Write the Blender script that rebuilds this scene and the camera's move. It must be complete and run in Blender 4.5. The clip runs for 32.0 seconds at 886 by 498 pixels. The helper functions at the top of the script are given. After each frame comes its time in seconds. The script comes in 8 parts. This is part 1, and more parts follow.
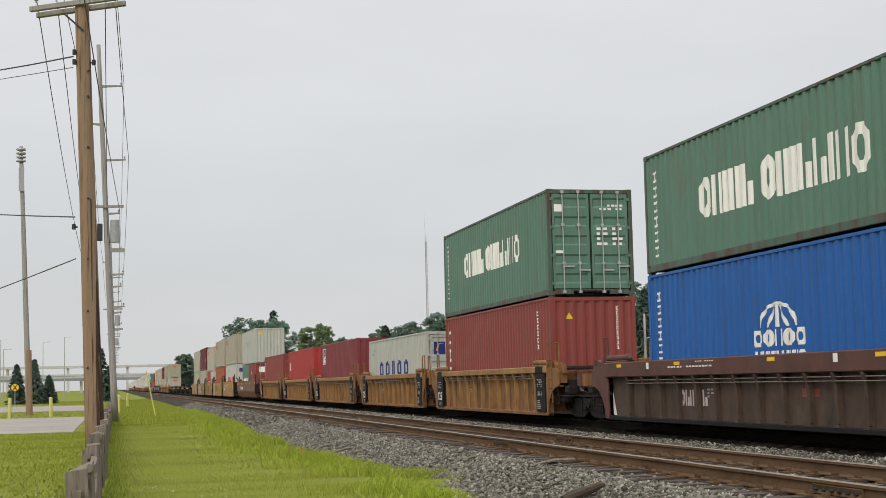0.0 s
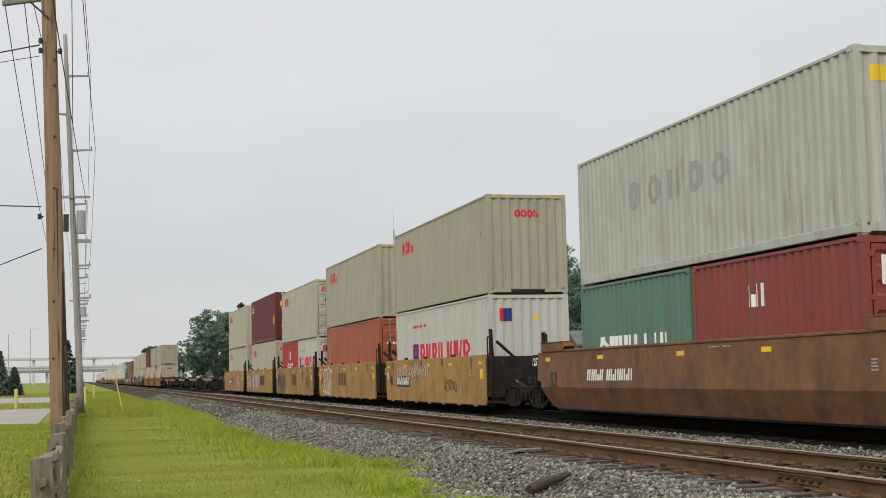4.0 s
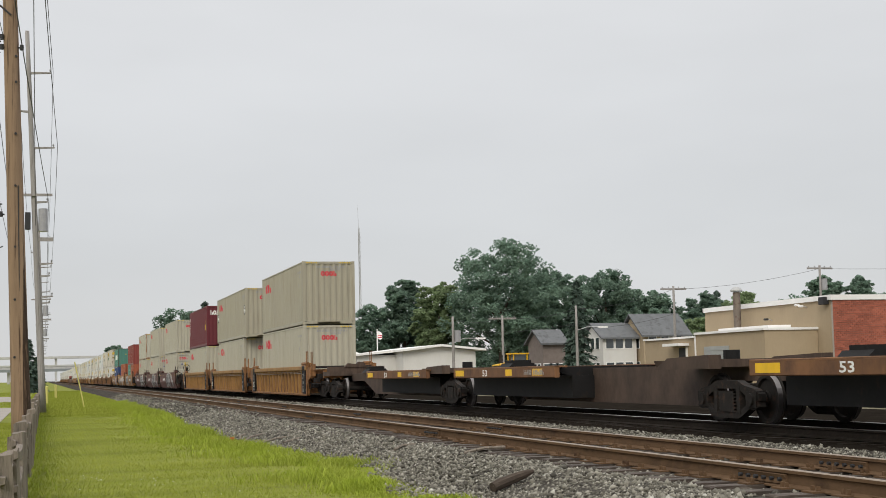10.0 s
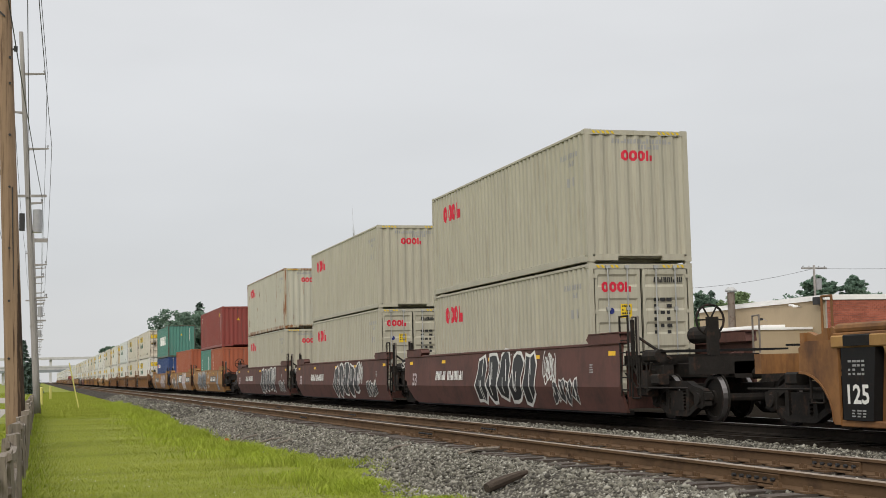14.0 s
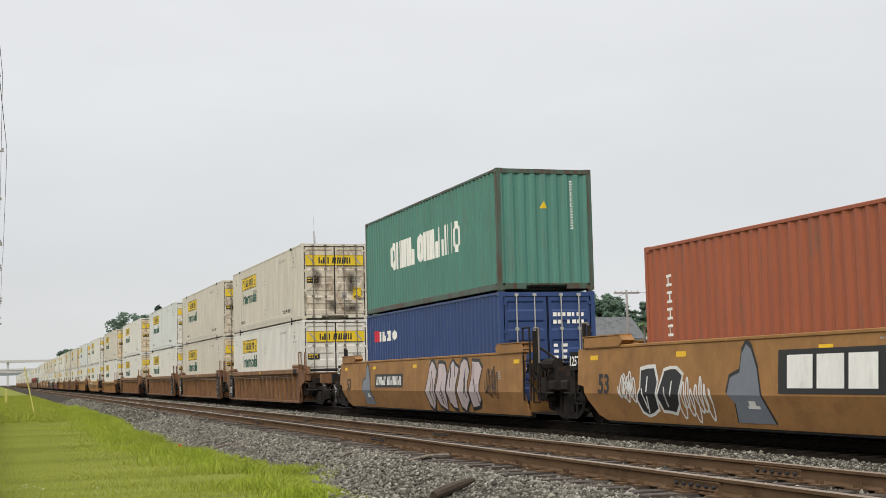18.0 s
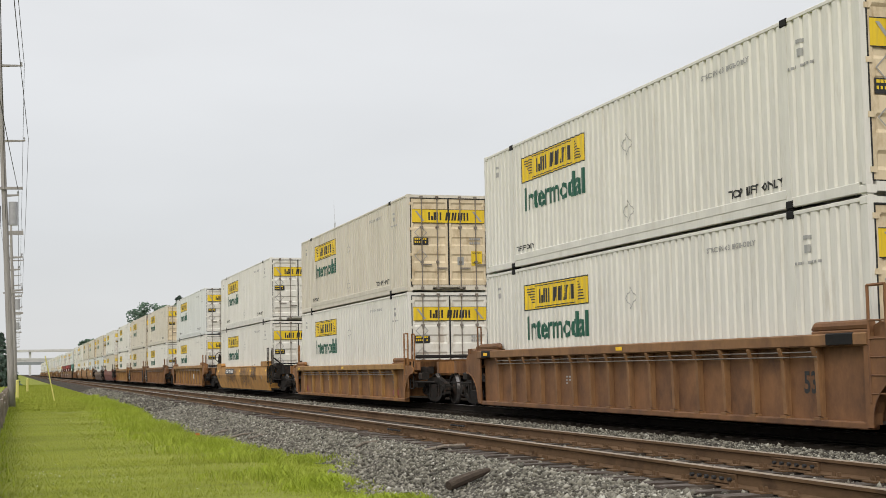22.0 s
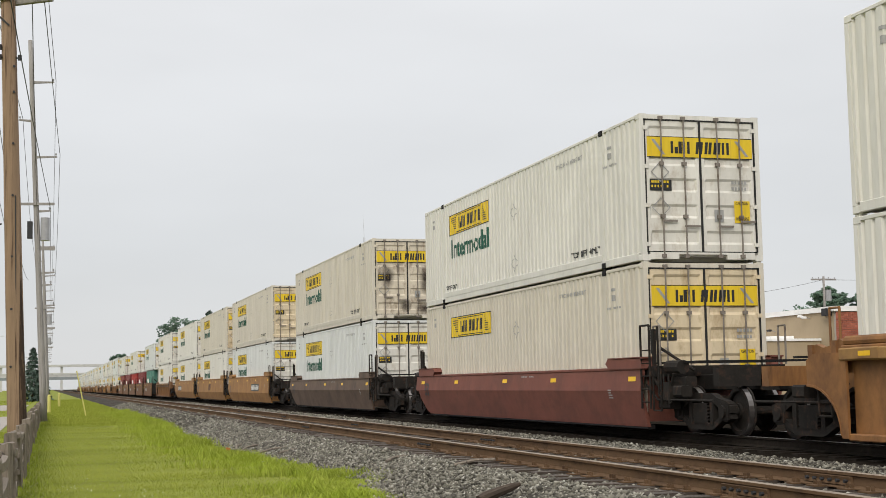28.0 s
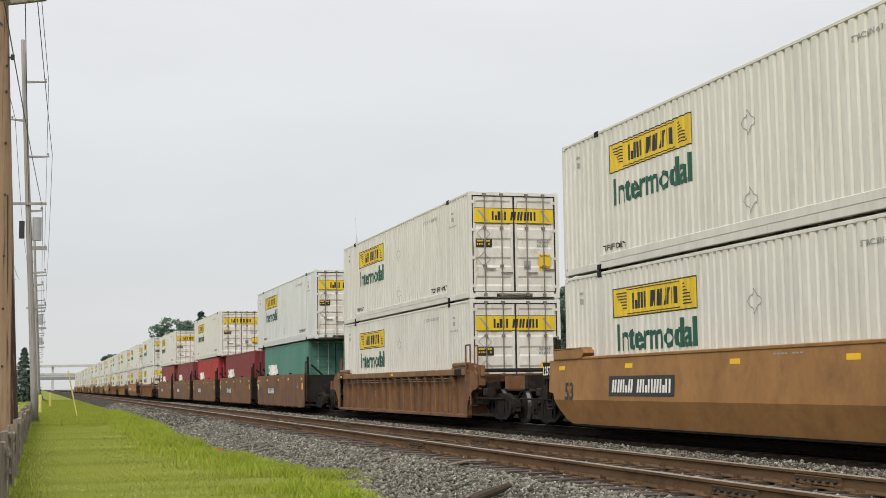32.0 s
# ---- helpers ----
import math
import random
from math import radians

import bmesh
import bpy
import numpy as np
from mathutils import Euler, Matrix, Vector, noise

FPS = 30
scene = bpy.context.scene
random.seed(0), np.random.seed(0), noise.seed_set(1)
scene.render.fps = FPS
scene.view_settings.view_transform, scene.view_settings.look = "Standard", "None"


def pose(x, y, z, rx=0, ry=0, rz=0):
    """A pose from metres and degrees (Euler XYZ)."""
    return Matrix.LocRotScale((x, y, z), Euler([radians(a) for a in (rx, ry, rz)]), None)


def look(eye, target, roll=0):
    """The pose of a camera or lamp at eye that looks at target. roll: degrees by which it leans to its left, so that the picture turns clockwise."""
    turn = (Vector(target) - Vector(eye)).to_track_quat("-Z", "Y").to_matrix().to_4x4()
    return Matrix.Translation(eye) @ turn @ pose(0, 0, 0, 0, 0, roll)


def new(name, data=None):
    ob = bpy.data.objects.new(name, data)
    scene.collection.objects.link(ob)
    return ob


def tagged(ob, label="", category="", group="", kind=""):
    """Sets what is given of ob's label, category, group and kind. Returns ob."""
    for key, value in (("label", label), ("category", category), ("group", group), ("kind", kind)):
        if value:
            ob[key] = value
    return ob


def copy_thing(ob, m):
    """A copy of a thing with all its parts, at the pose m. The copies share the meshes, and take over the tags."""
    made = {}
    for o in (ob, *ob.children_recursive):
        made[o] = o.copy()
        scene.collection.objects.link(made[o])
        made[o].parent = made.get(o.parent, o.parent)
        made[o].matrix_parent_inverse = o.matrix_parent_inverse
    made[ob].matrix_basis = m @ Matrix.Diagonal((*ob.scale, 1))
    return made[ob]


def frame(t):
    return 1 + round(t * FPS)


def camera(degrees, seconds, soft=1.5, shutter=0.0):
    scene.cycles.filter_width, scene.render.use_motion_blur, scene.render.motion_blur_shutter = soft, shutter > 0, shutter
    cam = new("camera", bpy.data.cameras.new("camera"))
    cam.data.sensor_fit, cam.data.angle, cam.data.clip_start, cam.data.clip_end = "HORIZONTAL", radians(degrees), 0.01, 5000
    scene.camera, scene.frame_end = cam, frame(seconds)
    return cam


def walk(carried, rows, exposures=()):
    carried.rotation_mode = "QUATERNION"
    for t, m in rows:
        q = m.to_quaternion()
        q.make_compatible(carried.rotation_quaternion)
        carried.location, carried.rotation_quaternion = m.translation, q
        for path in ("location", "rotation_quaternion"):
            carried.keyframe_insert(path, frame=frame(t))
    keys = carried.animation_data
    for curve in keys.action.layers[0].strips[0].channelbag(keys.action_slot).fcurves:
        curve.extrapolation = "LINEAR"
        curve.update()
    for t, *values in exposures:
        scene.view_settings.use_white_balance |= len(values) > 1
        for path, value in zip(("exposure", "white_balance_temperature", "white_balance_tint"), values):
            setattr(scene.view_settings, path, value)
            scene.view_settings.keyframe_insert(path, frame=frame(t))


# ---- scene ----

# ======== camera: a phone held at the fence, panning a little ========
cam = camera(35.38, 32.0, soft=0.8)
PATH = [  # seconds, x, y, z, degrees right of the track, up, tilt
    (0, -0.001, 0.001, 1.602, 13.322, 5.471, 1.271),
    (0.5, 0.000, -0.003, 1.609, 13.294, 5.311, 1.305),
    (1, 0.013, -0.014, 1.596, 13.223, 5.250, 1.261),
    (1.5, 0.001, -0.001, 1.583, 13.311, 5.215, 1.178),
    (2, 0.006, -0.003, 1.586, 13.521, 5.184, 1.262),
    (2.5, 0.005, -0.013, 1.582, 13.790, 5.151, 1.203),
    (4.5, 0.006, -0.013, 1.562, 14.887, 5.126, 1.196),
    (5, 0.002, -0.013, 1.566, 15.124, 5.099, 1.169),
    (5.5, 0.007, -0.022, 1.556, 15.282, 5.104, 1.263),
    (6, 0.013, -0.015, 1.560, 15.362, 5.107, 1.238),
    (6.5, 0.015, -0.016, 1.561, 15.444, 5.096, 1.204),
    (7, 0.007, -0.029, 1.558, 15.514, 5.082, 1.237),
    (7.5, 0.012, -0.019, 1.553, 15.601, 5.093, 1.215),
    (8, 0.014, -0.014, 1.554, 15.648, 5.090, 1.235),
    (8.5, 0.018, -0.014, 1.551, 15.709, 5.104, 1.250),
    (9, 0.018, -0.018, 1.553, 15.843, 5.092, 1.233),
    (9.5, 0.016, -0.014, 1.554, 15.947, 5.065, 1.282),
    (10, 0.020, -0.017, 1.547, 16.076, 5.082, 1.234),
    (10.5, 0.018, -0.030, 1.546, 16.191, 5.089, 1.261),
    (11, 0.024, -0.034, 1.550, 16.301, 5.070, 1.298),
    (11.5, 0.033, -0.015, 1.547, 16.295, 5.057, 1.285),
    (12, 0.023, -0.022, 1.549, 16.283, 5.073, 1.244),
    (12.5, 0.022, -0.024, 1.548, 16.284, 5.077, 1.233),
    (13, 0.026, -0.023, 1.550, 16.244, 5.075, 1.268),
    (13.5, 0.024, -0.038, 1.552, 16.233, 5.076, 1.315),
    (15.5, 0.039, -0.042, 1.567, 16.721, 5.150, 1.249),
    (16, 0.042, -0.029, 1.576, 16.920, 4.998, 1.199),
    (16.5, 0.040, -0.041, 1.637, 17.131, 5.024, 1.180),
    (17, 0.034, -0.069, 1.644, 17.438, 5.085, 1.168),
    (17.5, 0.074, -0.086, 1.633, 17.659, 5.048, 1.251),
    (18, 0.162, -0.146, 1.614, 17.897, 5.167, 1.360),
    (18.5, 0.204, -0.166, 1.601, 17.887, 5.161, 1.221),
    (19, 0.223, -0.129, 1.602, 17.733, 4.984, 1.196),
    (19.5, 0.213, -0.135, 1.597, 17.525, 4.928, 1.132),
    (20, 0.225, -0.115, 1.593, 17.351, 4.936, 1.154),
    (20.5, 0.219, -0.122, 1.605, 17.218, 4.916, 1.067),
    (21, 0.222, -0.123, 1.591, 17.179, 4.890, 1.027),
    (21.5, 0.227, -0.110, 1.587, 17.152, 4.874, 1.033),
    (22, 0.234, -0.093, 1.583, 17.035, 4.865, 0.973),
    (22.5, 0.215, -0.109, 1.589, 16.998, 4.906, 0.936),
    (23, 0.210, -0.105, 1.583, 17.033, 5.107, 1.001),
    (23.5, 0.217, -0.118, 1.586, 16.953, 5.430, 1.026),
    (24, 0.220, -0.107, 1.584, 16.783, 5.491, 0.996),
    (24.5, 0.216, -0.109, 1.578, 16.581, 5.476, 0.959),
    (25, 0.212, -0.109, 1.579, 16.439, 5.505, 0.973),
    (25.5, 0.213, -0.103, 1.585, 16.280, 5.479, 0.973),
    (27.5, 0.232, -0.087, 1.577, 15.900, 5.478, 1.013),
    (28, 0.233, -0.085, 1.577, 15.834, 5.480, 1.029),
    (28.5, 0.242, -0.081, 1.574, 15.855, 5.515, 0.997),
    (29, 0.247, -0.087, 1.574, 15.906, 5.484, 1.009),
    (29.5, 0.245, -0.087, 1.575, 15.976, 5.511, 0.939),
    (30, 0.251, -0.067, 1.565, 16.083, 5.537, 0.978),
    (30.5, 0.245, -0.088, 1.565, 16.087, 5.538, 0.941),
    (31, 0.244, -0.088, 1.570, 16.099, 5.562, 0.922),
    (31.5, 0.241, -0.093, 1.576, 16.155, 5.538, 0.903),
    (32, 0.225, -0.115, 1.570, 16.155, 5.537, 0.828),
]


def held(x, y, z, right, up, tilt):
    return pose(x, y, z, 90 + up, 0, -right) @ pose(0, 0, 0, 0, 0, -tilt)


walk(cam, [(t, held(*p)) for t, *p in PATH], [(0.0, 0.10), (13.5, 0.10), (16.5, 0.22), (32.0, 0.22)])

# ======== light: a bright overcast sky, brightest overhead, and a weak wide sun ========
SUN_UP, SUN_AT = radians(52), radians(205)
world = bpy.data.worlds.new("sky")
scene.world = world
world.use_nodes = True
wn, wl = world.node_tree.nodes, world.node_tree.links
wn.clear()
w_out = wn.new("ShaderNodeOutputWorld")
w_bg = wn.new("ShaderNodeBackground")
w_bg.inputs["Strength"].default_value = 1.0
w_sky = wn.new("ShaderNodeTexSky")
w_sky.sky_type, w_sky.sun_disc, w_sky.sun_elevation, w_sky.sun_rotation = "NISHITA", False, SUN_UP, SUN_AT
w_soft = wn.new("ShaderNodeHueSaturation")
w_soft.inputs["Saturation"].default_value, w_soft.inputs["Value"].default_value = 0.35, 0.1
w_co = wn.new("ShaderNodeTexCoord")
w_sep = wn.new("ShaderNodeSeparateXYZ")
w_ramp = wn.new("ShaderNodeValToRGB")
el = w_ramp.color_ramp.elements
el[0].position, el[0].color = 0.0, (0.60, 0.605, 0.61, 1)
el[1].position, el[1].color = 1.0, (1.7, 1.7, 1.7, 1)
for at_, c_ in ((0.10, (0.625, 0.64, 0.655, 1)), (0.27, (0.715, 0.725, 0.74, 1)), (0.5, (1.0, 1.0, 1.01, 1))):
    e_ = el.new(at_)
    e_.color = c_
w_noise = wn.new("ShaderNodeTexNoise")
w_noise.inputs["Scale"].default_value, w_noise.inputs["Detail"].default_value = 2.6, 4
w_map = wn.new("ShaderNodeMapping")
w_map.inputs["Scale"].default_value = (1, 1, 3.2)
w_veil = wn.new("ShaderNodeMapRange")
w_veil.inputs["From Min"].default_value, w_veil.inputs["From Max"].default_value = 0.3, 0.7
w_veil.inputs["To Min"].default_value, w_veil.inputs["To Max"].default_value = 0.95, 1.06
w_mul = wn.new("ShaderNodeVectorMath")
w_mul.operation = "SCALE"
w_mix = wn.new("ShaderNodeMix")
w_mix.data_type, w_mix.inputs["Factor"].default_value = "RGBA", 0.88
wl.new(w_co.outputs["Generated"], w_sep.inputs[0])
wl.new(w_co.outputs["Generated"], w_map.inputs[0])
wl.new(w_map.outputs[0], w_noise.inputs["Vector"])
wl.new(w_noise.outputs["Fac"], w_veil.inputs["Value"])
wl.new(w_sep.outputs["Z"], w_ramp.inputs[0])
wl.new(w_ramp.outputs[0], w_mul.inputs[0])
wl.new(w_veil.outputs[0], w_mul.inputs["Scale"])
wl.new(w_sky.outputs[0], w_soft.inputs["Color"])
wl.new(w_soft.outputs[0], w_mix.inputs["A"])
wl.new(w_mul.outputs[0], w_mix.inputs["B"])
wl.new(w_mix.outputs["Result"], w_bg.inputs["Color"])
wl.new(w_bg.outputs[0], w_out.inputs["Surface"])

sun = new("sun", bpy.data.lights.new("sun", "SUN"))
sun.data.energy, sun.data.angle, sun.data.color = 1.5, radians(25), (1.0, 0.93, 0.82)
sun.matrix_world = look((-30, -40, 60), (12, 30, 0))

# ======== materials ========
def node(nt, kind, **values):
    n = nt.nodes.new(kind)
    for key, v in values.items():
        n.inputs[key.replace("_", " ")].default_value = v
    return n


def surface(name, base, rough=0.6, metal=0.0, vary=0.18, scale=2.0, fine=30.0, bump=0.15, second=None, amount=0.45,
            stretch=(1, 1, 1), tint=0.0, spec=0.4, edge=0.06, second_scale=None):
    """A painted, weathered or natural surface: broad and fine variation, a second colour (rust, dirt, moss) in patches, a fine bump."""
    m = bpy.data.materials.new(name)
    m.use_nodes = True
    nt = m.node_tree
    bsdf = nt.nodes["Principled BSDF"]
    L = nt.links.new
    co = nt.nodes.new("ShaderNodeTexCoord")
    info = nt.nodes.new("ShaderNodeObjectInfo")
    mp = node(nt, "ShaderNodeMapping", Scale=stretch)
    shift = nt.nodes.new("ShaderNodeVectorMath")
    shift.operation = "MULTIPLY_ADD"
    shift.inputs[1].default_value = (37, 53, 71)
    L(info.outputs["Random"], shift.inputs[0])
    L(co.outputs["Object"], mp.inputs["Vector"])
    L(mp.outputs[0], shift.inputs[2])
    n1 = node(nt, "ShaderNodeTexNoise", Scale=scale, Detail=5.0, Roughness=0.6)
    n2 = node(nt, "ShaderNodeTexNoise", Scale=fine, Detail=3.0, Roughness=0.6)
    L(shift.outputs[0], n1.inputs["Vector"])
    L(shift.outputs[0], n2.inputs["Vector"])
    add = nt.nodes.new("ShaderNodeMath")
    add.operation = "MULTIPLY_ADD"
    add.inputs[1].default_value = 0.45
    L(n2.outputs["Fac"], add.inputs[0])
    L(n1.outputs["Fac"], add.inputs[2])
    rng = node(nt, "ShaderNodeMapRange")
    rng.inputs["From Min"].default_value, rng.inputs["From Max"].default_value = 0.45, 1.0
    rng.inputs["To Min"].default_value, rng.inputs["To Max"].default_value = 1 - vary, 1 + vary
    L(add.outputs[0], rng.inputs["Value"])
    val = nt.nodes.new("ShaderNodeMath")
    val.operation = "MULTIPLY_ADD"
    val.inputs[1].default_value, val.inputs[2].default_value = tint, 1 - tint / 2
    L(info.outputs["Random"], val.inputs[0])
    mul = nt.nodes.new("ShaderNodeMath")
    mul.operation = "MULTIPLY"
    L(rng.outputs[0], mul.inputs[0])
    L(val.outputs[0], mul.inputs[1])
    col = nt.nodes.new("ShaderNodeVectorMath")
    col.operation = "SCALE"
    col.inputs[0].default_value = base
    L(mul.outputs[0], col.inputs["Scale"])
    out = col.outputs[0]
    if second:
        n3 = node(nt, "ShaderNodeTexNoise", Scale=second_scale or scale * 1.7, Detail=8.0, Roughness=0.68)
        off = nt.nodes.new("ShaderNodeVectorMath")
        off.inputs[1].default_value = (11, 7, 3)
        L(shift.outputs[0], off.inputs[0])
        L(off.outputs[0], n3.inputs["Vector"])
        mr = node(nt, "ShaderNodeMapRange")
        mr.inputs["From Min"].default_value, mr.inputs["From Max"].default_value = 1 - amount - edge, 1 - amount + edge
        L(n3.outputs["Fac"], mr.inputs["Value"])
        mix = nt.nodes.new("ShaderNodeMix")
        mix.data_type = "RGBA"
        mix.inputs["B"].default_value = (*second, 1)
        L(mr.outputs[0], mix.inputs["Factor"])
        L(out, mix.inputs["A"])
        out = mix.outputs["Result"]
    L(out, bsdf.inputs["Base Color"])
    bsdf.inputs["Roughness"].default_value, bsdf.inputs["Metallic"].default_value = rough, metal
    bsdf.inputs["Specular IOR Level"].default_value = spec
    if bump:
        b = node(nt, "ShaderNodeBump", Strength=bump, Distance=0.02)
        L(add.outputs[0], b.inputs["Height"])
        L(b.outputs[0], bsdf.inputs["Normal"])
    return m


GRIME = (0.10, 0.085, 0.07)
STREAK = (6, 1.6, 0.35)
SOOT = (3, 0.8, 0.6)


def paint(name, base, dirt=GRIME, amount=0.30, rough=0.5, vary=0.12, edge=0.13, tint=0.0, grain=STREAK):
    return surface(name, base, rough, 0, vary, 1.1, 9, 0.04, dirt, amount, grain, tint, 0.35, edge)


P_GREEN = paint("green_paint", (0.092, 0.182, 0.135), (0.12, 0.13, 0.10), amount=0.36)
P_GREENRIM = paint("worn_green_frame_paint", (0.060, 0.105, 0.080), (0.075, 0.045, 0.03), 0.48, edge=0.06)
P_TEAL = paint("teal_paint", (0.072, 0.202, 0.162), (0.10, 0.15, 0.12), amount=0.34)
P_BLUE = paint("blue_paint", (0.012, 0.095, 0.34), (0.02, 0.07, 0.20), amount=0.32)
P_NAVY = paint("navy_paint", (0.026, 0.054, 0.155), amount=0.24)
P_BROWNRED = paint("brown_red_paint", (0.215, 0.045, 0.036), amount=0.33)
P_RED = paint("red_paint", (0.34, 0.032, 0.03), amount=0.32)
P_DARKRED = paint("dark_red_paint", (0.18, 0.032, 0.034), amount=0.31)
P_MAROON = paint("maroon_paint", (0.115, 0.018, 0.025), amount=0.24)
P_ORANGE = paint("orange_brown_paint", (0.31, 0.088, 0.042), amount=0.32)
P_GREYC = paint("grey_paint", (0.40, 0.41, 0.365), (0.24, 0.21, 0.16), 0.34)
P_BEIGE = paint("beige_paint", (0.330, 0.305, 0.232), (0.235, 0.195, 0.135), 0.33, edge=0.12)
P_BEIGE2 = paint("pale_beige_paint", (0.385, 0.362, 0.285), (0.28, 0.24, 0.175), 0.32)
P_RUSTY = paint("rusty_beige_paint", (0.42, 0.405, 0.33), (0.19, 0.085, 0.035), 0.375, edge=0.03)
P_RUSTFRAME = paint("rusty_frame_paint", (0.40, 0.36, 0.27), (0.21, 0.085, 0.03), 0.50, edge=0.05)
P_WHITE = paint("white_paint", (0.62, 0.605, 0.555), (0.47, 0.42, 0.34), 0.30, edge=0.12)
P_OFF = paint("dull_white_paint", (0.455, 0.45, 0.41), (0.33, 0.30, 0.25), 0.31, edge=0.12)
P_CREAM = paint("cream_paint", (0.545, 0.505, 0.425), (0.40, 0.34, 0.255), 0.33, edge=0.12)
P_GREY = paint("pale_grey_paint", (0.585, 0.60, 0.585), (0.47, 0.45, 0.40), 0.28, edge=0.12)
P_STAINED = paint("rust_stained_white_paint", (0.56, 0.50, 0.40), (0.16, 0.10, 0.06), 0.40, edge=0.10, grain=(1.4, 1.4, 0.7))
P_DOOR = paint("off_white_door_paint", (0.62, 0.60, 0.545), (0.36, 0.29, 0.21), 0.34, edge=0.12, grain=(1.6, 1.6, 0.8))
P_DOORCREAM = paint("yellowed_door_paint", (0.60, 0.50, 0.345), (0.34, 0.24, 0.13), 0.38, edge=0.12, grain=(1.6, 1.6, 0.8))
CAR_ORANGE = paint("orange_car_paint", (0.238, 0.110, 0.036), (0.095, 0.044, 0.021), 0.44, 0.7, 0.25, edge=0.14, grain=SOOT)
CAR_OCHRE = paint("ochre_car_paint", (0.36, 0.205, 0.058), (0.19, 0.098, 0.036), 0.41, 0.7, 0.25, edge=0.14, grain=SOOT)
CAR_TAN = paint("tan_car_paint", (0.310, 0.158, 0.052), (0.20, 0.098, 0.038), 0.40, 0.7, 0.2, edge=0.14, grain=SOOT)
CAR_BROWN = paint("brown_car_paint", (0.185, 0.088, 0.037), (0.082, 0.041, 0.024), 0.43, 0.7, 0.25, edge=0.14, grain=SOOT)
# paler paints: weathered top chords, and ribs with the light on them painted in
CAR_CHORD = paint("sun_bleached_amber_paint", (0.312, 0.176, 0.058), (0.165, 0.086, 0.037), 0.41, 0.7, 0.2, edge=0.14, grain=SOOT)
CAR_DUSTLIT = paint("dusty_brown_car_paint", (0.225, 0.118, 0.050), (0.115, 0.058, 0.030), 0.42, 0.7, 0.2, edge=0.14, grain=SOOT)
CAR_OXIDE = paint("oxide_red_car_paint", (0.175, 0.060, 0.042), (0.105, 0.042, 0.032), 0.40, 0.7, 0.15, edge=0.14, grain=SOOT)
CAR_MAROON = paint("maroon_car_paint", (0.108, 0.046, 0.036), (0.05, 0.028, 0.023), 0.40, 0.7, 0.15, edge=0.14, grain=SOOT)
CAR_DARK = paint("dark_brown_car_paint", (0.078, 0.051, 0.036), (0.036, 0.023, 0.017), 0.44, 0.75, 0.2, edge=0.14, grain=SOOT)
CAR_AMBER = paint("amber_car_paint", (0.45, 0.235, 0.062), (0.20, 0.105, 0.045), 0.42, 0.7, 0.2, edge=0.14, grain=SOOT)
CAR_COCOA = paint("cocoa_car_paint", (0.125, 0.082, 0.058), (0.06, 0.04, 0.03), 0.42, 0.7, 0.2, edge=0.14, grain=SOOT)
BLACK = surface("black_steel", (0.010, 0.0095, 0.0095), 0.7, 0.0, 0.3, 2, 20, 0.1, (0.022, 0.015, 0.011), 0.38, spec=0.2)
DIRTY = surface("grimy_cast_steel", (0.017, 0.0145, 0.0125), 0.85, 0.0, 0.35, 3, 25, 0.2, (0.045, 0.026, 0.018), 0.40, spec=0.2)
TREAD = surface("polished_steel", (0.16, 0.15, 0.145), 0.38, 0.85, 0.1, 4, 40, 0.05)
STEEL = surface("galvanised_steel", (0.40, 0.40, 0.39), 0.5, 0.5, 0.15, 3, 25, 0.05, (0.2, 0.12, 0.07), 0.3)
RUBBER = surface("door_gasket_rubber", (0.02, 0.02, 0.02), 0.8, 0, 0.15, 4, 20, 0.05)
SIGN_WHITE = paint("white_lettering", (0.78, 0.77, 0.73), (0.45, 0.42, 0.36), 0.30)
SIGN_RED = paint("red_lettering", (0.55, 0.015, 0.04), (0.35, 0.05, 0.05), 0.25)
SIGN_YELLOW = paint("yellow_sign_film", (0.66, 0.46, 0.018), (0.42, 0.30, 0.06), 0.32)
SIGN_GREEN = paint("green_lettering", (0.010, 0.080, 0.050), (0.03, 0.11, 0.075), 0.25)
SIGN_BLACK = paint("black_lettering", (0.02, 0.02, 0.02), (0.07, 0.06, 0.05), 0.25)
SIGN_NAVY = paint("navy_lettering", (0.02, 0.03, 0.17), (0.06, 0.06, 0.13), 0.25)
SIGN_GREY = paint("grey_lettering", (0.30, 0.30, 0.29), (0.2, 0.18, 0.16), 0.3)
REFLECT = paint("yellow_reflector_tape", (0.80, 0.48, 0.015), (0.4, 0.25, 0.06), 0.25)
GRAFF_WHITE = paint("white_spray_paint", (0.66, 0.65, 0.62), (0.4, 0.36, 0.3), 0.3)
GRAFF_BLACK = paint("black_spray_paint", (0.018, 0.018, 0.02), (0.05, 0.04, 0.04), 0.25)
GRAFF_BLUE = paint("grey_blue_spray_paint", (0.17, 0.19, 0.22), (0.1, 0.1, 0.1), 0.25)
GRAFF_DUST = paint("dusty_grey_spray_paint", (0.27, 0.235, 0.18), (0.16, 0.11, 0.06), 0.4)
ROD = surface("rusty_lock_rod", (0.20, 0.175, 0.15), 0.7, 0.2, 0.25, 3, 25, 0.05, (0.10, 0.065, 0.045), 0.40)
GRAFF_PINK = paint("faded_pink_spray_paint", (0.5, 0.42, 0.42), (0.3, 0.24, 0.2), 0.35)

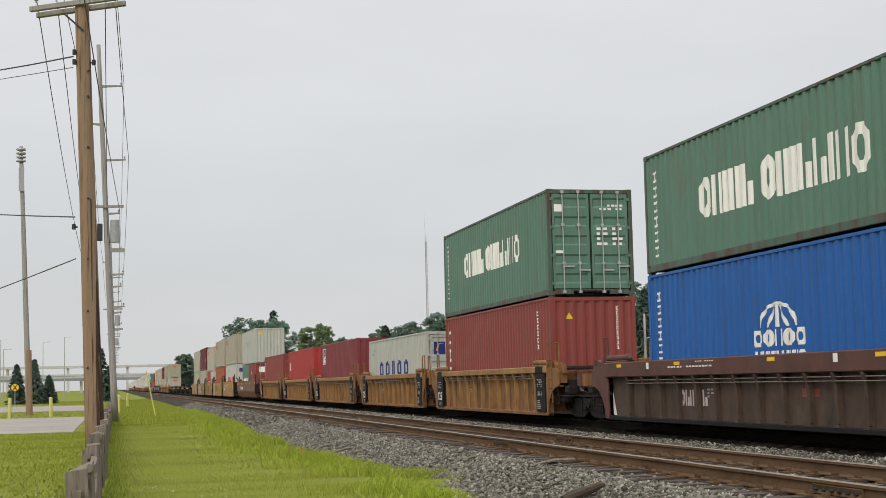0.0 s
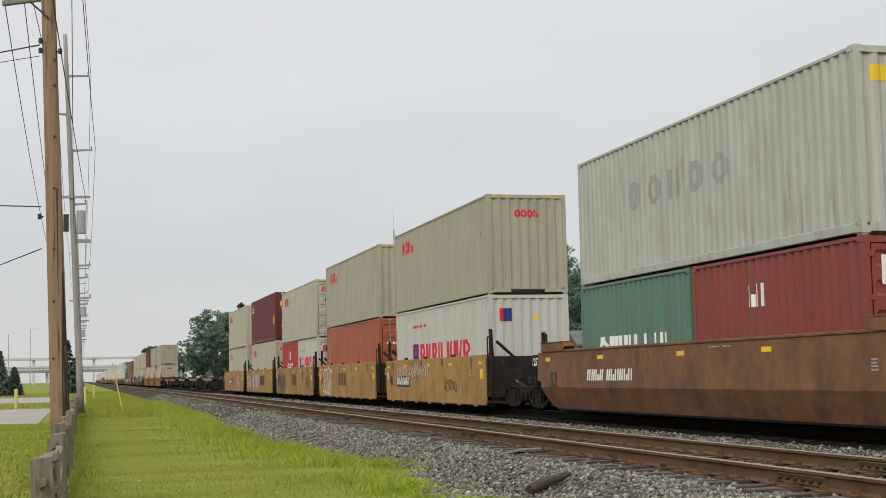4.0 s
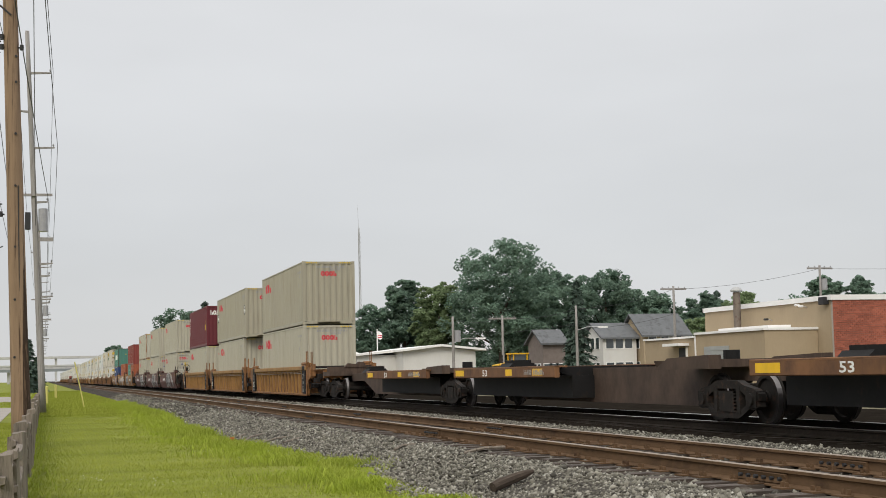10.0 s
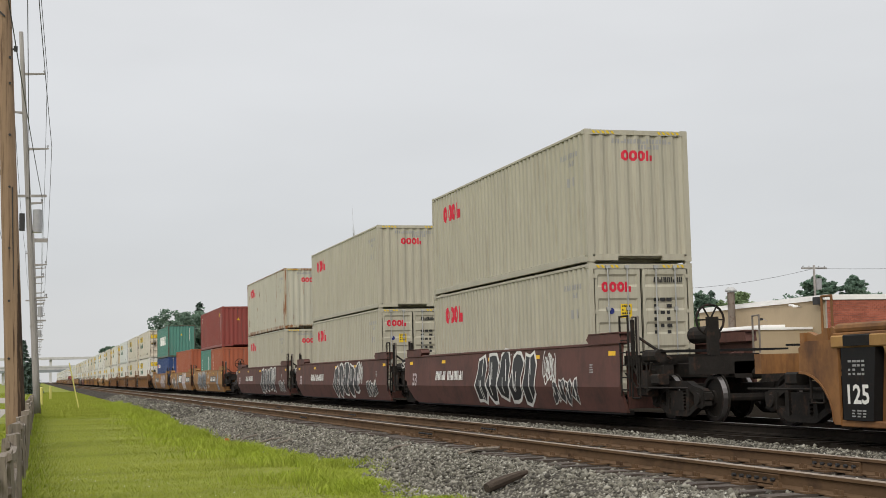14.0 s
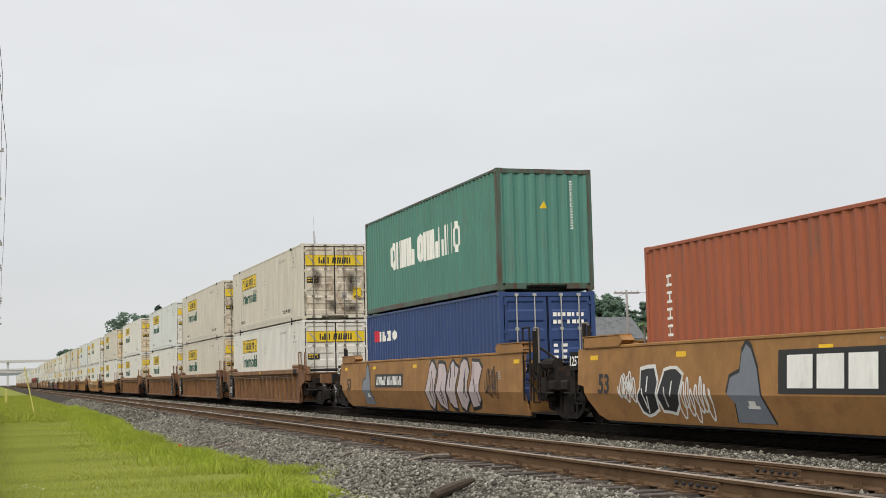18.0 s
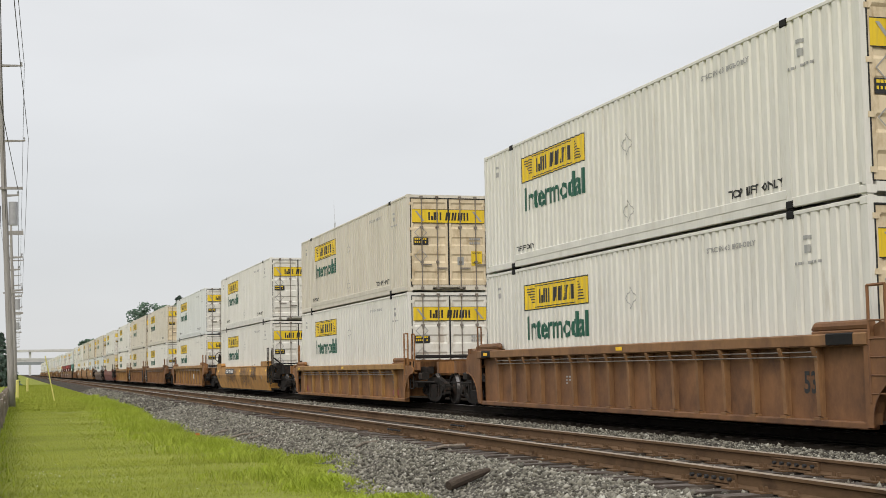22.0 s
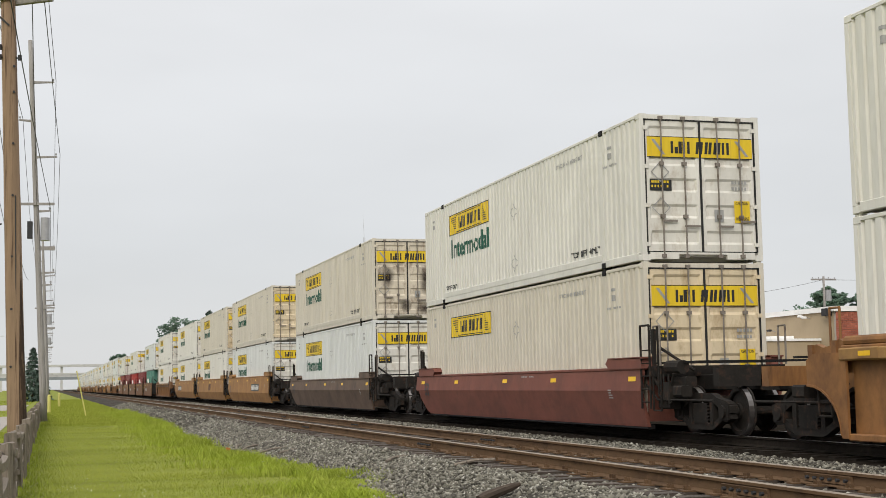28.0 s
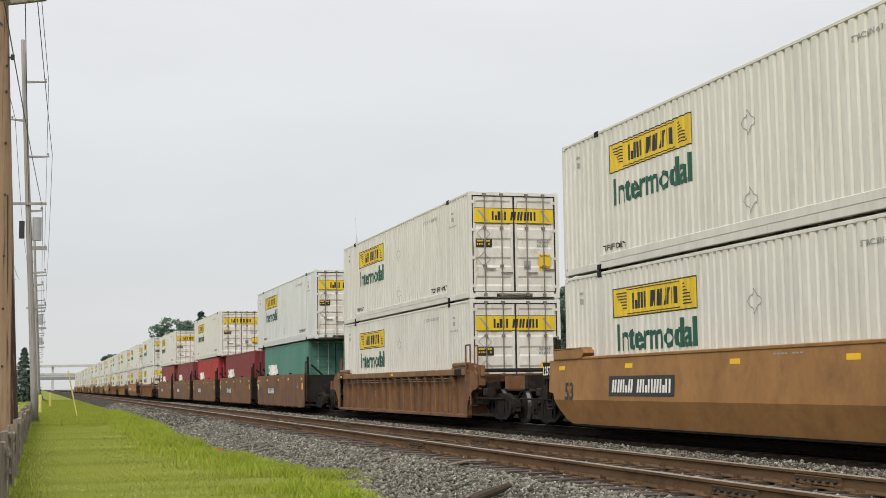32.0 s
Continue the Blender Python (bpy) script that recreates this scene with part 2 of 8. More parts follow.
def soot(name):
    """A ragged smear of soot that thins out towards its edge."""
    m = bpy.data.materials.new(name)
    m.use_nodes = True
    nt = m.node_tree
    b = nt.nodes["Principled BSDF"]
    b.inputs["Base Color"].default_value, b.inputs["Roughness"].default_value = (0.035, 0.024, 0.017, 1), 0.9
    co = nt.nodes.new("ShaderNodeTexCoord")
    mp = node(nt, "ShaderNodeMapping", Location=(-1, 0, -1), Scale=(2, 0, 2))
    far_ = nt.nodes.new("ShaderNodeVectorMath")
    far_.operation = "LENGTH"
    n = node(nt, "ShaderNodeTexNoise", Scale=4.0, Detail=6.0, Roughness=0.7)
    rim = node(nt, "ShaderNodeMapRange")
    rim.inputs["From Min"].default_value, rim.inputs["From Max"].default_value = 1.0, 0.1
    both = nt.nodes.new("ShaderNodeMath")
    both.operation = "MULTIPLY"
    cut = node(nt, "ShaderNodeMapRange")
    cut.inputs["From Min"].default_value, cut.inputs["From Max"].default_value = 0.04, 0.62
    clear = nt.nodes.new("ShaderNodeBsdfTransparent")
    mix = nt.nodes.new("ShaderNodeMixShader")
    L = nt.links.new
    L(co.outputs["Generated"], mp.inputs["Vector"])
    L(mp.outputs[0], far_.inputs[0])
    L(far_.outputs["Value"], rim.inputs["Value"])
    L(co.outputs["Object"], n.inputs["Vector"])
    L(rim.outputs[0], both.inputs[0])
    L(n.outputs["Fac"], both.inputs[1])
    L(both.outputs[0], cut.inputs["Value"])
    L(cut.outputs[0], mix.inputs[0])
    L(clear.outputs[0], mix.inputs[1])
    L(b.outputs[0], mix.inputs[2])
    L(mix.outputs[0], nt.nodes["Material Output"].inputs["Surface"])
    return m


M_SOOT = soot("door_soot")

# natural and built surfaces
M_GRASS = surface("mown_grass", (0.150, 0.170, 0.028), 0.95, 0, 0.45, 0.30, 9, 0.3, (0.200, 0.220, 0.040), 0.47, (0.25, 1.6, 1), 0, 0.1, 0.15)
M_BLADE = surface("grass_blades", (0.205, 0.245, 0.028), 0.85, 0, 0.45, 0.30, 5, 0.0, (0.275, 0.295, 0.052), 0.47, (0.25, 1.6, 1), 0, 0.15, 0.2)
M_WEED = surface("tall_weeds", (0.245, 0.308, 0.029), 0.8, 0, 0.30, 0.8, 5, 0.0, (0.30, 0.32, 0.07), 0.38, (1, 1, 1), 0, 0.15, 0.2)
M_GRAVEL = surface("grey_ballast", (0.075, 0.069, 0.061), 0.95, 0, 0.45, 1.2, 16, 0.9, (0.036, 0.032, 0.027), 0.46, (1, 1, 1), 0, 0.0, 0.12)
# near-black ground: the shade below and behind the train, put into the colour
M_BEDSHADE = surface("dark_cinder_ground", (0.019, 0.016, 0.013), 0.95, 0, 0.45, 1.2, 16, 0.9, (0.012, 0.010, 0.008), 0.46, (1, 1, 1), 0, 0.0, 0.12)
M_FIELD = surface("far_verge", (0.11, 0.105, 0.06), 0.95, 0, 0.3, 0.1, 3, 0.2, (0.15, 0.13, 0.09), 0.42, (1, 1, 1), 0, 0.1, 0.1)
M_PAVE = surface("worn_concrete_road", (0.30, 0.275, 0.25), 0.9, 0, 0.15, 0.4, 9, 0.15, (0.2, 0.18, 0.16), 0.4, (0.4, 1.5, 1), 0, 0.2, 0.1)
M_RAIL = surface("rusty_rail", (0.115, 0.071, 0.041), 0.92, 0.0, 0.25, 2, 30, 0.15, (0.072, 0.045, 0.028), 0.42, (1, 0.4, 1), 0, 0.08)
M_RAILTOP = surface("worn_rail_head", (0.25, 0.195, 0.145), 0.5, 0.35, 0.15, 2, 30, 0.05, (0.15, 0.10, 0.08), 0.4, (4, 0.3, 1))
M_RAILBRIGHT = surface("polished_rail_head", (0.45, 0.44, 0.43), 0.3, 0.85, 0.1, 2, 30, 0.03)
M_TIE = surface("weathered_sleeper", (0.060, 0.046, 0.037), 0.92, 0, 0.3, 2, 18, 0.5, (0.16, 0.135, 0.115), 0.42, (1, 6, 6), 0.4)
# rails and sleepers below the cars, blackened to carry the train's shade
M_TRACKSHADE = surface("oil_soaked_track", (0.020, 0.016, 0.0125), 0.9, 0, 0.3, 2, 18, 0.4, (0.032, 0.023, 0.017), 0.38, (1, 3, 3), 0.2, 0.1)
M_WOOD = surface("weathered_fence_wood", (0.185, 0.155, 0.125), 0.9, 0, 0.3, 2, 20, 0.6, (0.09, 0.075, 0.06), 0.42, (9, 9, 0.8), 0.25)
M_POLE = surface("brown_utility_pole", (0.235, 0.158, 0.102), 0.88, 0, 0.25, 1.5, 18, 0.5, (0.075, 0.044, 0.028), 0.40, (5, 5, 0.16), 0.1)
M_POLEGREY = surface("grey_weathered_pole", (0.27, 0.255, 0.24), 0.88, 0, 0.2, 1.5, 18, 0.4, (0.17, 0.155, 0.14), 0.42, (10, 10, 0.35), 0.1)
M_WIRE = surface("cable", (0.045, 0.045, 0.047), 0.6, 0.2, 0.1, 3, 20, 0.0)
M_INSUL = surface("glazed_insulator", (0.30, 0.30, 0.31), 0.3, 0, 0.1, 5, 20, 0.0)
M_NEEDLE = surface("spruce_needles", (0.065, 0.095, 0.075), 0.85, 0, 0.4, 0.5, 4, 0.0, (0.08, 0.115, 0.085), 0.4, (1, 1, 1), 0.3, 0.15, 0.15)
M_BARK = surface("bark", (0.085, 0.065, 0.05), 0.95, 0, 0.3, 2, 16, 0.6, (0.05, 0.04, 0.03), 0.42, (6, 6, 1))
M_STUCCO = surface("tan_render", (0.36, 0.285, 0.19), 0.9, 0, 0.08, 0.3, 8, 0.1, (0.29, 0.23, 0.155), 0.36, (1, 1, 0.4), 0, 0.2, 0.1)
M_BRICK = surface("red_brick", (0.30, 0.095, 0.06), 0.9, 0, 0.2, 1.5, 14, 0.15, (0.22, 0.07, 0.045), 0.42, (1, 1, 1), 0.45)
M_MORTAR = surface("mortar", (0.36, 0.32, 0.28), 0.95, 0, 0.1, 2, 20, 0.2)
M_WHITEWALL = surface("white_siding", (0.60, 0.59, 0.56), 0.75, 0, 0.07, 0.5, 10, 0.05, (0.58, 0.56, 0.52), 0.33, (1, 1, 0.4))
M_ROOF = surface("grey_shingles", (0.12, 0.125, 0.13), 0.9, 0, 0.2, 0.8, 12, 0.2, (0.08, 0.082, 0.085), 0.42)
M_TRIM = surface("white_trim", (0.75, 0.74, 0.72), 0.6, 0, 0.06, 1, 12, 0.03)
M_DOORGREY = surface("grey_shutter", (0.33, 0.34, 0.33), 0.6, 0.1, 0.1, 1, 12, 0.05)
M_YELLOW = surface("machine_yellow", (0.62, 0.36, 0.012), 0.5, 0, 0.12, 1, 12, 0.05, (0.3, 0.18, 0.04), 0.34)
M_BOLLARD = surface("yellow_post_paint", (0.50, 0.46, 0.14), 0.6, 0, 0.1, 2, 14, 0.05, (0.35, 0.32, 0.15), 0.34)
M_DARK = surface("dark_fittings", (0.03, 0.03, 0.032), 0.6, 0.2, 0.15, 3, 20, 0.05)
M_CONC = surface("bridge_concrete", (0.46, 0.455, 0.44), 0.9, 0, 0.1, 0.1, 3, 0.05, (0.36, 0.35, 0.34), 0.4, (1, 1, 1))
M_GIRDER = surface("bridge_girder", (0.20, 0.22, 0.23), 0.7, 0.1, 0.12, 0.2, 3, 0.05)


def glass(name):
    m = bpy.data.materials.new(name)
    m.use_nodes = True
    b = m.node_tree.nodes["Principled BSDF"]
    b.inputs["Base Color"].default_value = (0.04, 0.05, 0.055, 1)
    b.inputs["Roughness"].default_value, b.inputs["Specular IOR Level"].default_value = 0.06, 0.8
    return m


M_GLASS = glass("window_glass")

# ======== small mesh kit ========
class Geo:
    """Vertices and faces gathered by hand, then made into one mesh."""

    def __init__(self):
        self.v, self.f = [], []

    def add(self, verts, faces):
        n = len(self.v)
        self.v += [tuple(p) for p in verts]
        self.f += [tuple(n + i for i in f) for f in faces]
        return self

    def box(self, x0, x1, y0, y1, z0, z1):
        v = [(x, y, z) for z in (z0, z1) for y in (y0, y1) for x in (x0, x1)]
        return self.add(v, [(0, 2, 3, 1), (4, 5, 7, 6), (0, 1, 5, 4), (2, 6, 7, 3), (0, 4, 6, 2), (1, 3, 7, 5)])

    def slab(self, x0, x1, y0, y1, z0, z1, c=0.015):
        """A box with its long edges chamfered (along y)."""
        pts = [(x0 + c, z0), (x1 - c, z0), (x1, z0 + c), (x1, z1 - c), (x1 - c, z1), (x0 + c, z1), (x0, z1 - c), (x0, z0 + c)]
        return self.prism(pts, y0, y1, "y")

    def prism(self, pts, a0, a1, axis="y"):
        """A polygon pushed along an axis. pts: (x, z) for y, (y, z) for x, (x, y) for z."""
        n = len(pts)
        put = {"y": lambda p, a: (p[0], a, p[1]), "x": lambda p, a: (a, p[0], p[1]), "z": lambda p, a: (p[0], p[1], a)}[axis]
        v = [put(p, a0) for p in pts] + [put(p, a1) for p in pts]
        f = [tuple(range(n)), tuple(reversed(range(n, 2 * n)))]
        f += [(i, i + n, (i + 1) % n + n, (i + 1) % n) for i in range(n)]
        return self.add(v, f)

    def tube(self, p0, p1, r0, r1=None, n=8, cap=True):
        p0, p1 = Vector(p0), Vector(p1)
        r1 = r0 if r1 is None else r1
        d = (p1 - p0).normalized()
        a = d.cross(Vector((0, 0, 1)) if abs(d.z) < 0.9 else Vector((1, 0, 0))).normalized()
        b = d.cross(a)
        v = []
        for p, r in ((p0, r0), (p1, r1)):
            v += [p + a * (r * math.cos(2 * math.pi * i / n)) + b * (r * math.sin(2 * math.pi * i / n)) for i in range(n)]
        f = [(i, (i + 1) % n, (i + 1) % n + n, i + n) for i in range(n)]
        if cap:
            f += [tuple(reversed(range(n))), tuple(range(n, 2 * n))]
        return self.add(v, f)

    def line(self, pts, r, n=6):
        for p, q in zip(pts, pts[1:]):
            self.tube(p, q, r, n=n)
        return self

    def lathe(self, profile, axis="x", n=24):
        """profile: (radius, along) pairs, turned round an axis through the origin."""
        v, f = [], []
        for r, a in profile:
            for i in range(n):
                c, s = r * math.cos(2 * math.pi * i / n), r * math.sin(2 * math.pi * i / n)
                v.append((a, c, s) if axis == "x" else (c, s, a) if axis == "z" else (c, a, s))
        for k in range(len(profile) - 1):
            f += [(k * n + i, k * n + (i + 1) % n, (k + 1) * n + (i + 1) % n, (k + 1) * n + i) for i in range(n)]
        return self.add(v, f)

    def loft(self, rings):
        """Rings of equal length joined into one skin, capped."""
        n = len(rings[0])
        v = [p for r in rings for p in r]
        f = [(k * n + i, k * n + (i + 1) % n, (k + 1) * n + (i + 1) % n, (k + 1) * n + i) for k in range(len(rings) - 1) for i in range(n)]
        f += [tuple(reversed(range(n))), tuple(range((len(rings) - 1) * n, len(rings) * n))]
        return self.add(v, f)

    def mesh(self, name, material):
        me = bpy.data.meshes.new(name)
        me.from_pydata(self.v, [], self.f)
        if material:
            me.materials.append(material)
        return me


def fixed(geo):
    """Face normals made to agree."""
    bm = bmesh.new()
    me = geo.mesh("tmp", None)
    bm.from_mesh(me)
    bmesh.ops.recalc_face_normals(bm, faces=bm.faces)
    bpy.data.meshes.remove(me)
    return bm


def part(name, geo, material, parent, label="", at=None, smooth=False):
    """One mesh object under a thing or a part. geo: a Geo, or a mesh to be shared."""
    if isinstance(geo, Geo):
        me = bpy.data.meshes.new(name)
        bm = fixed(geo)
        bm.to_mesh(me)
        bm.free()
        me.materials.append(material)
        if smooth:
            me.polygons.foreach_set("use_smooth", [True] * len(me.polygons))
    else:
        me = geo
    ob = new(name, me)
    ob.parent = parent
    if at is not None:
        ob.matrix_basis = at
    if label:
        tagged(ob, label)
    return ob


def thing(name, label, category, group="", kind="", m=None):
    ob = new(name)
    ob.empty_display_size = 0.2
    tagged(ob, label, category, group, kind)
    if m is not None:
        ob.matrix_basis = m
    return ob


def solid(name, geo, material, label, category="", group="", kind="", m=None, smooth=False):
    ob = part(name, geo, material, None, smooth=smooth)
    tagged(ob, label, category, group, kind)
    if m is not None:
        ob.matrix_basis = m
    return ob


def clip(poly, axis, bound, keep_less):
    out = []
    for a, b in zip(poly, poly[1:] + poly[:1]):
        ia, ib = (a[axis] <= bound) == keep_less or a[axis] == bound, (b[axis] <= bound) == keep_less or b[axis] == bound
        if ia:
            out.append(a)
        if ia != ib:
            t = (bound - a[axis]) / (b[axis] - a[axis])
            out.append(tuple(p + t * (q - p) for p, q in zip(a, b)))
    return out


def wrapped(polys, prof, x_of, lift=0.004):
    """Flat shapes in (y, z) laid onto a folded wall: prof is the fold line, (y, depth) by rising y; x_of(depth) the wall's x."""
    g = Geo()
    for poly in polys:
        lo, hi = min(p[0] for p in poly), max(p[0] for p in poly)
        for (ya, da), (yb, db) in zip(prof, prof[1:]):
            if yb <= lo or ya >= hi or yb - ya < 1e-6:
                continue
            q = clip(clip([tuple(p) for p in poly], 0, yb, True), 0, ya, False) if (ya > lo or yb < hi) else poly
            if len(q) >= 3:
                g.add([(x_of(da + (db - da) * (y - ya) / (yb - ya)) - lift, y, z) for y, z in q], [tuple(range(len(q)))])
    return g


def folds(y0, y1, pitch=0.278, depth=0.036, duty=(0.13, 0.37, 0.63, 0.87)):
    """The fold line of a corrugated sheet."""
    n = max(1, round((y1 - y0) / pitch))
    p = (y1 - y0) / n
    out = [(y0, 0.0)]
    for i in range(n):
        b = y0 + i * p
        out += [(b + duty[0] * p, 0.0), (b + duty[1] * p, depth), (b + duty[2] * p, depth), (b + duty[3] * p, 0.0)]
    return out + [(y1, 0.0)]


GLYPHS = {}


def text_polys(body, size=1.0):
    """A word's triangles in (u, v), from the built-in font; width and height scaled by size."""
    if body not in GLYPHS:
        cu = bpy.data.curves.new("word", "FONT")
        cu.body, cu.resolution_u, cu.offset = body, 2, 0.024
        ob = bpy.data.objects.new("word", cu)
        me = ob.to_mesh()
        me.calc_loop_triangles()
        GLYPHS[body] = [[tuple(me.vertices[i].co[:2]) for i in t.vertices] for t in me.loop_triangles]
        ob.to_mesh_clear()
        bpy.data.objects.remove(ob)
        bpy.data.curves.remove(cu)
    return [[(u * size, v * size) for u, v in t] for t in GLYPHS[body]]


def fit_text(body, u0, u1, v0, v1):
    tris = text_polys(body)
    us, vs = [p[0] for t in tris for p in t], [p[1] for t in tris for p in t]
    a, b, c, d = min(us), max(us), min(vs), max(vs)
    return [[(u0 + (u - a) / (b - a) * (u1 - u0), v0 + (v - c) / (d - c) * (v1 - v0)) for u, v in t] for t in tris]


def rect(u0, u1, v0, v1):
    return [(u0, v0), (u1, v0), (u1, v1), (u0, v1)]


class Mark(list):
    """One painted shape made of several convex pieces."""


def flat(polys):
    """Shapes and their pieces as one plain list of polygons."""
    return [q for p in polys for q in (p if isinstance(p, Mark) else [p])]


def blocks(u0, u1, v0, v1, plan):
    """Plain marks in place of a name. o: a rounded ring, b: two upright bars, n: two slanted bars, h: a tall and a short bar, i: bar, space: gap."""
    wide = {"o": 1.0, "b": 0.85, "n": 0.95, "i": 0.4, "h": 0.85, " ": 0.5}
    total = sum(wide[c] for c in plan)
    k = (u1 - u0) / total
    out, u = [], u0
    for c in plan:
        w = wide[c] * k
        a, b = u + 0.05 * w, u + 0.95 * w
        h = v1 - v0
        q = 0.30 * min(w, h)
        st = 0.35 * (b - a)
        if c == "o":
            outer = [(a, v0 + q), (a + q, v0), (b - q, v0), (b, v0 + q), (b, v1 - q), (b - q, v1), (a + q, v1), (a, v1 - q)]
            cu, cv = (a + b) / 2, (v0 + v1) / 2
            fu, fv = 1 - 2 * st / (b - a), 1 - 2 * min(st, 0.26 * h) / h
            inner = [(cu + (x - cu) * fu, cv + (y - cv) * fv) for x, y in outer]
            out.append(Mark([outer[i], outer[(i + 1) % 8], inner[(i + 1) % 8], inner[i]] for i in range(8)))
        elif c == "n":
            out.append(Mark([[(a, v0), (a + st, v0), (a + st + q * 0.5, v1), (a + q * 0.5, v1)], [(b - st - q * 0.5, v0), (b - q * 0.5, v0), (b, v1), (b - st, v1)]]))
        elif c == "h":
            out.append(Mark([rect(a, a + st, v0, v1), rect(b - st * 1.3, b, v0, v0 + 0.55 * h)]))
        elif c == "b":
            out.append(Mark([rect(a, a + st, v0, v1), rect(b - st, b, v0, v1)]))
        elif c == "i":
            out += [rect(a, b, v0, v1)]
        u += w
    return out


def rows_of_bars(u0, u1, v0, v1, rows, cols, seed=0):
    """Small print: short bars in rows."""
    rnd = random.Random(seed)
    out = []
    h = (v1 - v0) / rows
    for r in range(rows):
        w = (u1 - u0) / cols
        for c in range(cols):
            if rnd.random() < 0.9:
                out.append(rect(u0 + c * w, u0 + (c + rnd.uniform(0.5, 0.85)) * w, v1 - (r + 0.52) * h, v1 - r * h))
    return out


def quick_mesh(name, v, groups, material):
    """A large mesh from arrays: v (n, 3), groups of faces (m, k)."""
    me = bpy.data.meshes.new(name)
    v = np.asarray(v, dtype=np.float32).reshape(-1, 3)
    me.vertices.add(len(v))
    me.vertices.foreach_set("co", v.ravel())
    sizes = np.concatenate([np.full(len(f), f.shape[1], dtype=np.int32) for f in groups])
    loops = np.concatenate([f.ravel() for f in groups]).astype(np.int32)
    me.loops.add(len(loops))
    me.loops.foreach_set("vertex_index", loops)
    me.polygons.add(len(sizes))
    me.polygons.foreach_set("loop_start", np.concatenate([[0], np.cumsum(sizes)[:-1]]).astype(np.int32))
    me.update(calc_edges=True)
    me.materials.append(material)
    return me


# ======== freight containers ========
RAIL = 0.56  # rail head above the lawn
TRACK_X = 12.58  # middle of the train's track
MOVERS = []
L40, L45, L53, L20 = 12.19, 13.72, 16.15, 6.06
HC, STD = 2.896, 2.591
CASTING = {}
GAP = 0.035  # twist locks between stacked boxes
FINE = {"small_print", "number_print", "panel_print", "weight_plate", "caution_print", "notice_print", "sign_column", "small_red", "height_stripe", "scroll_mark", "white_marks", "number_mark", "lift_notice", "green_word", "caution_notice", "badge_rays", "spray_squiggle"}


def casting_mesh(material, foot=False):
    """A corner casting; the lower ones stand on a twist lock."""
    key = (material.name, foot)
    if key not in CASTING:
        g = Geo()
        g.slab(-0.083, 0.083, -0.089, 0.089, -0.059, 0.059, 0.012)
        if foot:
            g.slab(-0.06, 0.05, -0.07, 0.07, -0.059 - GAP, -0.055, 0.012)
        me = bpy.data.meshes.new("corner_casting")
        bm = fixed(g)
        bm.to_mesh(me)
        bm.free()
        me.materials.append(material)
        CASTING[key] = me
    return CASTING[key]


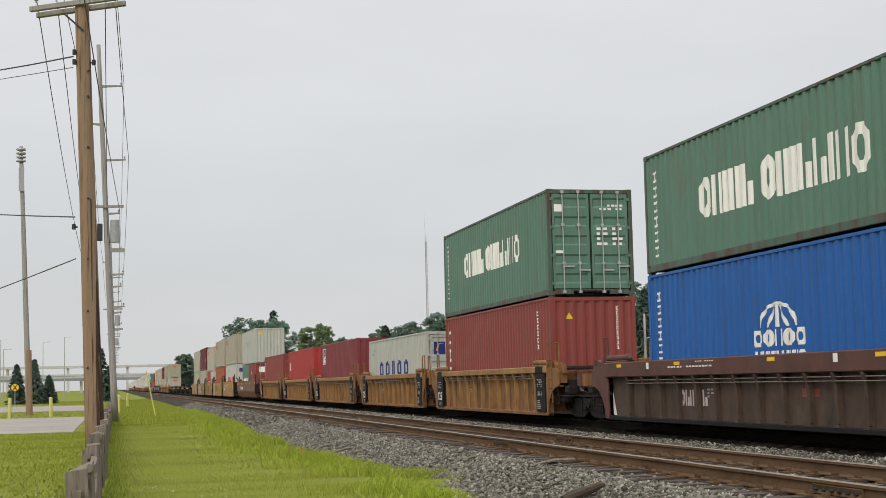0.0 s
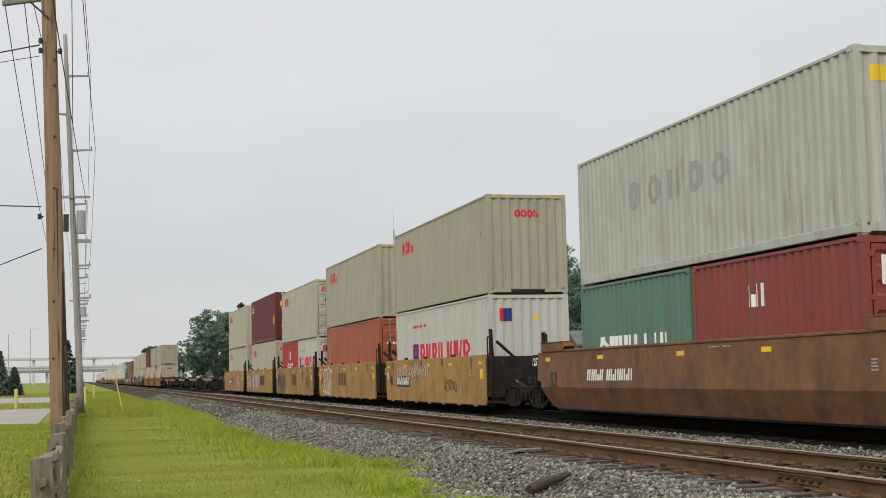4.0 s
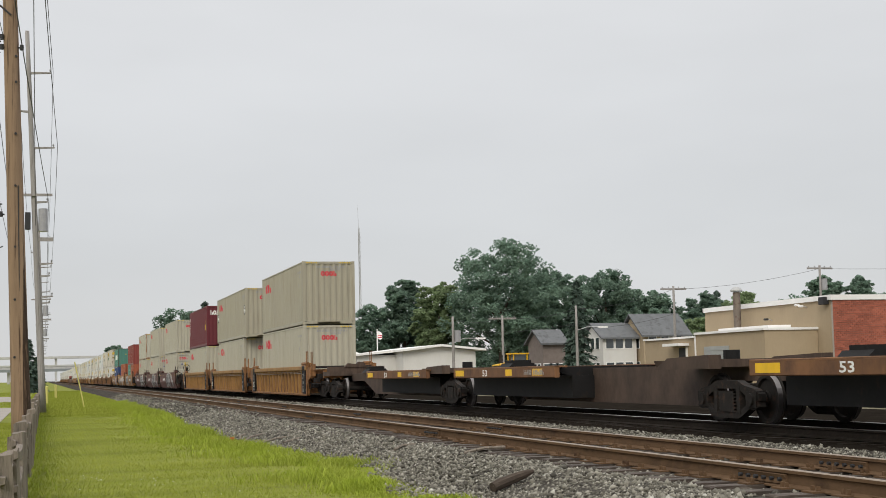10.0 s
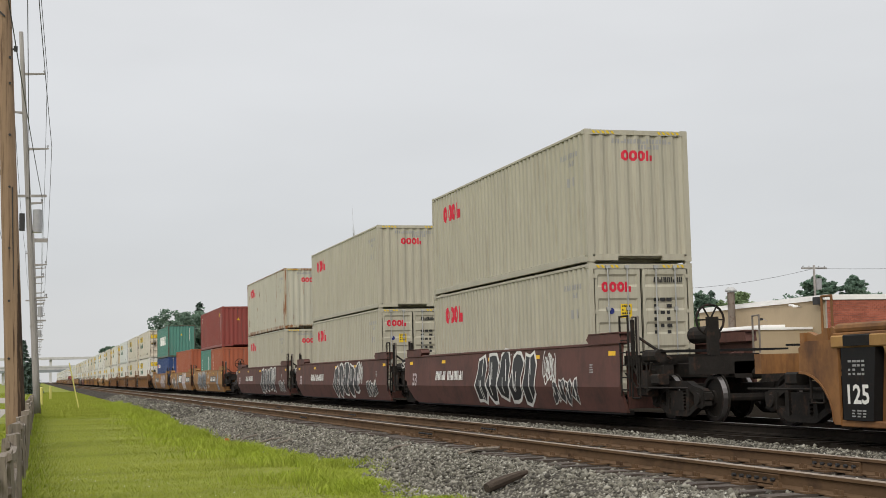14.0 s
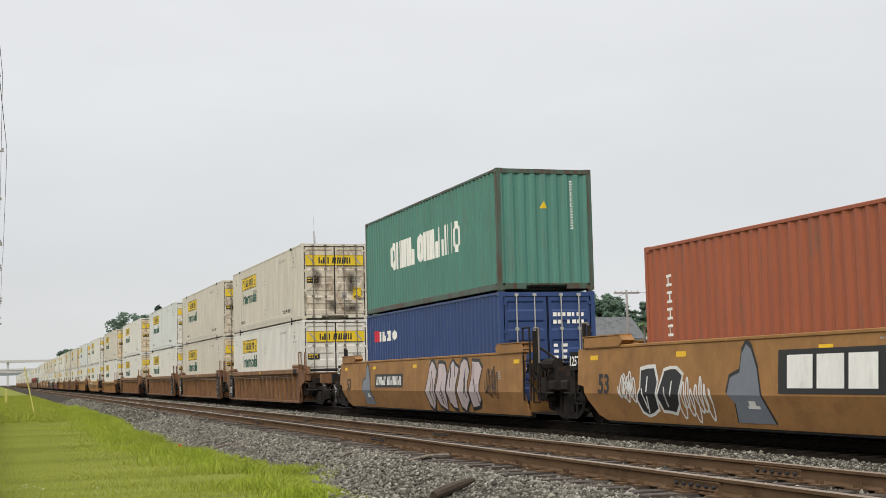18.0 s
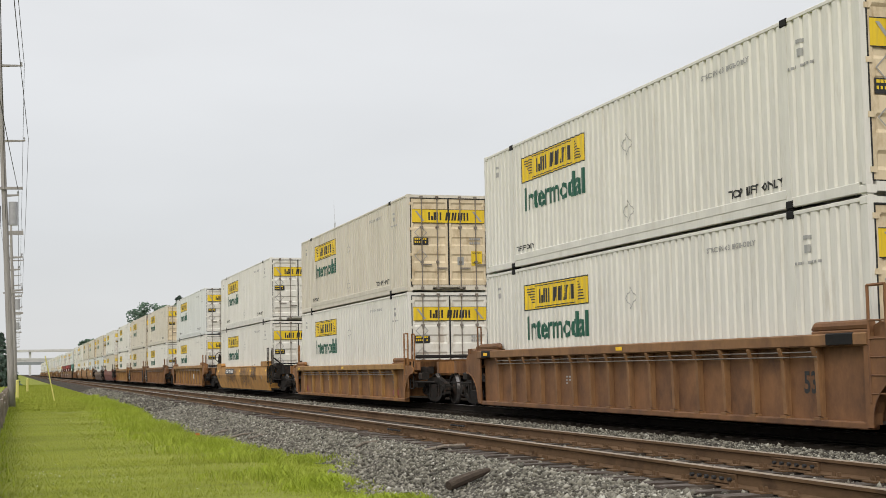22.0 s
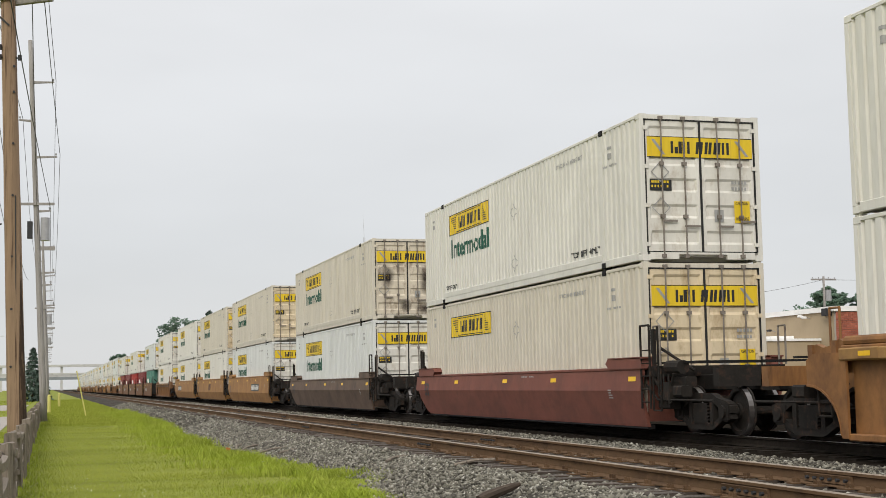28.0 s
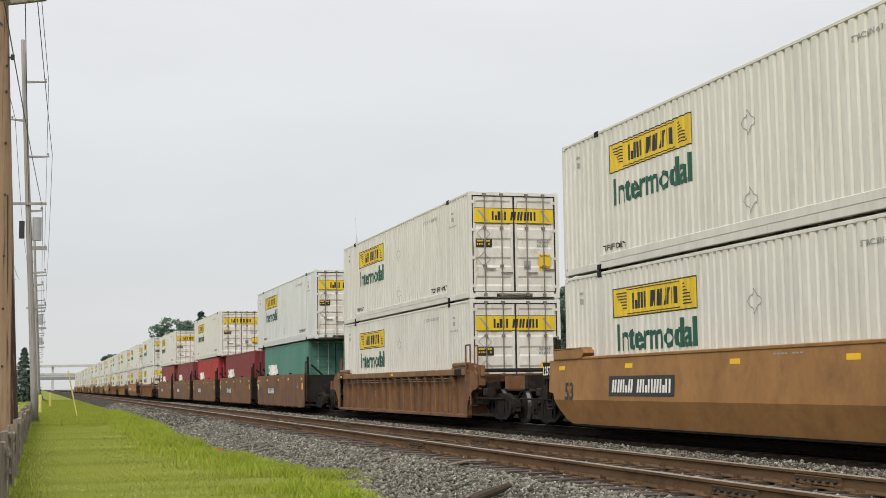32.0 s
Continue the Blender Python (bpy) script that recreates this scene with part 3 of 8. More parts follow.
def container(label, L, W, H, skin, end="wall", post=None, side=(), front=(), door_skin=None, trim=None, duty=None):
    """A box with folded walls, origin at the middle of its base, the near end at -y. side: (name, polys, material) with polys in
    (metres from the far end, height); front: the same in (metres from the left edge, height) on the near end."""
    ob = thing("freight_container", label, "container", "containers on the train")
    trim = trim or skin
    x, y = W / 2, L / 2
    g = Geo()
    for sx in (-1, 1):
        for sy in (-1, 1):
            a, b = sorted((sx * x, sx * (x - 0.11)))
            c, d = sorted((sy * y, sy * (y - 0.10)))
            g.box(a, b, c, d, 0.118, H - 0.118)
        a, b = sorted((sx * (x - 0.004), sx * (x - 0.064)))
        g.slab(a, b, -y + 0.178, y - 0.178, H - 0.075, H - 0.01, 0.01)
        g.slab(a, b, -y + 0.178, y - 0.178, 0.012, 0.165, 0.01)
    for sy in (-1, 1):
        c, d = sorted((sy * (y - 0.004), sy * (y - 0.09)))
        g.box(-x + 0.166, x - 0.166, c, d, H - 0.115, H - 0.012)
        for e0, e1 in ((-x + 0.166, -0.52), (0.52, x - 0.166)):
            g.box(e0, e1, c, d, 0.03, 0.165)
        g.box(-0.52, 0.52, c, d, 0.125, 0.165)
    g.box(-x + 0.07, x - 0.07, -y + 0.09, y - 0.09, 0.09, 0.13)
    for i in range(int(L / 0.8)):
        v = -y + 0.5 + i * 0.8
        g.box(-x + 0.07, x - 0.07, v, v + 0.05, 0.02, 0.09)
    part("frame", g, trim, ob)
    for sx in (-1, 1):
        for sy in (-1, 1):
            for z in (0.059, H - 0.059):
                part("corner_casting", casting_mesh(post or trim, z < 1), None, ob, at=pose(sx * (x - 0.083), sy * (y - 0.089), z))
    prof = folds(-y + 0.10, y - 0.10, 0.252, 0.036, duty) if duty else folds(-y + 0.10, y - 0.10)
    x_left = lambda d: -x + 0.012 + d
    for sx in (-1, 1):
        g = Geo()
        v, f = [], []
        for k, (yy, d) in enumerate(prof):
            xx = sx * (x - 0.012 - d)
            v += [(xx, yy, 0.16), (xx, yy, H - 0.07)]
            if k:
                f.append((2 * k - 2, 2 * k, 2 * k + 1, 2 * k - 1))
        g.add(v, f)
        part("side_wall", g, skin, ob)
    g = Geo()
    rp = folds(-y + 0.1, y - 0.1, 0.3, 0.02)
    g.add([(sx * (x - 0.06), yy, H - 0.02 - d) for yy, d in rp for sx in (-1, 1)], [(2 * k, 2 * k + 1, 2 * k + 3, 2 * k + 2) for k in range(len(rp) - 1)])
    part("roof", g, skin, ob)
    ep = folds(-x + 0.11, x - 0.11, 0.29, 0.04)
    for sy in ((1,) if end == "doors" else (1, -1)):
        g = Geo()
        g.add([(xx, sy * (y - 0.012 - d), z) for xx, d in ep for z in (0.16, H - 0.11)], [(2 * k, 2 * k + 2, 2 * k + 3, 2 * k + 1) for k in range(len(ep) - 1)])
        part("end_wall", g, skin, ob)
    if end == "doors":
        near_doors(ob, x, y, H, door_skin or skin)
    for k, (name, polys, material) in enumerate(side):
        for piece in ([[p] for p in polys] if name in ("white_name", "navy_name", "red_name") else [polys]):
            mark = part("name_shape" if len(piece) < len(polys) else name, wrapped([[(y - u, v) for u, v in p] for p in flat(piece)], prof, x_left, 0.004 + 0.0012 * k), material, ob)
            if name in FINE:
                tagged(mark, kind="stuff")
    for k, (name, polys, material) in enumerate(front):
        laid = [[(-x + u, v) for u, v in p] for p in flat(polys)]
        if end == "doors":
            g = Geo()
            for p in laid:
                g.add([(a, -y + 0.008 - 0.0014 * k, b) for a, b in p], [tuple(range(len(p)))])
        else:
            w = wrapped(laid, ep, lambda d: -y + 0.012 + d, 0.004 + 0.0012 * k)
            g = Geo().add([(b, a, c) for a, b, c in w.v], w.f)
        mark = part(name, g, material, ob)
        if name in FINE:
            tagged(mark, kind="stuff")
    return ob


def near_doors(ob, x, y, H, skin):
    """Two doors with pressed panels, four lock rods with handles, hinges and a rubber gasket."""
    g = Geo()
    g.box(-x + 0.105, x - 0.105, -y + 0.045, -y + 0.05, 0.17, H - 0.115)
    part("gasket", g, RUBBER, ob)
    for sx in (-1, 1):
        a, b = (-x + 0.125, -0.014) if sx < 0 else (0.014, x - 0.125)
        g = Geo()
        # pressed bands run across each door
        n = 5
        z0, z1 = 0.185, H - 0.13
        band = (z1 - z0) / n
        v, f = [], []
        line = [(z0, 0.0)]
        for i in range(n):
            c = z0 + i * band
            line += [(c + 0.26 * band, 0.0), (c + 0.36 * band, 0.03), (c + 0.70 * band, 0.03), (c + 0.80 * band, 0.0)]
        line += [(z1, 0.0)]
        for k, (z, d) in enumerate(line):
            v += [(a, -y + 0.012, z), (a + 0.07, -y + 0.012, z), (a + 0.1, -y + 0.012 + d, z), (b - 0.1, -y + 0.012 + d, z), (b - 0.07, -y + 0.012, z), (b, -y + 0.012, z)]
            if k:
                f += [(6 * k - 6 + i, 6 * k - 5 + i, 6 * k + 1 + i, 6 * k + i) for i in range(5)]
        g.add(v, f)
        g.box(a, a + 0.012, -y + 0.012, -y + 0.045, z0, z1).box(b - 0.012, b, -y + 0.012, -y + 0.045, z0, z1)
        edge = a if sx < 0 else b
        for z in (0.32, 0.32 + (H - 0.6) / 3, 0.32 + 2 * (H - 0.6) / 3, H - 0.28):
            g.box(edge - 0.05, edge + 0.05, -y - 0.012, -y + 0.012, z - 0.04, z + 0.04)
        door = part("door", g, skin, ob)
        for k in (0.30, 0.72):
            u = a + (b - a) * k if sx > 0 else b - (b - a) * k
            r = Geo().tube((u, -y - 0.03, 0.07), (u, -y - 0.03, H - 0.05), 0.017, n=8)
            for z in (0.09, H * 0.30, H * 0.66, H - 0.08):
                r.box(u - 0.045, u + 0.045, -y - 0.045, -y + 0.012, z - 0.035, z + 0.035)
            rod_skin = ROD if skin in (P_DOOR, P_DOORCREAM, P_STAINED) else STEEL
            rod = part("lock_rod", r, rod_skin, door)
            h = Geo().box(u - 0.03, u + 0.30, -y - 0.045, -y - 0.03, 0.66 + 0.1 * (k > 0.5), 0.70 + 0.1 * (k > 0.5))
            part("handle", h, rod_skin, door)
def caution(W, H, u, z):
    return [("caution_plate", [rect(u, u + 0.26, z, z + 0.3)], SIGN_YELLOW), ("caution_print", rows_of_bars(u + 0.03, u + 0.23, z + 0.04, z + 0.27, 3, 4, 3), SIGN_BLACK)]


def pale_box(label, L=L40, end="wall", skin=None, H=HC, trim=None):
    """The pale sea container with a red name."""
    skin = skin or P_BEIGE
    W = 2.438
    side = [("red_name", blocks(1.15, 2.75, H - 0.86, H - 0.40, "oooh"), SIGN_RED), ("number_print", blocks(L - 1.5, L - 0.55, H - 0.52, H - 0.40, "nhbinhb") + blocks(L - 1.1, L - 0.7, H - 0.70, H - 0.58, "nhbi"), SIGN_GREY),
            ("grey_plate", [rect(L - 1.15, L - 1.0, H - 1.15, H - 0.95)], SIGN_GREY), ("grey_plate", [rect(L - 0.85, L - 0.7, H - 1.15, H - 0.95)], SIGN_GREY)]
    if end == "doors":
        front = [("red_name", blocks(0.28, 0.98, H - 0.62, H - 0.40, "oooh"), SIGN_RED)] + caution(W, H, 0.72, H - 1.18)
        front += [("number_print", blocks(1.5, 2.2, H - 0.42, H - 0.30, "nhbinhbn") + rows_of_bars(1.5, 1.95, H - 1.6, H - 0.75, 6, 3, 5), SIGN_BLACK), ("round_mark", [[(0.5 + 0.07 * math.cos(a), H - 1.03 + 0.07 * math.sin(a)) for a in [i * math.pi / 5 for i in range(10)]]], SIGN_NAVY)]
    else:
        front = [("red_name", blocks(0.85, 1.6, H - 0.68, H - 0.45, "oooh"), SIGN_RED), ("number_print", blocks(0.62, 2.05, H - 0.30, H - 0.20, "nhbinhbnbh") + blocks(1.25, 1.75, H - 0.42, H - 0.32, "nhbi"), SIGN_GREY)]
    stripes = []
    for u0 in (0.17, 1.72):
        stripes += [[(u0 + k * 0.11, H - 0.035), (u0 + k * 0.11 + 0.055, H - 0.035), (u0 + k * 0.11 + 0.095, H - 0.095), (u0 + k * 0.11 + 0.04, H - 0.095)] for k in range(5)]
    if L == L45:
        side += [("black_plate", [rect(u, u + 0.5, H - 1.55, H - 1.0)], SIGN_BLACK) for u in (0.30, L - 0.75)] + [
                 ("number_mark", fit_text("45", 0.34, 0.76, H - 1.49, H - 1.06) + fit_text("45", L - 0.71, L - 0.29, H - 1.49, H - 1.06), SIGN_WHITE)]
        front += [("black_plate", [rect(1.12, 1.42, H - 1.12, H - 0.84)], SIGN_BLACK)]
        front += [("number_mark", [[(u, v) for u, v in t] for t in fit_text("45", 1.15, 1.39, H - 1.09, H - 0.87)], SIGN_WHITE)]
    ob = container(label, L, W, H, skin, end, None, side, front, trim=trim)
    g = Geo()
    for p in stripes:
        g.add([(-W / 2 + a, -L / 2 - 0.002, b) for a, b in p], [(0, 1, 2, 3)])
    tagged(part("height_stripe", g, SIGN_YELLOW, ob), kind="stuff")
    return ob


def jb_box(label, skin, door_skin=None, word=True):
    """The 53-foot box with a yellow name panel and a green word."""
    L, W, H = L53, 2.591, HC
    px0, px1, pz0, pz1 = 2.62, 6.38, H - 1.0, H - 0.41
    side = [("name_panel", [rect(px0, px1, pz0, pz1)], SIGN_YELLOW),
            ("panel_border", [rect(px0, px1, pz0, pz0 + 0.025), rect(px0, px1, pz1 - 0.025, pz1), rect(px0, px0 + 0.04, pz0, pz1), rect(px1 - 0.04, px1, pz0, pz1)], SIGN_BLACK),
            ("panel_print", blocks(px0 + 0.95, px1 - 0.85, pz0 + 0.14, pz1 - 0.14, "hib nnnb"), SIGN_BLACK),
            ("scroll_mark", [[(px0 + 0.14 + 0.07 * k, pz1 - 0.10 - 0.06 * k), (px0 + 0.62, pz1 - 0.10 - 0.06 * k), (px0 + 0.62, pz1 - 0.125 - 0.06 * k), (px0 + 0.14 + 0.07 * k, pz1 - 0.125 - 0.06 * k)] for k in range(6)]
             + [[(px1 - 0.62, pz1 - 0.10 - 0.06 * k), (px1 - 0.5 + 0.05 * k, pz1 - 0.10 - 0.06 * k), (px1 - 0.5 + 0.05 * k, pz1 - 0.125 - 0.06 * k), (px1 - 0.62, pz1 - 0.125 - 0.06 * k)] for k in range(7)]
             + [rect(px0 + 0.7, px1 - 0.7, pz0 + 0.05, pz0 + 0.07), rect(px0 + 0.7, px1 - 0.7, pz1 - 0.07, pz1 - 0.05)], SIGN_BLACK),
            ("green_word", fit_text("Intermodal", 2.82, 6.28, H - 1.67, H - 1.13) if word else [], SIGN_GREEN),
            ("small_print", [rect(0.85, 1.0, H - 0.42, H - 0.36), rect(0.87, 0.97, H - 0.62, H - 0.5), rect(14.5, 14.68, H - 0.46, H - 0.40), rect(14.52, 14.64, H - 0.66, H - 0.54)] + rows_of_bars(14.25, 14.95, H - 0.86, H - 0.78, 1, 8, 4) + fit_text("STACKING 3 HIGH ONLY", 11.5, 13.1, H - 0.42, H - 0.33), SIGN_GREY),
            ("lift_notice", fit_text("TOP LIFT ONLY", 12.3, 14.0, 0.36, 0.50) + fit_text("TOP LIFT ONLY", 2.2, 3.3, 0.36, 0.48), SIGN_BLACK),
            ("placard_outline", diamond(8.4, 1.9), SIGN_GREY), ("placard_outline", diamond(8.4, 0.62), SIGN_GREY)]
    front = [("name_panel", [rect(0.16, 2.44, H - 0.86, H - 0.44)], SIGN_YELLOW),
             ("panel_border", [rect(0.16, 2.44, H - 0.86, H - 0.845), rect(0.16, 2.44, H - 0.455, H - 0.44)], SIGN_BLACK),
             ("panel_print", blocks(0.66, 1.94, H - 0.775, H - 0.535, "hib nnnb"), SIGN_BLACK),
             ("scroll_mark", [[(0.25, H - 0.5), (0.32, H - 0.5), (0.55, H - 0.8), (0.48, H - 0.8)], [(2.05, H - 0.5), (2.12, H - 0.5), (2.36, H - 0.8), (2.29, H - 0.8)]], SIGN_GREY),
             ("notice_plate", [rect(0.2, 0.66, H - 1.52, H - 1.30)], SIGN_BLACK),
             ("notice_print", rows_of_bars(0.23, 0.62, H - 1.5, H - 1.32, 2, 6, 8), SIGN_YELLOW),
             ("caution_plate", [rect(2.0, 2.34, H - 2.14, H - 1.70)], SIGN_YELLOW),
             ("caution_notice", fit_text("CAUTION", 2.03, 2.31, H - 1.78, H - 1.72) + fit_text("WIDE TURNS", 2.03, 2.31, H - 2.1, H - 2.02), SIGN_BLACK),
             ("placard_outline", diamond(0.42, H - 1.15, 0.2), SIGN_GREY), ("placard_outline", diamond(0.42, H - 1.85, 0.2), SIGN_GREY),
             ("grey_plate", [rect(1.56, 1.76, H - 2.12, H - 1.88)], SIGN_GREY),
             ("number_print", rows_of_bars(1.95, 2.3, H - 1.55, H - 1.3, 2, 5, 6), SIGN_GREY)]
    if door_skin is P_STAINED:
        front += [("soot_stain", [rect(u, u + w, z, z + d)], M_SOOT) for u, w, z, d in ((0.30, 0.55, 1.0, 1.05), (1.70, 0.50, 0.75, 1.35), (0.95, 0.5, 0.2, 0.6), (1.5, 0.9, 0.15, 0.5))]
    ob = container(label, L, W, H, skin, "doors", None, [m for m in side if m[1]], front, door_skin or P_DOOR, duty=(0.28, 0.39, 0.61, 0.72))
    # the lifting posts stand four feet in from the corners, with a deep sill between them
    for sy in (-1, 1):
        yy = sy * (L / 2 - 1.98)
        for z in (0.059, H - 0.059):
            part("corner_casting", casting_mesh(BLACK, z < 1), None, ob, at=pose(-W / 2 + 0.07, yy, z))
        part("lift_post", Geo().box(-W / 2 + 0.002, -W / 2 + 0.06, yy - 0.06, yy + 0.06, 0.12, H - 0.12), skin, ob)
    part("sill", Geo().slab(-W / 2 - 0.004, -W / 2 + 0.05, -L / 2 + 2.06, L / 2 - 2.06, 0.15, 0.30, 0.01), skin, ob)
    g = Geo()
    g.box(-W / 2 + 0.10, -W / 2 + 0.125, -L / 2 - 0.004, -L / 2 + 0.02, 0.17, H - 0.11).box(W / 2 - 0.125, W / 2 - 0.10, -L / 2 - 0.004, -L / 2 + 0.02, 0.17, H - 0.11)
    g.box(-W / 2 + 0.1, W / 2 - 0.1, -L / 2 - 0.004, -L / 2 + 0.02, H - 0.125, H - 0.1).box(-0.02, 0.02, -L / 2 - 0.002, -L / 2 + 0.02, 0.17, H - 0.11)
    part("door_seal", g, RUBBER, ob)
    return ob


def diamond(u, v, r=0.22, w=0.012):
    pts = [(u, v - r), (u + r, v), (u, v + r), (u - r, v)]
    return [[a, b, (u + (b[0] - u) * (1 - w / r * 2), v + (b[1] - v) * (1 - w / r * 2)), (u + (a[0] - u) * (1 - w / r * 2), v + (a[1] - v) * (1 - w / r * 2))] for a, b in zip(pts, pts[1:] + pts[:1])]


def column(u, z0, z1, n, w=0.16, seed=1):
    """Signs one above another, as plain bars."""
    h = (z1 - z0) / n
    rnd = random.Random(seed)
    out = []
    for i in range(n):
        z = z1 - (i + 1) * h
        k = w * rnd.uniform(0.1, 0.6)
        out += [rect(u, u + w, z + 0.1 * h, z + 0.26 * h), rect(u, u + w, z + 0.64 * h, z + 0.8 * h), rect(u + k, u + k + 0.3 * w, z + 0.26 * h, z + 0.64 * h)]
    return out


def sea_box(label, L, H, skin, end="wall", side=(), front=(), trim=None):
    return container(label, L, 2.438, H, skin, end, None, side, front, trim=trim)


def gathered(ob, name):
    """For things seen only from far off: all parts of one material become one part."""
    parts = [o for o in ob.children_recursive]
    heap = {}
    for o in parts:
        m = o.matrix_basis.copy()
        up = o.parent
        while up is not ob:
            m = up.matrix_basis @ m
            up = up.parent
        for mat in o.data.materials[:1]:
            heap.setdefault(mat.name, (mat, Geo()))[1].add([m @ v.co for v in o.data.vertices], [tuple(p.vertices) for p in o.data.polygons])
    for o in reversed(parts):
        bpy.data.objects.remove(o)
    big = max(heap.values(), key=lambda h: len(h[1].f))
    for mat, g in heap.values():
        me = bpy.data.meshes.new(name)
        me.from_pydata(g.v, [], g.f)
        me.materials.append(mat)
        c = new(name if g is big[1] else mat.name.replace("_lettering", "_mark").replace("_sign_film", "_panel").replace("_paint", "_panel"), me)
        c.parent = ob
        tagged(c, kind="stuff")
    return ob


# ======== rail cars ========
def shared(name, geo, material, smooth=False):
    me = bpy.data.meshes.new(name)
    bm = fixed(geo)
    bm.to_mesh(me)
    bm.free()
    me.materials.append(material)
    if smooth:
        me.polygons.foreach_set("use_smooth", [True] * len(me.polygons))
    return me


def wheel_mesh():
    g = Geo()
    g.lathe([(0.0, 0.05), (0.13, 0.06), (0.14, 0.02), (0.33, 0.0), (0.35, 0.045), (0.415, 0.045), (0.425, -0.045), (0.45, -0.055), (0.45, -0.08), (0.35, -0.085), (0.33, -0.045), (0.15, -0.06), (0.0, -0.07)], "x", 28)
    me = shared("wheel", g, DIRTY)
    me.materials.append(TREAD)
    for p in me.polygons:
        r = math.hypot(p.center.y, p.center.z)
        if 0.405 < r < 0.44 and abs(p.normal.x) < 0.8:
            p.material_index = 1
    return me


def side_frame_mesh():
    """A cast truck side: two pedestals, a bowed lower chord and an open window for the springs."""
    g = Geo()
    outer = [(-1.12, 0.30), (-0.98, 0.24), (-0.80, 0.26), (-0.52, 0.13), (-0.40, 0.09), (0.40, 0.09), (0.52, 0.13), (0.80, 0.26), (0.98, 0.24), (1.12, 0.30), (1.13, 0.52), (0.98, 0.60), (0.62, 0.66), (0.40, 0.74), (-0.40, 0.74), (-0.62, 0.66), (-0.98, 0.60), (-1.13, 0.52)]
    lower = [(-1.12, 0.30), (-0.98, 0.24), (-0.80, 0.26), (-0.52, 0.13), (-0.40, 0.09), (0.40, 0.09), (0.52, 0.13), (0.80, 0.26), (0.98, 0.24), (1.12, 0.30), (1.10, 0.38), (0.80, 0.38), (0.50, 0.24), (0.36, 0.20), (-0.36, 0.20), (-0.50, 0.24), (-0.80, 0.38), (-1.10, 0.38)]
    upper = [(-1.13, 0.40), (-0.80, 0.42), (-0.60, 0.52), (-0.40, 0.60), (0.40, 0.60), (0.60, 0.52), (0.80, 0.42), (1.13, 0.40), (1.13, 0.52), (0.98, 0.60), (0.62, 0.66), (0.40, 0.74), (-0.40, 0.74), (-0.62, 0.66), (-0.98, 0.60), (-1.13, 0.52)]
    g.prism(lower, -0.07, 0.07, "x").prism(upper, -0.07, 0.07, "x")
    for y in (-0.42, 0.42):
        g.prism([(y - 0.06, 0.18), (y + 0.06, 0.18), (y + 0.06, 0.64), (y - 0.06, 0.64)], -0.08, 0.08, "x")
    for y in (-0.89, 0.89):
        g.prism([(y - 0.17, 0.28), (y + 0.17, 0.28), (y + 0.2, 0.56), (y - 0.2, 0.56)], -0.09, 0.09, "x")
        g.tube((-0.13, y, 0.42), (0.05, y, 0.42), 0.11, n=12)
    return shared("side_frame", g, DIRTY)


def spring_mesh():
    """A nest of coil springs between two plates, as one ribbed block."""
    rim = [(0.30 - 0.045 * (k % 2), 0.20 + 0.03 * k) for k in range(13)]
    return shared("spring_nest", Geo().prism([(-a, z) for a, z in rim] + [(a, z) for a, z in reversed(rim)], -0.085, 0.085, "x"), DIRTY)


WHEEL, SIDE_FRAME, SPRING = wheel_mesh(), side_frame_mesh(), spring_mesh()
AXLE = shared("axle", Geo().tube((-0.98, 0, 0.425), (0.98, 0, 0.425), 0.08, n=10), DIRTY)


def truck(parent, y):
    """A two-axle truck under a car end."""
    t = part("truck", Geo().slab(-0.92, 0.92, -0.2, 0.2, 0.42, 0.68, 0.03).tube((0, 0, 0.66), (0, 0, 0.80), 0.24, n=14), DIRTY, parent, at=pose(0, y, 0))
    for sx in (-1, 1):
        part("side_frame", SIDE_FRAME, None, t, at=pose(sx * 1.0, 0, 0))
        part("spring_nest", SPRING, None, t, at=pose(sx * 1.0, 0, 0))
        for yy in (-0.89, 0.89):
            part("wheel", WHEEL, None, t, at=pose(sx * 0.755, yy, 0.425) if sx > 0 else pose(-0.755, yy, 0.425, 0, 0, 180))
    for yy in (-0.89, 0.89):
        part("axle", AXLE, None, t, at=pose(0, yy, 0))


SLANTED = {}  # creased cars: height of the crease and of the top


def slant(v, crease, top):
    """How far a creased car side lies in from its crease at height v."""
    return 0.05 * max(0.0, (v - crease) / (top - crease)) + 0.17 * max(0.0, (crease - v) / (crease - 0.1))


def side_marks(ob, x, items):
    """Painted marks flat on the car's near side: (name, polys in (y towards the far end is negative u), material)."""
    for name, polys, material in items:
        if not polys:
            continue
        g = Geo()
        for p in flat(polys):
            crease = SLANTED.get(ob.name)
            for q in ((clip(p, 1, crease[0], True), clip(p, 1, crease[0], False)) if crease else (p,)):
                if len(q) > 2:
                    g.add([(x + (slant(v, *crease) if crease else 0.0), -u, v) for u, v in q], [tuple(range(len(q)))])
        mark = part(name, g, material, ob)
        if name in FINE:
            tagged(mark, kind="stuff")


def s_of(a):
    return math.sin(a)


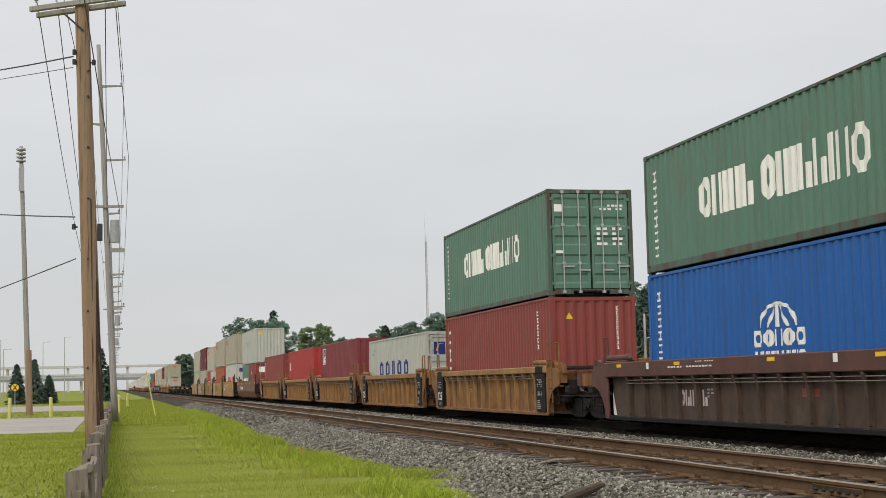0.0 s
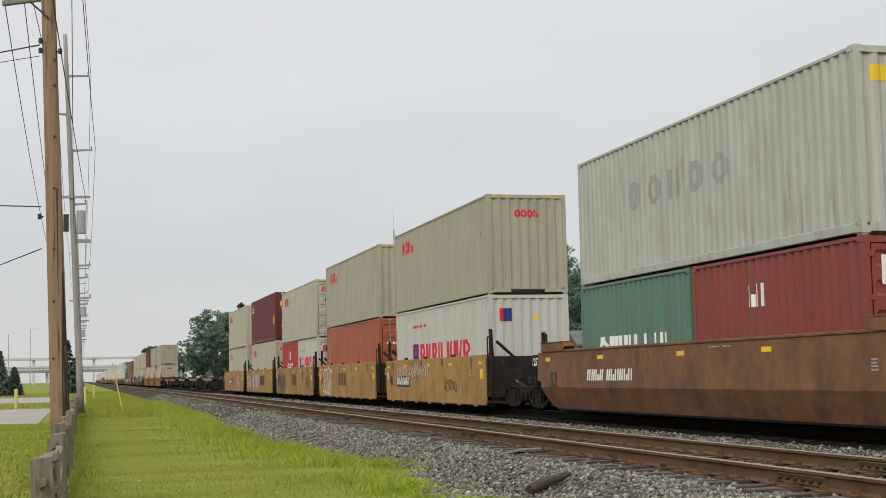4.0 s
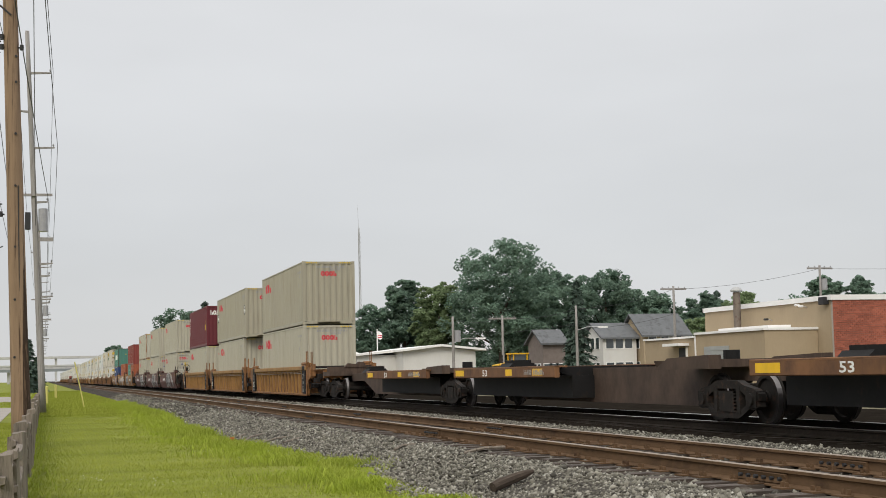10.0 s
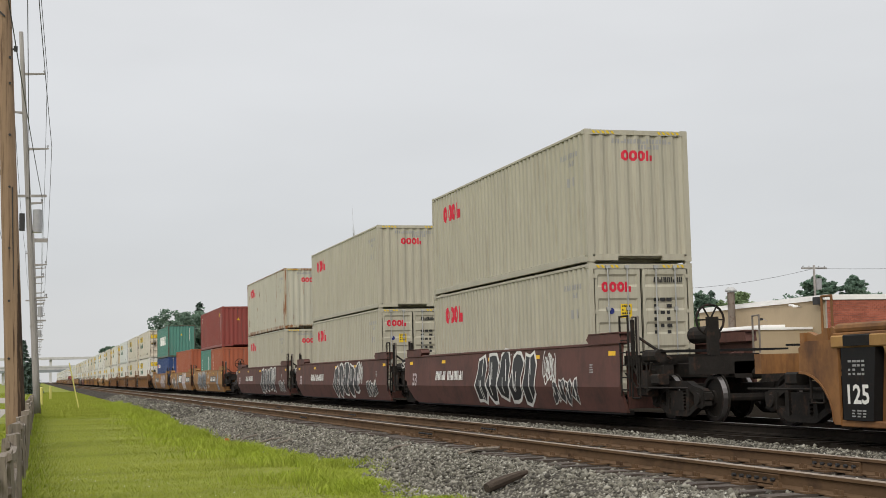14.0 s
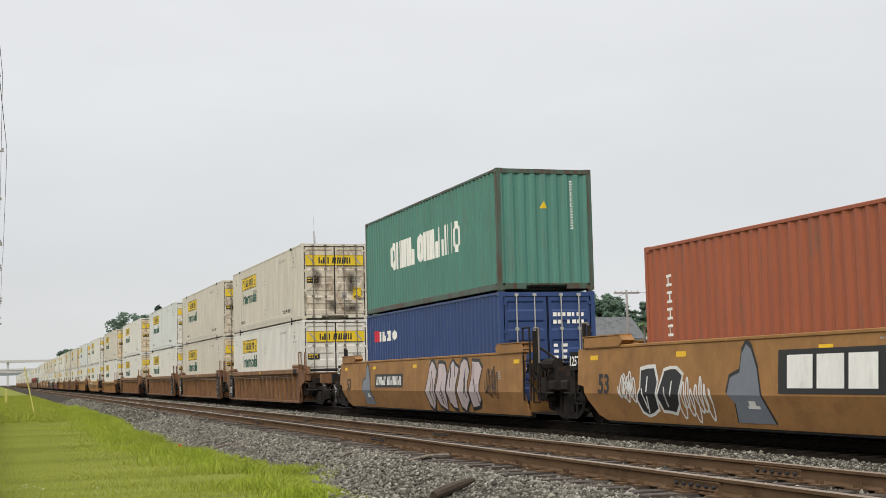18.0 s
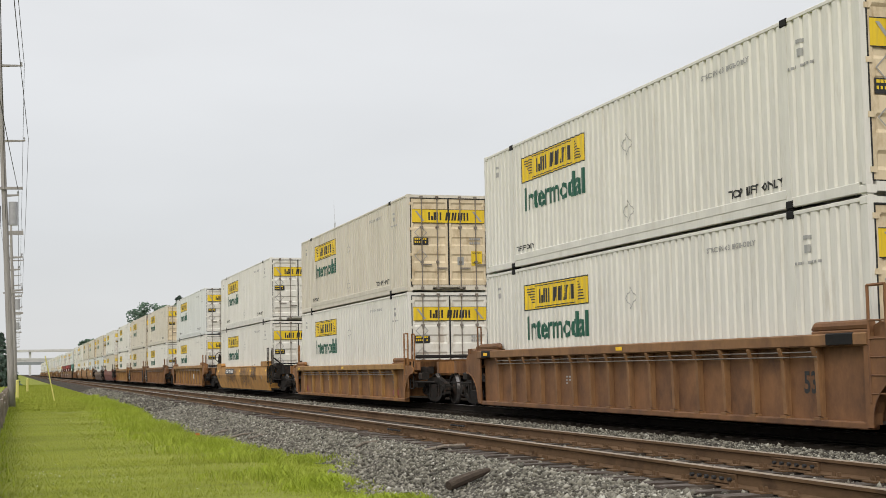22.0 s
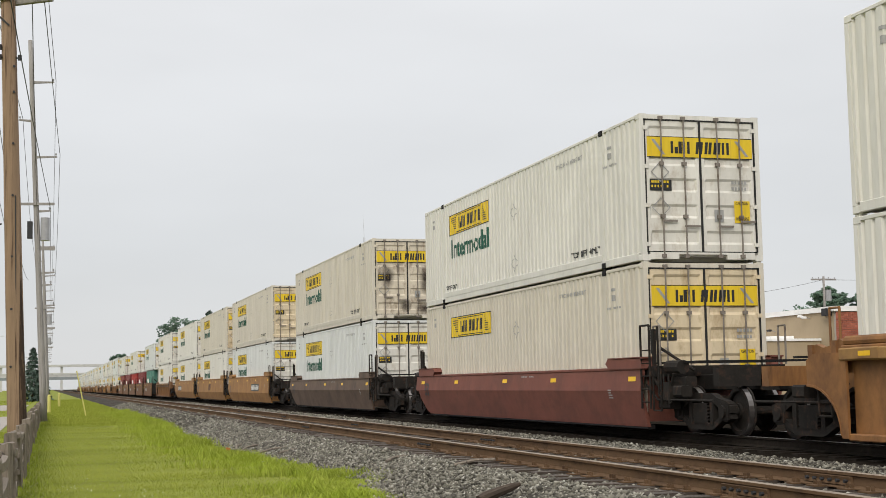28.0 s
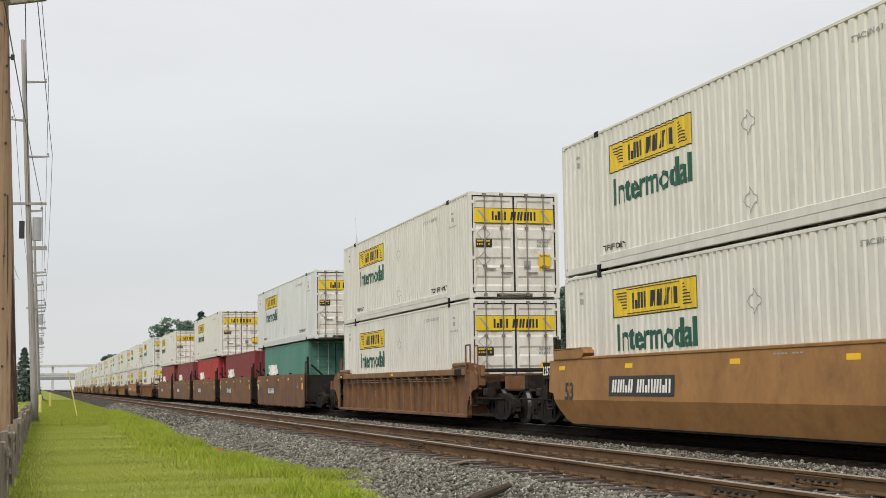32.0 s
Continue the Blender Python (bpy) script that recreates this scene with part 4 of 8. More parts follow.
def scrawl(u0, u1, v0, v1, n, seed, wild=0.15):
    """Spray-painted bubble shapes in a row: fills and outlines as plain blobs."""
    rnd = random.Random(seed)
    fills, rims, slits = [], [], []
    w = (u1 - u0) / n
    for i in range(n):
        cu, cv = u0 + (i + 0.5) * w, (v0 + v1) / 2 + rnd.uniform(-0.05, 0.05)
        k = 11 if n > 1 else 26
        base = []
        for j in range(k):
            a = 2 * math.pi * j / k
            r = 1 + (rnd.uniform(-wild, wild) if n > 1 else 0.10 * math.sin(3 * a + seed) - 0.12 * max(0.0, s_of(a)))
            c, s = math.cos(a), math.sin(a)
            sq = 1 / max(abs(c), abs(s)) ** (0.55 if n > 1 else 0.25)
            base.append((cu + c * sq * r * w * 0.52 + 0.12 * w * (1 if s > 0 else -1), cv + s * sq * r * (v1 - v0) * 0.5))
        shrink = lambda q: [(cu + (a - cu) * q, cv + (b - cv) * (q + 0.04)) for a, b in base]
        rims.append(shrink(1.0))
        fills.append(shrink(0.86))
        for _ in range(3):
            a, b = cu + rnd.uniform(-0.25, 0.25) * w, cv + rnd.uniform(-0.3, 0.3) * (v1 - v0)
            d, e = rnd.uniform(-0.12, 0.12) * w, rnd.uniform(0.1, 0.25) * (v1 - v0)
            slits.append([(a, b - e), (a + 0.045, b - e), (a + d + 0.045, b + e), (a + d, b + e)])
    return rims, fills, slits


def tag_line(u0, u1, v0, v1, seed, w=0.03, n=14):
    """A thin spray-can scribble in joined loops."""
    rnd = random.Random(seed)
    turn, lean, ph = n * 0.5 * 2 * math.pi, rnd.uniform(0.08, 0.16), rnd.uniform(0, 6)
    pts = []
    for i in range(n * 6 + 1):
        s = i / (n * 6)
        tall = 0.35 + 0.65 * abs(math.sin(3.1 * s * n * 0.37 + ph))
        v = (v0 + v1) / 2 + (v1 - v0) / 2 * tall * math.sin(turn * s + ph) + 0.04 * math.sin(17 * s + ph)
        pts.append((u0 + (u1 - u0) * s + lean * math.cos(turn * s * 1.02 + ph) + 0.12 * (v - v0), v))
    out = []
    for a, b in zip(pts, pts[1:]):
        d = Vector((b[0] - a[0], b[1] - a[1]))
        q = Vector((-d.y, d.x)).normalized() * w / 2
        out.append([(a[0] + q.x, a[1] + q.y), (b[0] + q.x, b[1] + q.y), (b[0] - q.x, b[1] - q.y), (a[0] - q.x, a[1] - q.y)])
    return out


def graffiti(ob, x, u0, u1, v0, v1, n, seed, fill, rim, wild=0.15):
    rims, fills, slits = scrawl(u0, u1, v0, v1, n, seed, wild)
    for k, (polys, m) in enumerate(((rims, rim), (fills, fill), (slits, rim))):
        for j, p in enumerate(polys):
            side_marks(ob, x - 0.002 * k - 0.0004 * (j % 4), [("spray_paint", [p], m)]) if k == 0 else None
        if k == 1:
            for p in polys:
                side_marks(ob, x - 0.002 * k, [("spray_paint", [p], m)])
        elif k:
            side_marks(ob, x - 0.002 * k, [("spray_squiggle", polys, m)])


def ladder(ob, x, y, z0, z1, material):
    g = Geo()
    for dy in (-0.2, 0.2):
        g.line([(x, y + dy, z0), (x, y + dy, z1)], 0.022)
    k = 5
    for i in range(k):
        z = z0 + (z1 - z0) * (0.08 + 0.62 * i / (k - 1))
        g.tube((x, y - 0.2, z), (x, y + 0.2, z), 0.014, n=6)
    g.tube((x, y - 0.2, z1), (x, y + 0.2, z1), 0.022, n=6)
    part("ladder", g, material, ob)


def car_end(ob, s, y0, E, skin, single, kind, brake, x=1.5, top=1.5):
    """The platform over a truck, from the well's end y0 out to E, on the side s (-1 near, 1 far)."""
    span = lambda a, b: sorted((s * a, s * b))
    ribbed = kind == "ribbed"
    frame_skin = skin if ribbed else DIRTY
    g = Geo()
    g.slab(-0.45, 0.45, *span(y0, E), 0.78, 1.08, 0.02)
    g.box(-x + 0.14, x - 0.14, *span(y0, y0 + 0.5), 1.05, 1.25)
    g.box(-x + 0.25, x - 0.25, *span(E - 0.22, E), 0.86, 1.18)
    part("end_platform", g, frame_skin, ob)
    if ribbed:
        reach = min(E, y0 + (1.05 if single else 0.78 if s > 0 else 0.5))
        for sx in (-1, 1):
            low, high = [(y0 - 0.02, 0.12), (y0 + 0.14, 0.12)], [(reach, top - 0.16), (reach - 0.2, top - 0.06), (y0 - 0.02, top - 0.06)]
            arch = [(y0 + 0.16 + (reach - y0 - 0.16) * (1 - math.cos(k * math.pi / 14)), 0.16 + 0.70 * math.sin(k * math.pi / 14)) for k in range(8)]
            a, b = sorted((sx * (x - 0.01), sx * (x - 0.05)))
            part("end_plate", Geo().prism([(s * p, q) for p, q in low + arch + high], a, b, "x"), skin, ob)
            a, b = sorted((sx * (x + 0.006), sx * (x - 0.14)))
            rim = [(s * p, q) for p, q in arch]
            flange = Geo()
            for (p0, q0), (p1, q1) in zip(rim, rim[1:]):
                flange.prism([(p0, q0), (p1, q1), (p1, q1 + 0.035), (p0, q0 + 0.035)], a, b, "x")
            part("arch_flange", flange, skin, ob)
    if ribbed:
        for sx in (-1, 1):
            a, b = sorted((sx * (x - 0.10), sx * (x - 0.20)))
            cast = Geo().prism([(s * p, q) for p, q in ((y0 + 0.10, top - 0.2), (y0 + 0.10, top + 0.08), (y0 + 0.26, top + 0.14), (y0 + 0.46, top + 0.06), (y0 + 0.70, top + 0.02), (y0 + 0.90, top + 0.08), (y0 + 1.10, top + 0.02), (y0 + 1.16, top - 0.2))], a, b, "x")
            cast.box(min(a, b) - 0.04, max(a, b) + 0.04, *span(y0 + 0.30, y0 + 0.42), 1.0, top + 0.12).box(min(a, b) - 0.04, max(a, b) + 0.04, *span(y0 + 0.95, y0 + 1.08), 0.95, top + 0.07)
            part("end_casting", cast, skin, ob)
        part("cross_pipe", Geo().tube((-x + 0.2, s * (y0 + 0.7), 1.34), (x - 0.2, s * (y0 + 0.7), 1.34), 0.05, n=8), DIRTY, ob)
    w = Geo()
    for k in range(4):
        yy = s * (y0 + 0.25 + 0.3 * k * (E - y0) / 1.6)
        w.box(-x + 0.3, x - 0.3, yy - 0.07, yy + 0.07, 1.29, 1.325)
    part("walkway", w, BLACK, ob)
    for sx in (-1, 1):
        h = Geo()
        c = sx * (x - 0.18)
        h.line([(c, s * (y0 + 0.35), 1.25), (c, s * (y0 + 0.35), 2.0), (c, s * (y0 + 0.62), 2.0), (c, s * (y0 + 0.62), 1.25)], 0.02)
        part("handrail", h, skin if ribbed else ROD, ob)
    for sx in (-1, 1):
        if ribbed:
            c = sx * (x - 0.10)
            hood = Geo().slab(*sorted((sx * (x - 0.02), sx * (x - 0.22))), *span(y0 - 1.3, y0 + 0.1), top - 0.01, top + 0.04, 0.015)
            hood.tube((c, s * (y0 - 1.25), top + 0.10), (c, s * (y0 + 0.05), top + 0.10), 0.075, n=10).tube((c, s * (y0 - 1.38), top + 0.07), (c, s * (y0 - 1.25), top + 0.10), 0.03, 0.075, n=10)
        else:
            a, b = sorted((sx * (x + 0.01), sx * (x - 0.24)))
            hood = Geo().prism([(s * p, q) for p, q in ((y0 - 1.45, top), (y0 - 1.62, top + 0.11), (y0 - 1.5, top + 0.20), (y0 + 0.12, top + 0.21), (y0 + 0.16, top))], a, b, "x")
            hood.box(a, b, *span(y0 - 1.5, y0 + 0.2), top + 0.19, top + 0.225)
        part("container_guide", hood, skin, ob)
    if not ribbed:
        rig = Geo()
        for dy, z1 in ((0.30, 1.95), (0.52, 2.0)):
            rig.box(-x + 0.16, -x + 0.22, *span(y0 + dy, y0 + dy + 0.07), 0.9, z1)
        rig.line([(-x + 0.2, s * (y0 + 0.55), 1.6), (-x + 0.7, s * (y0 + 1.0), 1.15)], 0.03).line([(-x + 0.15, s * (y0 + 0.2), 1.2), (-x + 0.15, s * (y0 + 0.95), 0.55), (-x + 0.15, s * (y0 + 1.25), 1.1)], 0.028)
        rig.tube((-x + 0.3, s * (y0 + 0.75), 1.22), (-x + 0.3, s * (y0 + 1.35), 1.22), 0.13, n=10)
        rig.box(-x + 0.1, -x + 0.5, *span(y0 + 0.9, y0 + 1.15), 0.62, 0.95)
        for k in range(3):
            yy = y0 + 0.65 + 0.22 * k
            rig.line([(-x + 0.12, s * yy, 1.1), (-x + 0.10, s * (yy + 0.05), 0.7 - 0.08 * k), (-x + 0.14, s * (yy + 0.16), 0.62)], 0.018)
        part("brake_rigging", rig, DIRTY, ob)
    # brake gear, pipes and steps round the truck
    gear = Geo()
    gy = y0 + 0.55
    for k, (px_, py_, pz_, l) in enumerate(((-1.25, gy, 0.55, 0.5), (-1.1, gy + 0.3, 0.95, 0.6), (-1.3, gy + 0.75, 0.78, 0.35))):
        gear.slab(px_ - 0.1, px_ + 0.12, min(s * py_, s * (py_ + l)), max(s * py_, s * (py_ + l)), pz_ - 0.1, pz_ + 0.1, 0.03)
    gear.line([(-1.38, s * (y0 + 0.1), 0.9), (-1.38, s * (y0 + 0.6), 0.62), (-1.38, s * E, 0.62)], 0.022)
    gear.line([(-1.42, s * (y0 + 0.5), 1.2), (-1.42, s * (y0 + 0.5), 0.42), (-1.42, s * (y0 + 0.85), 0.42), (-1.42, s * (y0 + 0.85), 1.2)], 0.018)
    part("brake_gear", gear, DIRTY, ob)
    if single:
        br = Geo().tube((0, s * (E - 0.1), 0.86), (0, s * (E + 0.62), 0.86), 0.11, n=10).box(-0.16, 0.16, min(s * (E + 0.45), s * (E + 0.72)), max(s * (E + 0.45), s * (E + 0.72)), 0.72, 1.0)
        part("coupler", br, DIRTY, ob)
        if s < 0 and brake:
            bw = Geo()
            for k in range(16):
                a0, a1 = k * math.pi / 8, (k + 1) * math.pi / 8
                bw.tube((-0.75 + 0.28 * math.cos(a0), s * (E - 0.3), 1.85 + 0.28 * math.sin(a0)), (-0.75 + 0.28 * math.cos(a1), s * (E - 0.3), 1.85 + 0.28 * math.sin(a1)), 0.022, n=6)
            for k in range(3):
                a0 = k * math.pi / 3
                bw.tube((-0.75 - 0.28 * math.cos(a0), s * (E - 0.3), 1.85 - 0.28 * math.sin(a0)), (-0.75 + 0.28 * math.cos(a0), s * (E - 0.3), 1.85 + 0.28 * math.sin(a0)), 0.016, n=6)
            part("brake_wheel", bw, DIRTY, ob)
            part("brake_post", Geo().box(-0.85, -0.65, s * (E - 0.22) - 0.06, s * (E - 0.22) + 0.06, 1.2, 1.9), DIRTY, ob)
            part("brake_cylinder", Geo().tube((0.0, s * (y0 + 0.4), 1.62), (0.0, s * (y0 + 1.2), 1.62), 0.17, n=14), DIRTY, ob)


# chord paint by car paint; ribs share it to stand out lit from the sheet
LIGHTER = {CAR_ORANGE.name: CAR_CHORD, CAR_BROWN.name: CAR_DUSTLIT}


def well_car(label, kind, skin, Lw, e_near, e_far, single_near, single_far, truck_near, truck_far, sign="53", brake=False, num=-5.1, low=False, words="125"):
    """One well between two trucks, origin at rail height under its middle."""
    ob = thing("well_car", label, "rail car", "cars of the train")
    X, h = 1.52, Lw / 2
    if kind == "ribbed":
        top, bot = (1.15, 0.05) if low else (1.40, 0.11)
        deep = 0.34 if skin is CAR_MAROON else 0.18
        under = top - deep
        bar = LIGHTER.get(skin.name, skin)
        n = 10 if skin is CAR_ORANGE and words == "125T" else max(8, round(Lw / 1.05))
        # maroon car: the recess shade below its deep chord is a darker wall and rib paint
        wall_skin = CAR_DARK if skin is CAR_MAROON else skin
        plain = skin in (CAR_MAROON, CAR_AMBER) or (skin is CAR_ORANGE and words == "125T")
        rib = Geo().prism([(0.0, bot + 0.10), (-0.085, bot + 0.13), (-0.105, under - 0.20), (-0.165, under - 0.02), (-0.165, under), (0.0, under)], -0.045, 0.045, "y")
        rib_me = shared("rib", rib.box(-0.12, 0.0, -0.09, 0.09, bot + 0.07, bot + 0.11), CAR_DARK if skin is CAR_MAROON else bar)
        for sx in (-1, 1):
            c = lambda a, b: sorted((sx * a, sx * b))
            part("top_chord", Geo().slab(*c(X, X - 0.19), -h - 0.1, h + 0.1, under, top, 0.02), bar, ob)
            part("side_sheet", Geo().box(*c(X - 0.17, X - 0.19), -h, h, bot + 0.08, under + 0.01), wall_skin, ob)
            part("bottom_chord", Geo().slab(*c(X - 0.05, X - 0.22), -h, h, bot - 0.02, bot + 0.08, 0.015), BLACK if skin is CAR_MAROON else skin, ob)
            if sx < 0:
                for i in range(n):
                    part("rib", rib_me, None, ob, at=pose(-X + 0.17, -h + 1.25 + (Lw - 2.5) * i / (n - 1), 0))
            else:
                rest_ribs = Geo()
                for i in range(n):
                    yy = -h + 1.25 + (Lw - 2.5) * i / (n - 1)
                    rest_ribs.prism([(X - 0.10, bot + 0.12), (X - 0.08, 0.7), (X, under), (X - 0.17, under), (X - 0.17, bot + 0.12)], yy - 0.04, yy + 0.04, "y")
                tagged(part("ribs", rest_ribs, skin, ob), kind="stuff")
        for z in (under - 0.07, under - 0.14):
            part("grab_rail", Geo().tube((-X + 0.05, -h + 1.2, z), (-X + 0.05, h - 1.2, z), 0.011, n=6), ROD, ob)
        for s in (-1, 1):
            a, b = sorted((s * (h - 0.12), s * (h - 0.98)))
            bare = plain or (skin is CAR_BROWN and (single_near if s < 0 else single_far))
            if not bare:
                part("sign_panel", Geo().prism([(a + (0.12 if s > 0 else 0), bot + 0.08), (b - (0.12 if s < 0 else 0), bot + 0.08), (b, under - 0.005), (a, under - 0.005)], -X + 0.02, -X + 0.165, "x"), BLACK, ob, "black lettering panel")
            part("chord_band", Geo().slab(-X - 0.004, -X + 0.15, a + 0.1, b - 0.1, under + 0.004, top + 0.004, 0.02), bar if skin in (CAR_MAROON, CAR_AMBER) or (skin is CAR_ORANGE and words == "125T") else BLACK, ob)
        if skin is CAR_MAROON:
            side_marks(ob, -X + 0.166, [("number_print", blocks(-4.2, -3.5, 0.46, 0.78, "ohb") + blocks(-3.1, -2.85, 0.46, 0.78, "h"), GRAFF_PINK), ("dusty_plate", [rect(1.0, 1.6, 0.66, 0.80)], P_BROWNRED), ("white_corner", [[(-h, 0.2), (-h + 0.22, 0.2), (-h, 0.75)]], SIGN_WHITE)])
        if not plain and not (skin is CAR_BROWN and single_far):
            side_marks(ob, -X + 0.012, [("number_mark", fit_text(words, -h + 0.26, -h + 0.80, 0.42, 0.70), SIGN_WHITE),
                                        ("small_print", rows_of_bars(-h + 0.35, -h + 0.75, 0.22, 0.34, 3, 3, 9) + rows_of_bars(-h + 0.3, -h + 0.75, 0.80, 1.04, 4, 4, 5), SIGN_GREY)])
        if not plain and not (skin is CAR_BROWN and single_near):
            side_marks(ob, -X + 0.012, [("small_print", rows_of_bars(h - 0.8, h - 0.35, 0.25, 0.5, 5, 1, 7) + blocks(h - 0.75, h - 0.4, 0.62, 0.74, "nh i") + rows_of_bars(h - 0.8, h - 0.3, 0.82, 1.06, 4, 3, 8), SIGN_GREY)])
        lamps = (-h + 0.75, -h * 0.5, 0.1, h * 0.45, h - 0.85) if skin is CAR_MAROON else (-h + 0.4, 0.1) if words == "125T" else ()
        for u in lamps:
            side_marks(ob, -X - 0.007, [("reflector", [rect(u, u + 0.30, top - 0.12, top - 0.05)], REFLECT)])
        side_marks(ob, -X + 0.166, [("number_mark", fit_text(sign, h - 1.75, h - 1.4, 0.55, 0.88), SIGN_BLACK), ("weight_plate", rows_of_bars(-h * 0.35, -h * 0.35 + 0.32, 0.6, 0.8, 3, 2, 3), SIGN_GREY)])
        if skin in (CAR_ORANGE, CAR_AMBER):
            for u in (-h + 1.02, h - 1.75):
                side_marks(ob, -X + 0.164, [("primer_patch", [[(u, 0.20), (u + 0.75, 0.20), (u + 0.68, 0.36), (u + 0.3, 0.42), (u, 0.34)]], P_DARKRED)])
        if skin is CAR_MAROON:
            side_marks(ob, -X - 0.006, [("small_print", rows_of_bars(-4.4, -2.2, 1.20, 1.26, 1, 14, 3) + rows_of_bars(-3.0, -2.0, 1.31, 1.35, 1, 9, 4) + [rect(-5.6, -5.45, 1.22, 1.36), rect(2.4, 2.55, 1.22, 1.36)], SIGN_WHITE)])
    else:
        long_ = Lw > 14
        top, bot, crease = (1.21, 0.10, 0.79) if low else (1.50, 0.12, 0.63) if long_ else (1.50, 0.10, 0.50)
        cut = 0.55
        prof = [(-h - 0.05, bot), (h - cut, bot), (h - 0.22, 0.22), (h + 0.10, 0.50), (h + 0.22, 0.76), (h + 0.50, 0.80), (h + 0.50, top - 0.02), (-h - 0.12, top - 0.02)] if long_ else [(-h - 0.1, bot), (h + 0.1, bot), (h + 0.16, 0.4), (h + 0.16, top - 0.02), (-h - 0.16, top - 0.02), (-h - 0.16, 0.4)]
        for sx in (-1, 1):
            c = lambda a, b: sorted((sx * a, sx * b))
            g = Geo()
            if long_:
                SLANTED[ob.name] = (crease, top)
                for half_ in (clip(prof, 1, crease, True), clip(prof, 1, crease, False)):
                    n = len(half_)
                    v = [(sx * (X - slant(b, crease, top) - d), a, b) for d in (0.0, 0.06) for a, b in half_]
                    g.add(v, [tuple(range(n)), tuple(reversed(range(n, 2 * n)))] + [(i, (i + 1) % n, (i + 1) % n + n, i + n) for i in range(n)])
            else:
                g.prism(prof, *c(X, X - 0.06), axis="x")
            part("side_plate", g, skin, ob)
            part("top_lip", Geo().slab(*c(X - (0.03 if long_ else 0.02), X - 0.22), -h - 0.1, h + 0.16, top - 0.03, top + 0.03, 0.012), skin, ob)
            part("bottom_chord", Geo().slab(*c(X - (0.18 if long_ else 0.04), X - 0.34), -h, h - cut, bot - 0.05, bot + 0.04, 0.015), BLACK, ob)
        if not long_:
            for k in range(7):
                yy = -h + 0.9 + (Lw - 1.8) * k / 6
                part("foot_tab", Geo().prism([(yy - 0.22, bot + 0.02), (yy + 0.22, bot + 0.02), (yy + 0.16, bot - 0.05), (yy - 0.16, bot - 0.05)], -X - 0.004, -X + 0.05, "x"), skin, ob)
            for s in (-1, 1):
                a, b = sorted((s * (h + 0.17), s * (h + 0.60)))
                part("end_block", Geo().slab(-X + 0.04, X - 0.04, a, b, 0.32, top - 0.03, 0.04), DIRTY, ob, "grimy black end casting")
                part("end_post", Geo().prism([(s * (h + 0.20), 1.45), (s * (h + 0.42), 1.45), (s * (h + 0.30), 2.25), (s * (h + 0.20), 2.25)], -X + 0.12, -X + 0.20, "x").tube((-X + 0.3, s * (h + 0.35), 1.9), (-0.6, s * (h + 0.5), 1.3), 0.05, n=6), DIRTY, ob)
            side_marks(ob, -X + 0.034, [("number_mark", fit_text(words, -h - 0.56, -h - 0.2, 1.02, 1.28), SIGN_WHITE)])
            side_marks(ob, -X - 0.004, [("rust_run", [[(u, 1.47), (u + 0.28, 1.47), (u + 0.20, 1.47 - d), (u + 0.12, 1.40 - d * 0.4), (u + 0.06, 1.47 - d * 0.7)]], CAR_BROWN) for u, d in ((-h + 0.9, 0.35), (-1.2, 0.5), (1.6, 0.3), (h - 1.4, 0.45))])
            side_marks(ob, -X - 0.0045, [("orange_patch", [rect(u, u + 0.32, 0.85, 1.12)], REFLECT) for u in (-h + 0.02, h - 0.35)])
        elif not low:
            part("end_sign", Geo().box(-X + 0.06, -X + 0.10, h + 0.36, h + 0.98, top - 0.42, top - 0.06), BLACK, ob, "small black lettering plate")
            side_marks(ob, -X + 0.005, [("number_mark", fit_text("125T", -h - 0.93, -h - 0.42, top - 0.34, top - 0.14), SIGN_WHITE)])
        lamps = (-h + 0.1, -h * 0.55, -0.2, h * 0.4, h - 0.5)
        side_marks(ob, -X - 0.005, [("reflector", [rect(u, u + 0.36, top - 0.24, top - 0.15)], REFLECT) for u in lamps])
        v0 = crease + 0.16 if not low else 0.92
        wide_ = 2.7 if long_ else 1.9
        side_marks(ob, -X - 0.010, [("number_mark", fit_text(sign, -h + 0.5, -h + 0.98, 0.62, 1.0), GRAFF_PINK if skin is CAR_MAROON else SIGN_BLACK), ("number_print", [] if num > 8 else blocks(num, num + wide_, v0, v0 + (0.15 if low else 0.25), "nnhn nhbnhb"), SIGN_WHITE)])
        if num < 8 and (not long_ or skin in (CAR_TAN, CAR_AMBER)):
            side_marks(ob, -X - 0.007, [("dark_panel", [rect(num - 0.14, num + wide_ + 0.14, v0 - 0.07, v0 + (0.21 if low else 0.32))], SIGN_BLACK)])
        side_marks(ob, -X - 0.004, [("small_print", rows_of_bars(h - 1.5, h - 1.2, top - 0.6, top - 0.4, 4, 1, 7) + rows_of_bars(h * 0.15, h * 0.15 + 0.9, top - 0.14, top - 0.09, 1, 8, 5), SIGN_GREY)])
        for yy in () if long_ else (-h * 0.45, h * 0.1, h * 0.55):
            part("lifting_lug", Geo().prism([(yy - 0.12, top + 0.02), (yy + 0.12, top + 0.02), (yy + 0.05, top + 0.10), (yy - 0.05, top + 0.10)], -X + 0.02, -X + 0.12, "x"), DIRTY, ob)
    part("well_floor", Geo().box(-1.27, 1.27, -h + 0.02, h - 0.02, 0.22, 0.335), BLACK, ob)
    for s in (-1, 1):
        part("bulkhead", Geo().prism([(-1.3, 0.2), (1.3, 0.2), (1.3, top - 0.15), (0.5, 1.1), (-0.5, 1.1), (-1.3, top - 0.15)], min(s * h, s * (h - 0.05)), max(s * h, s * (h - 0.05)), "y"), skin, ob)
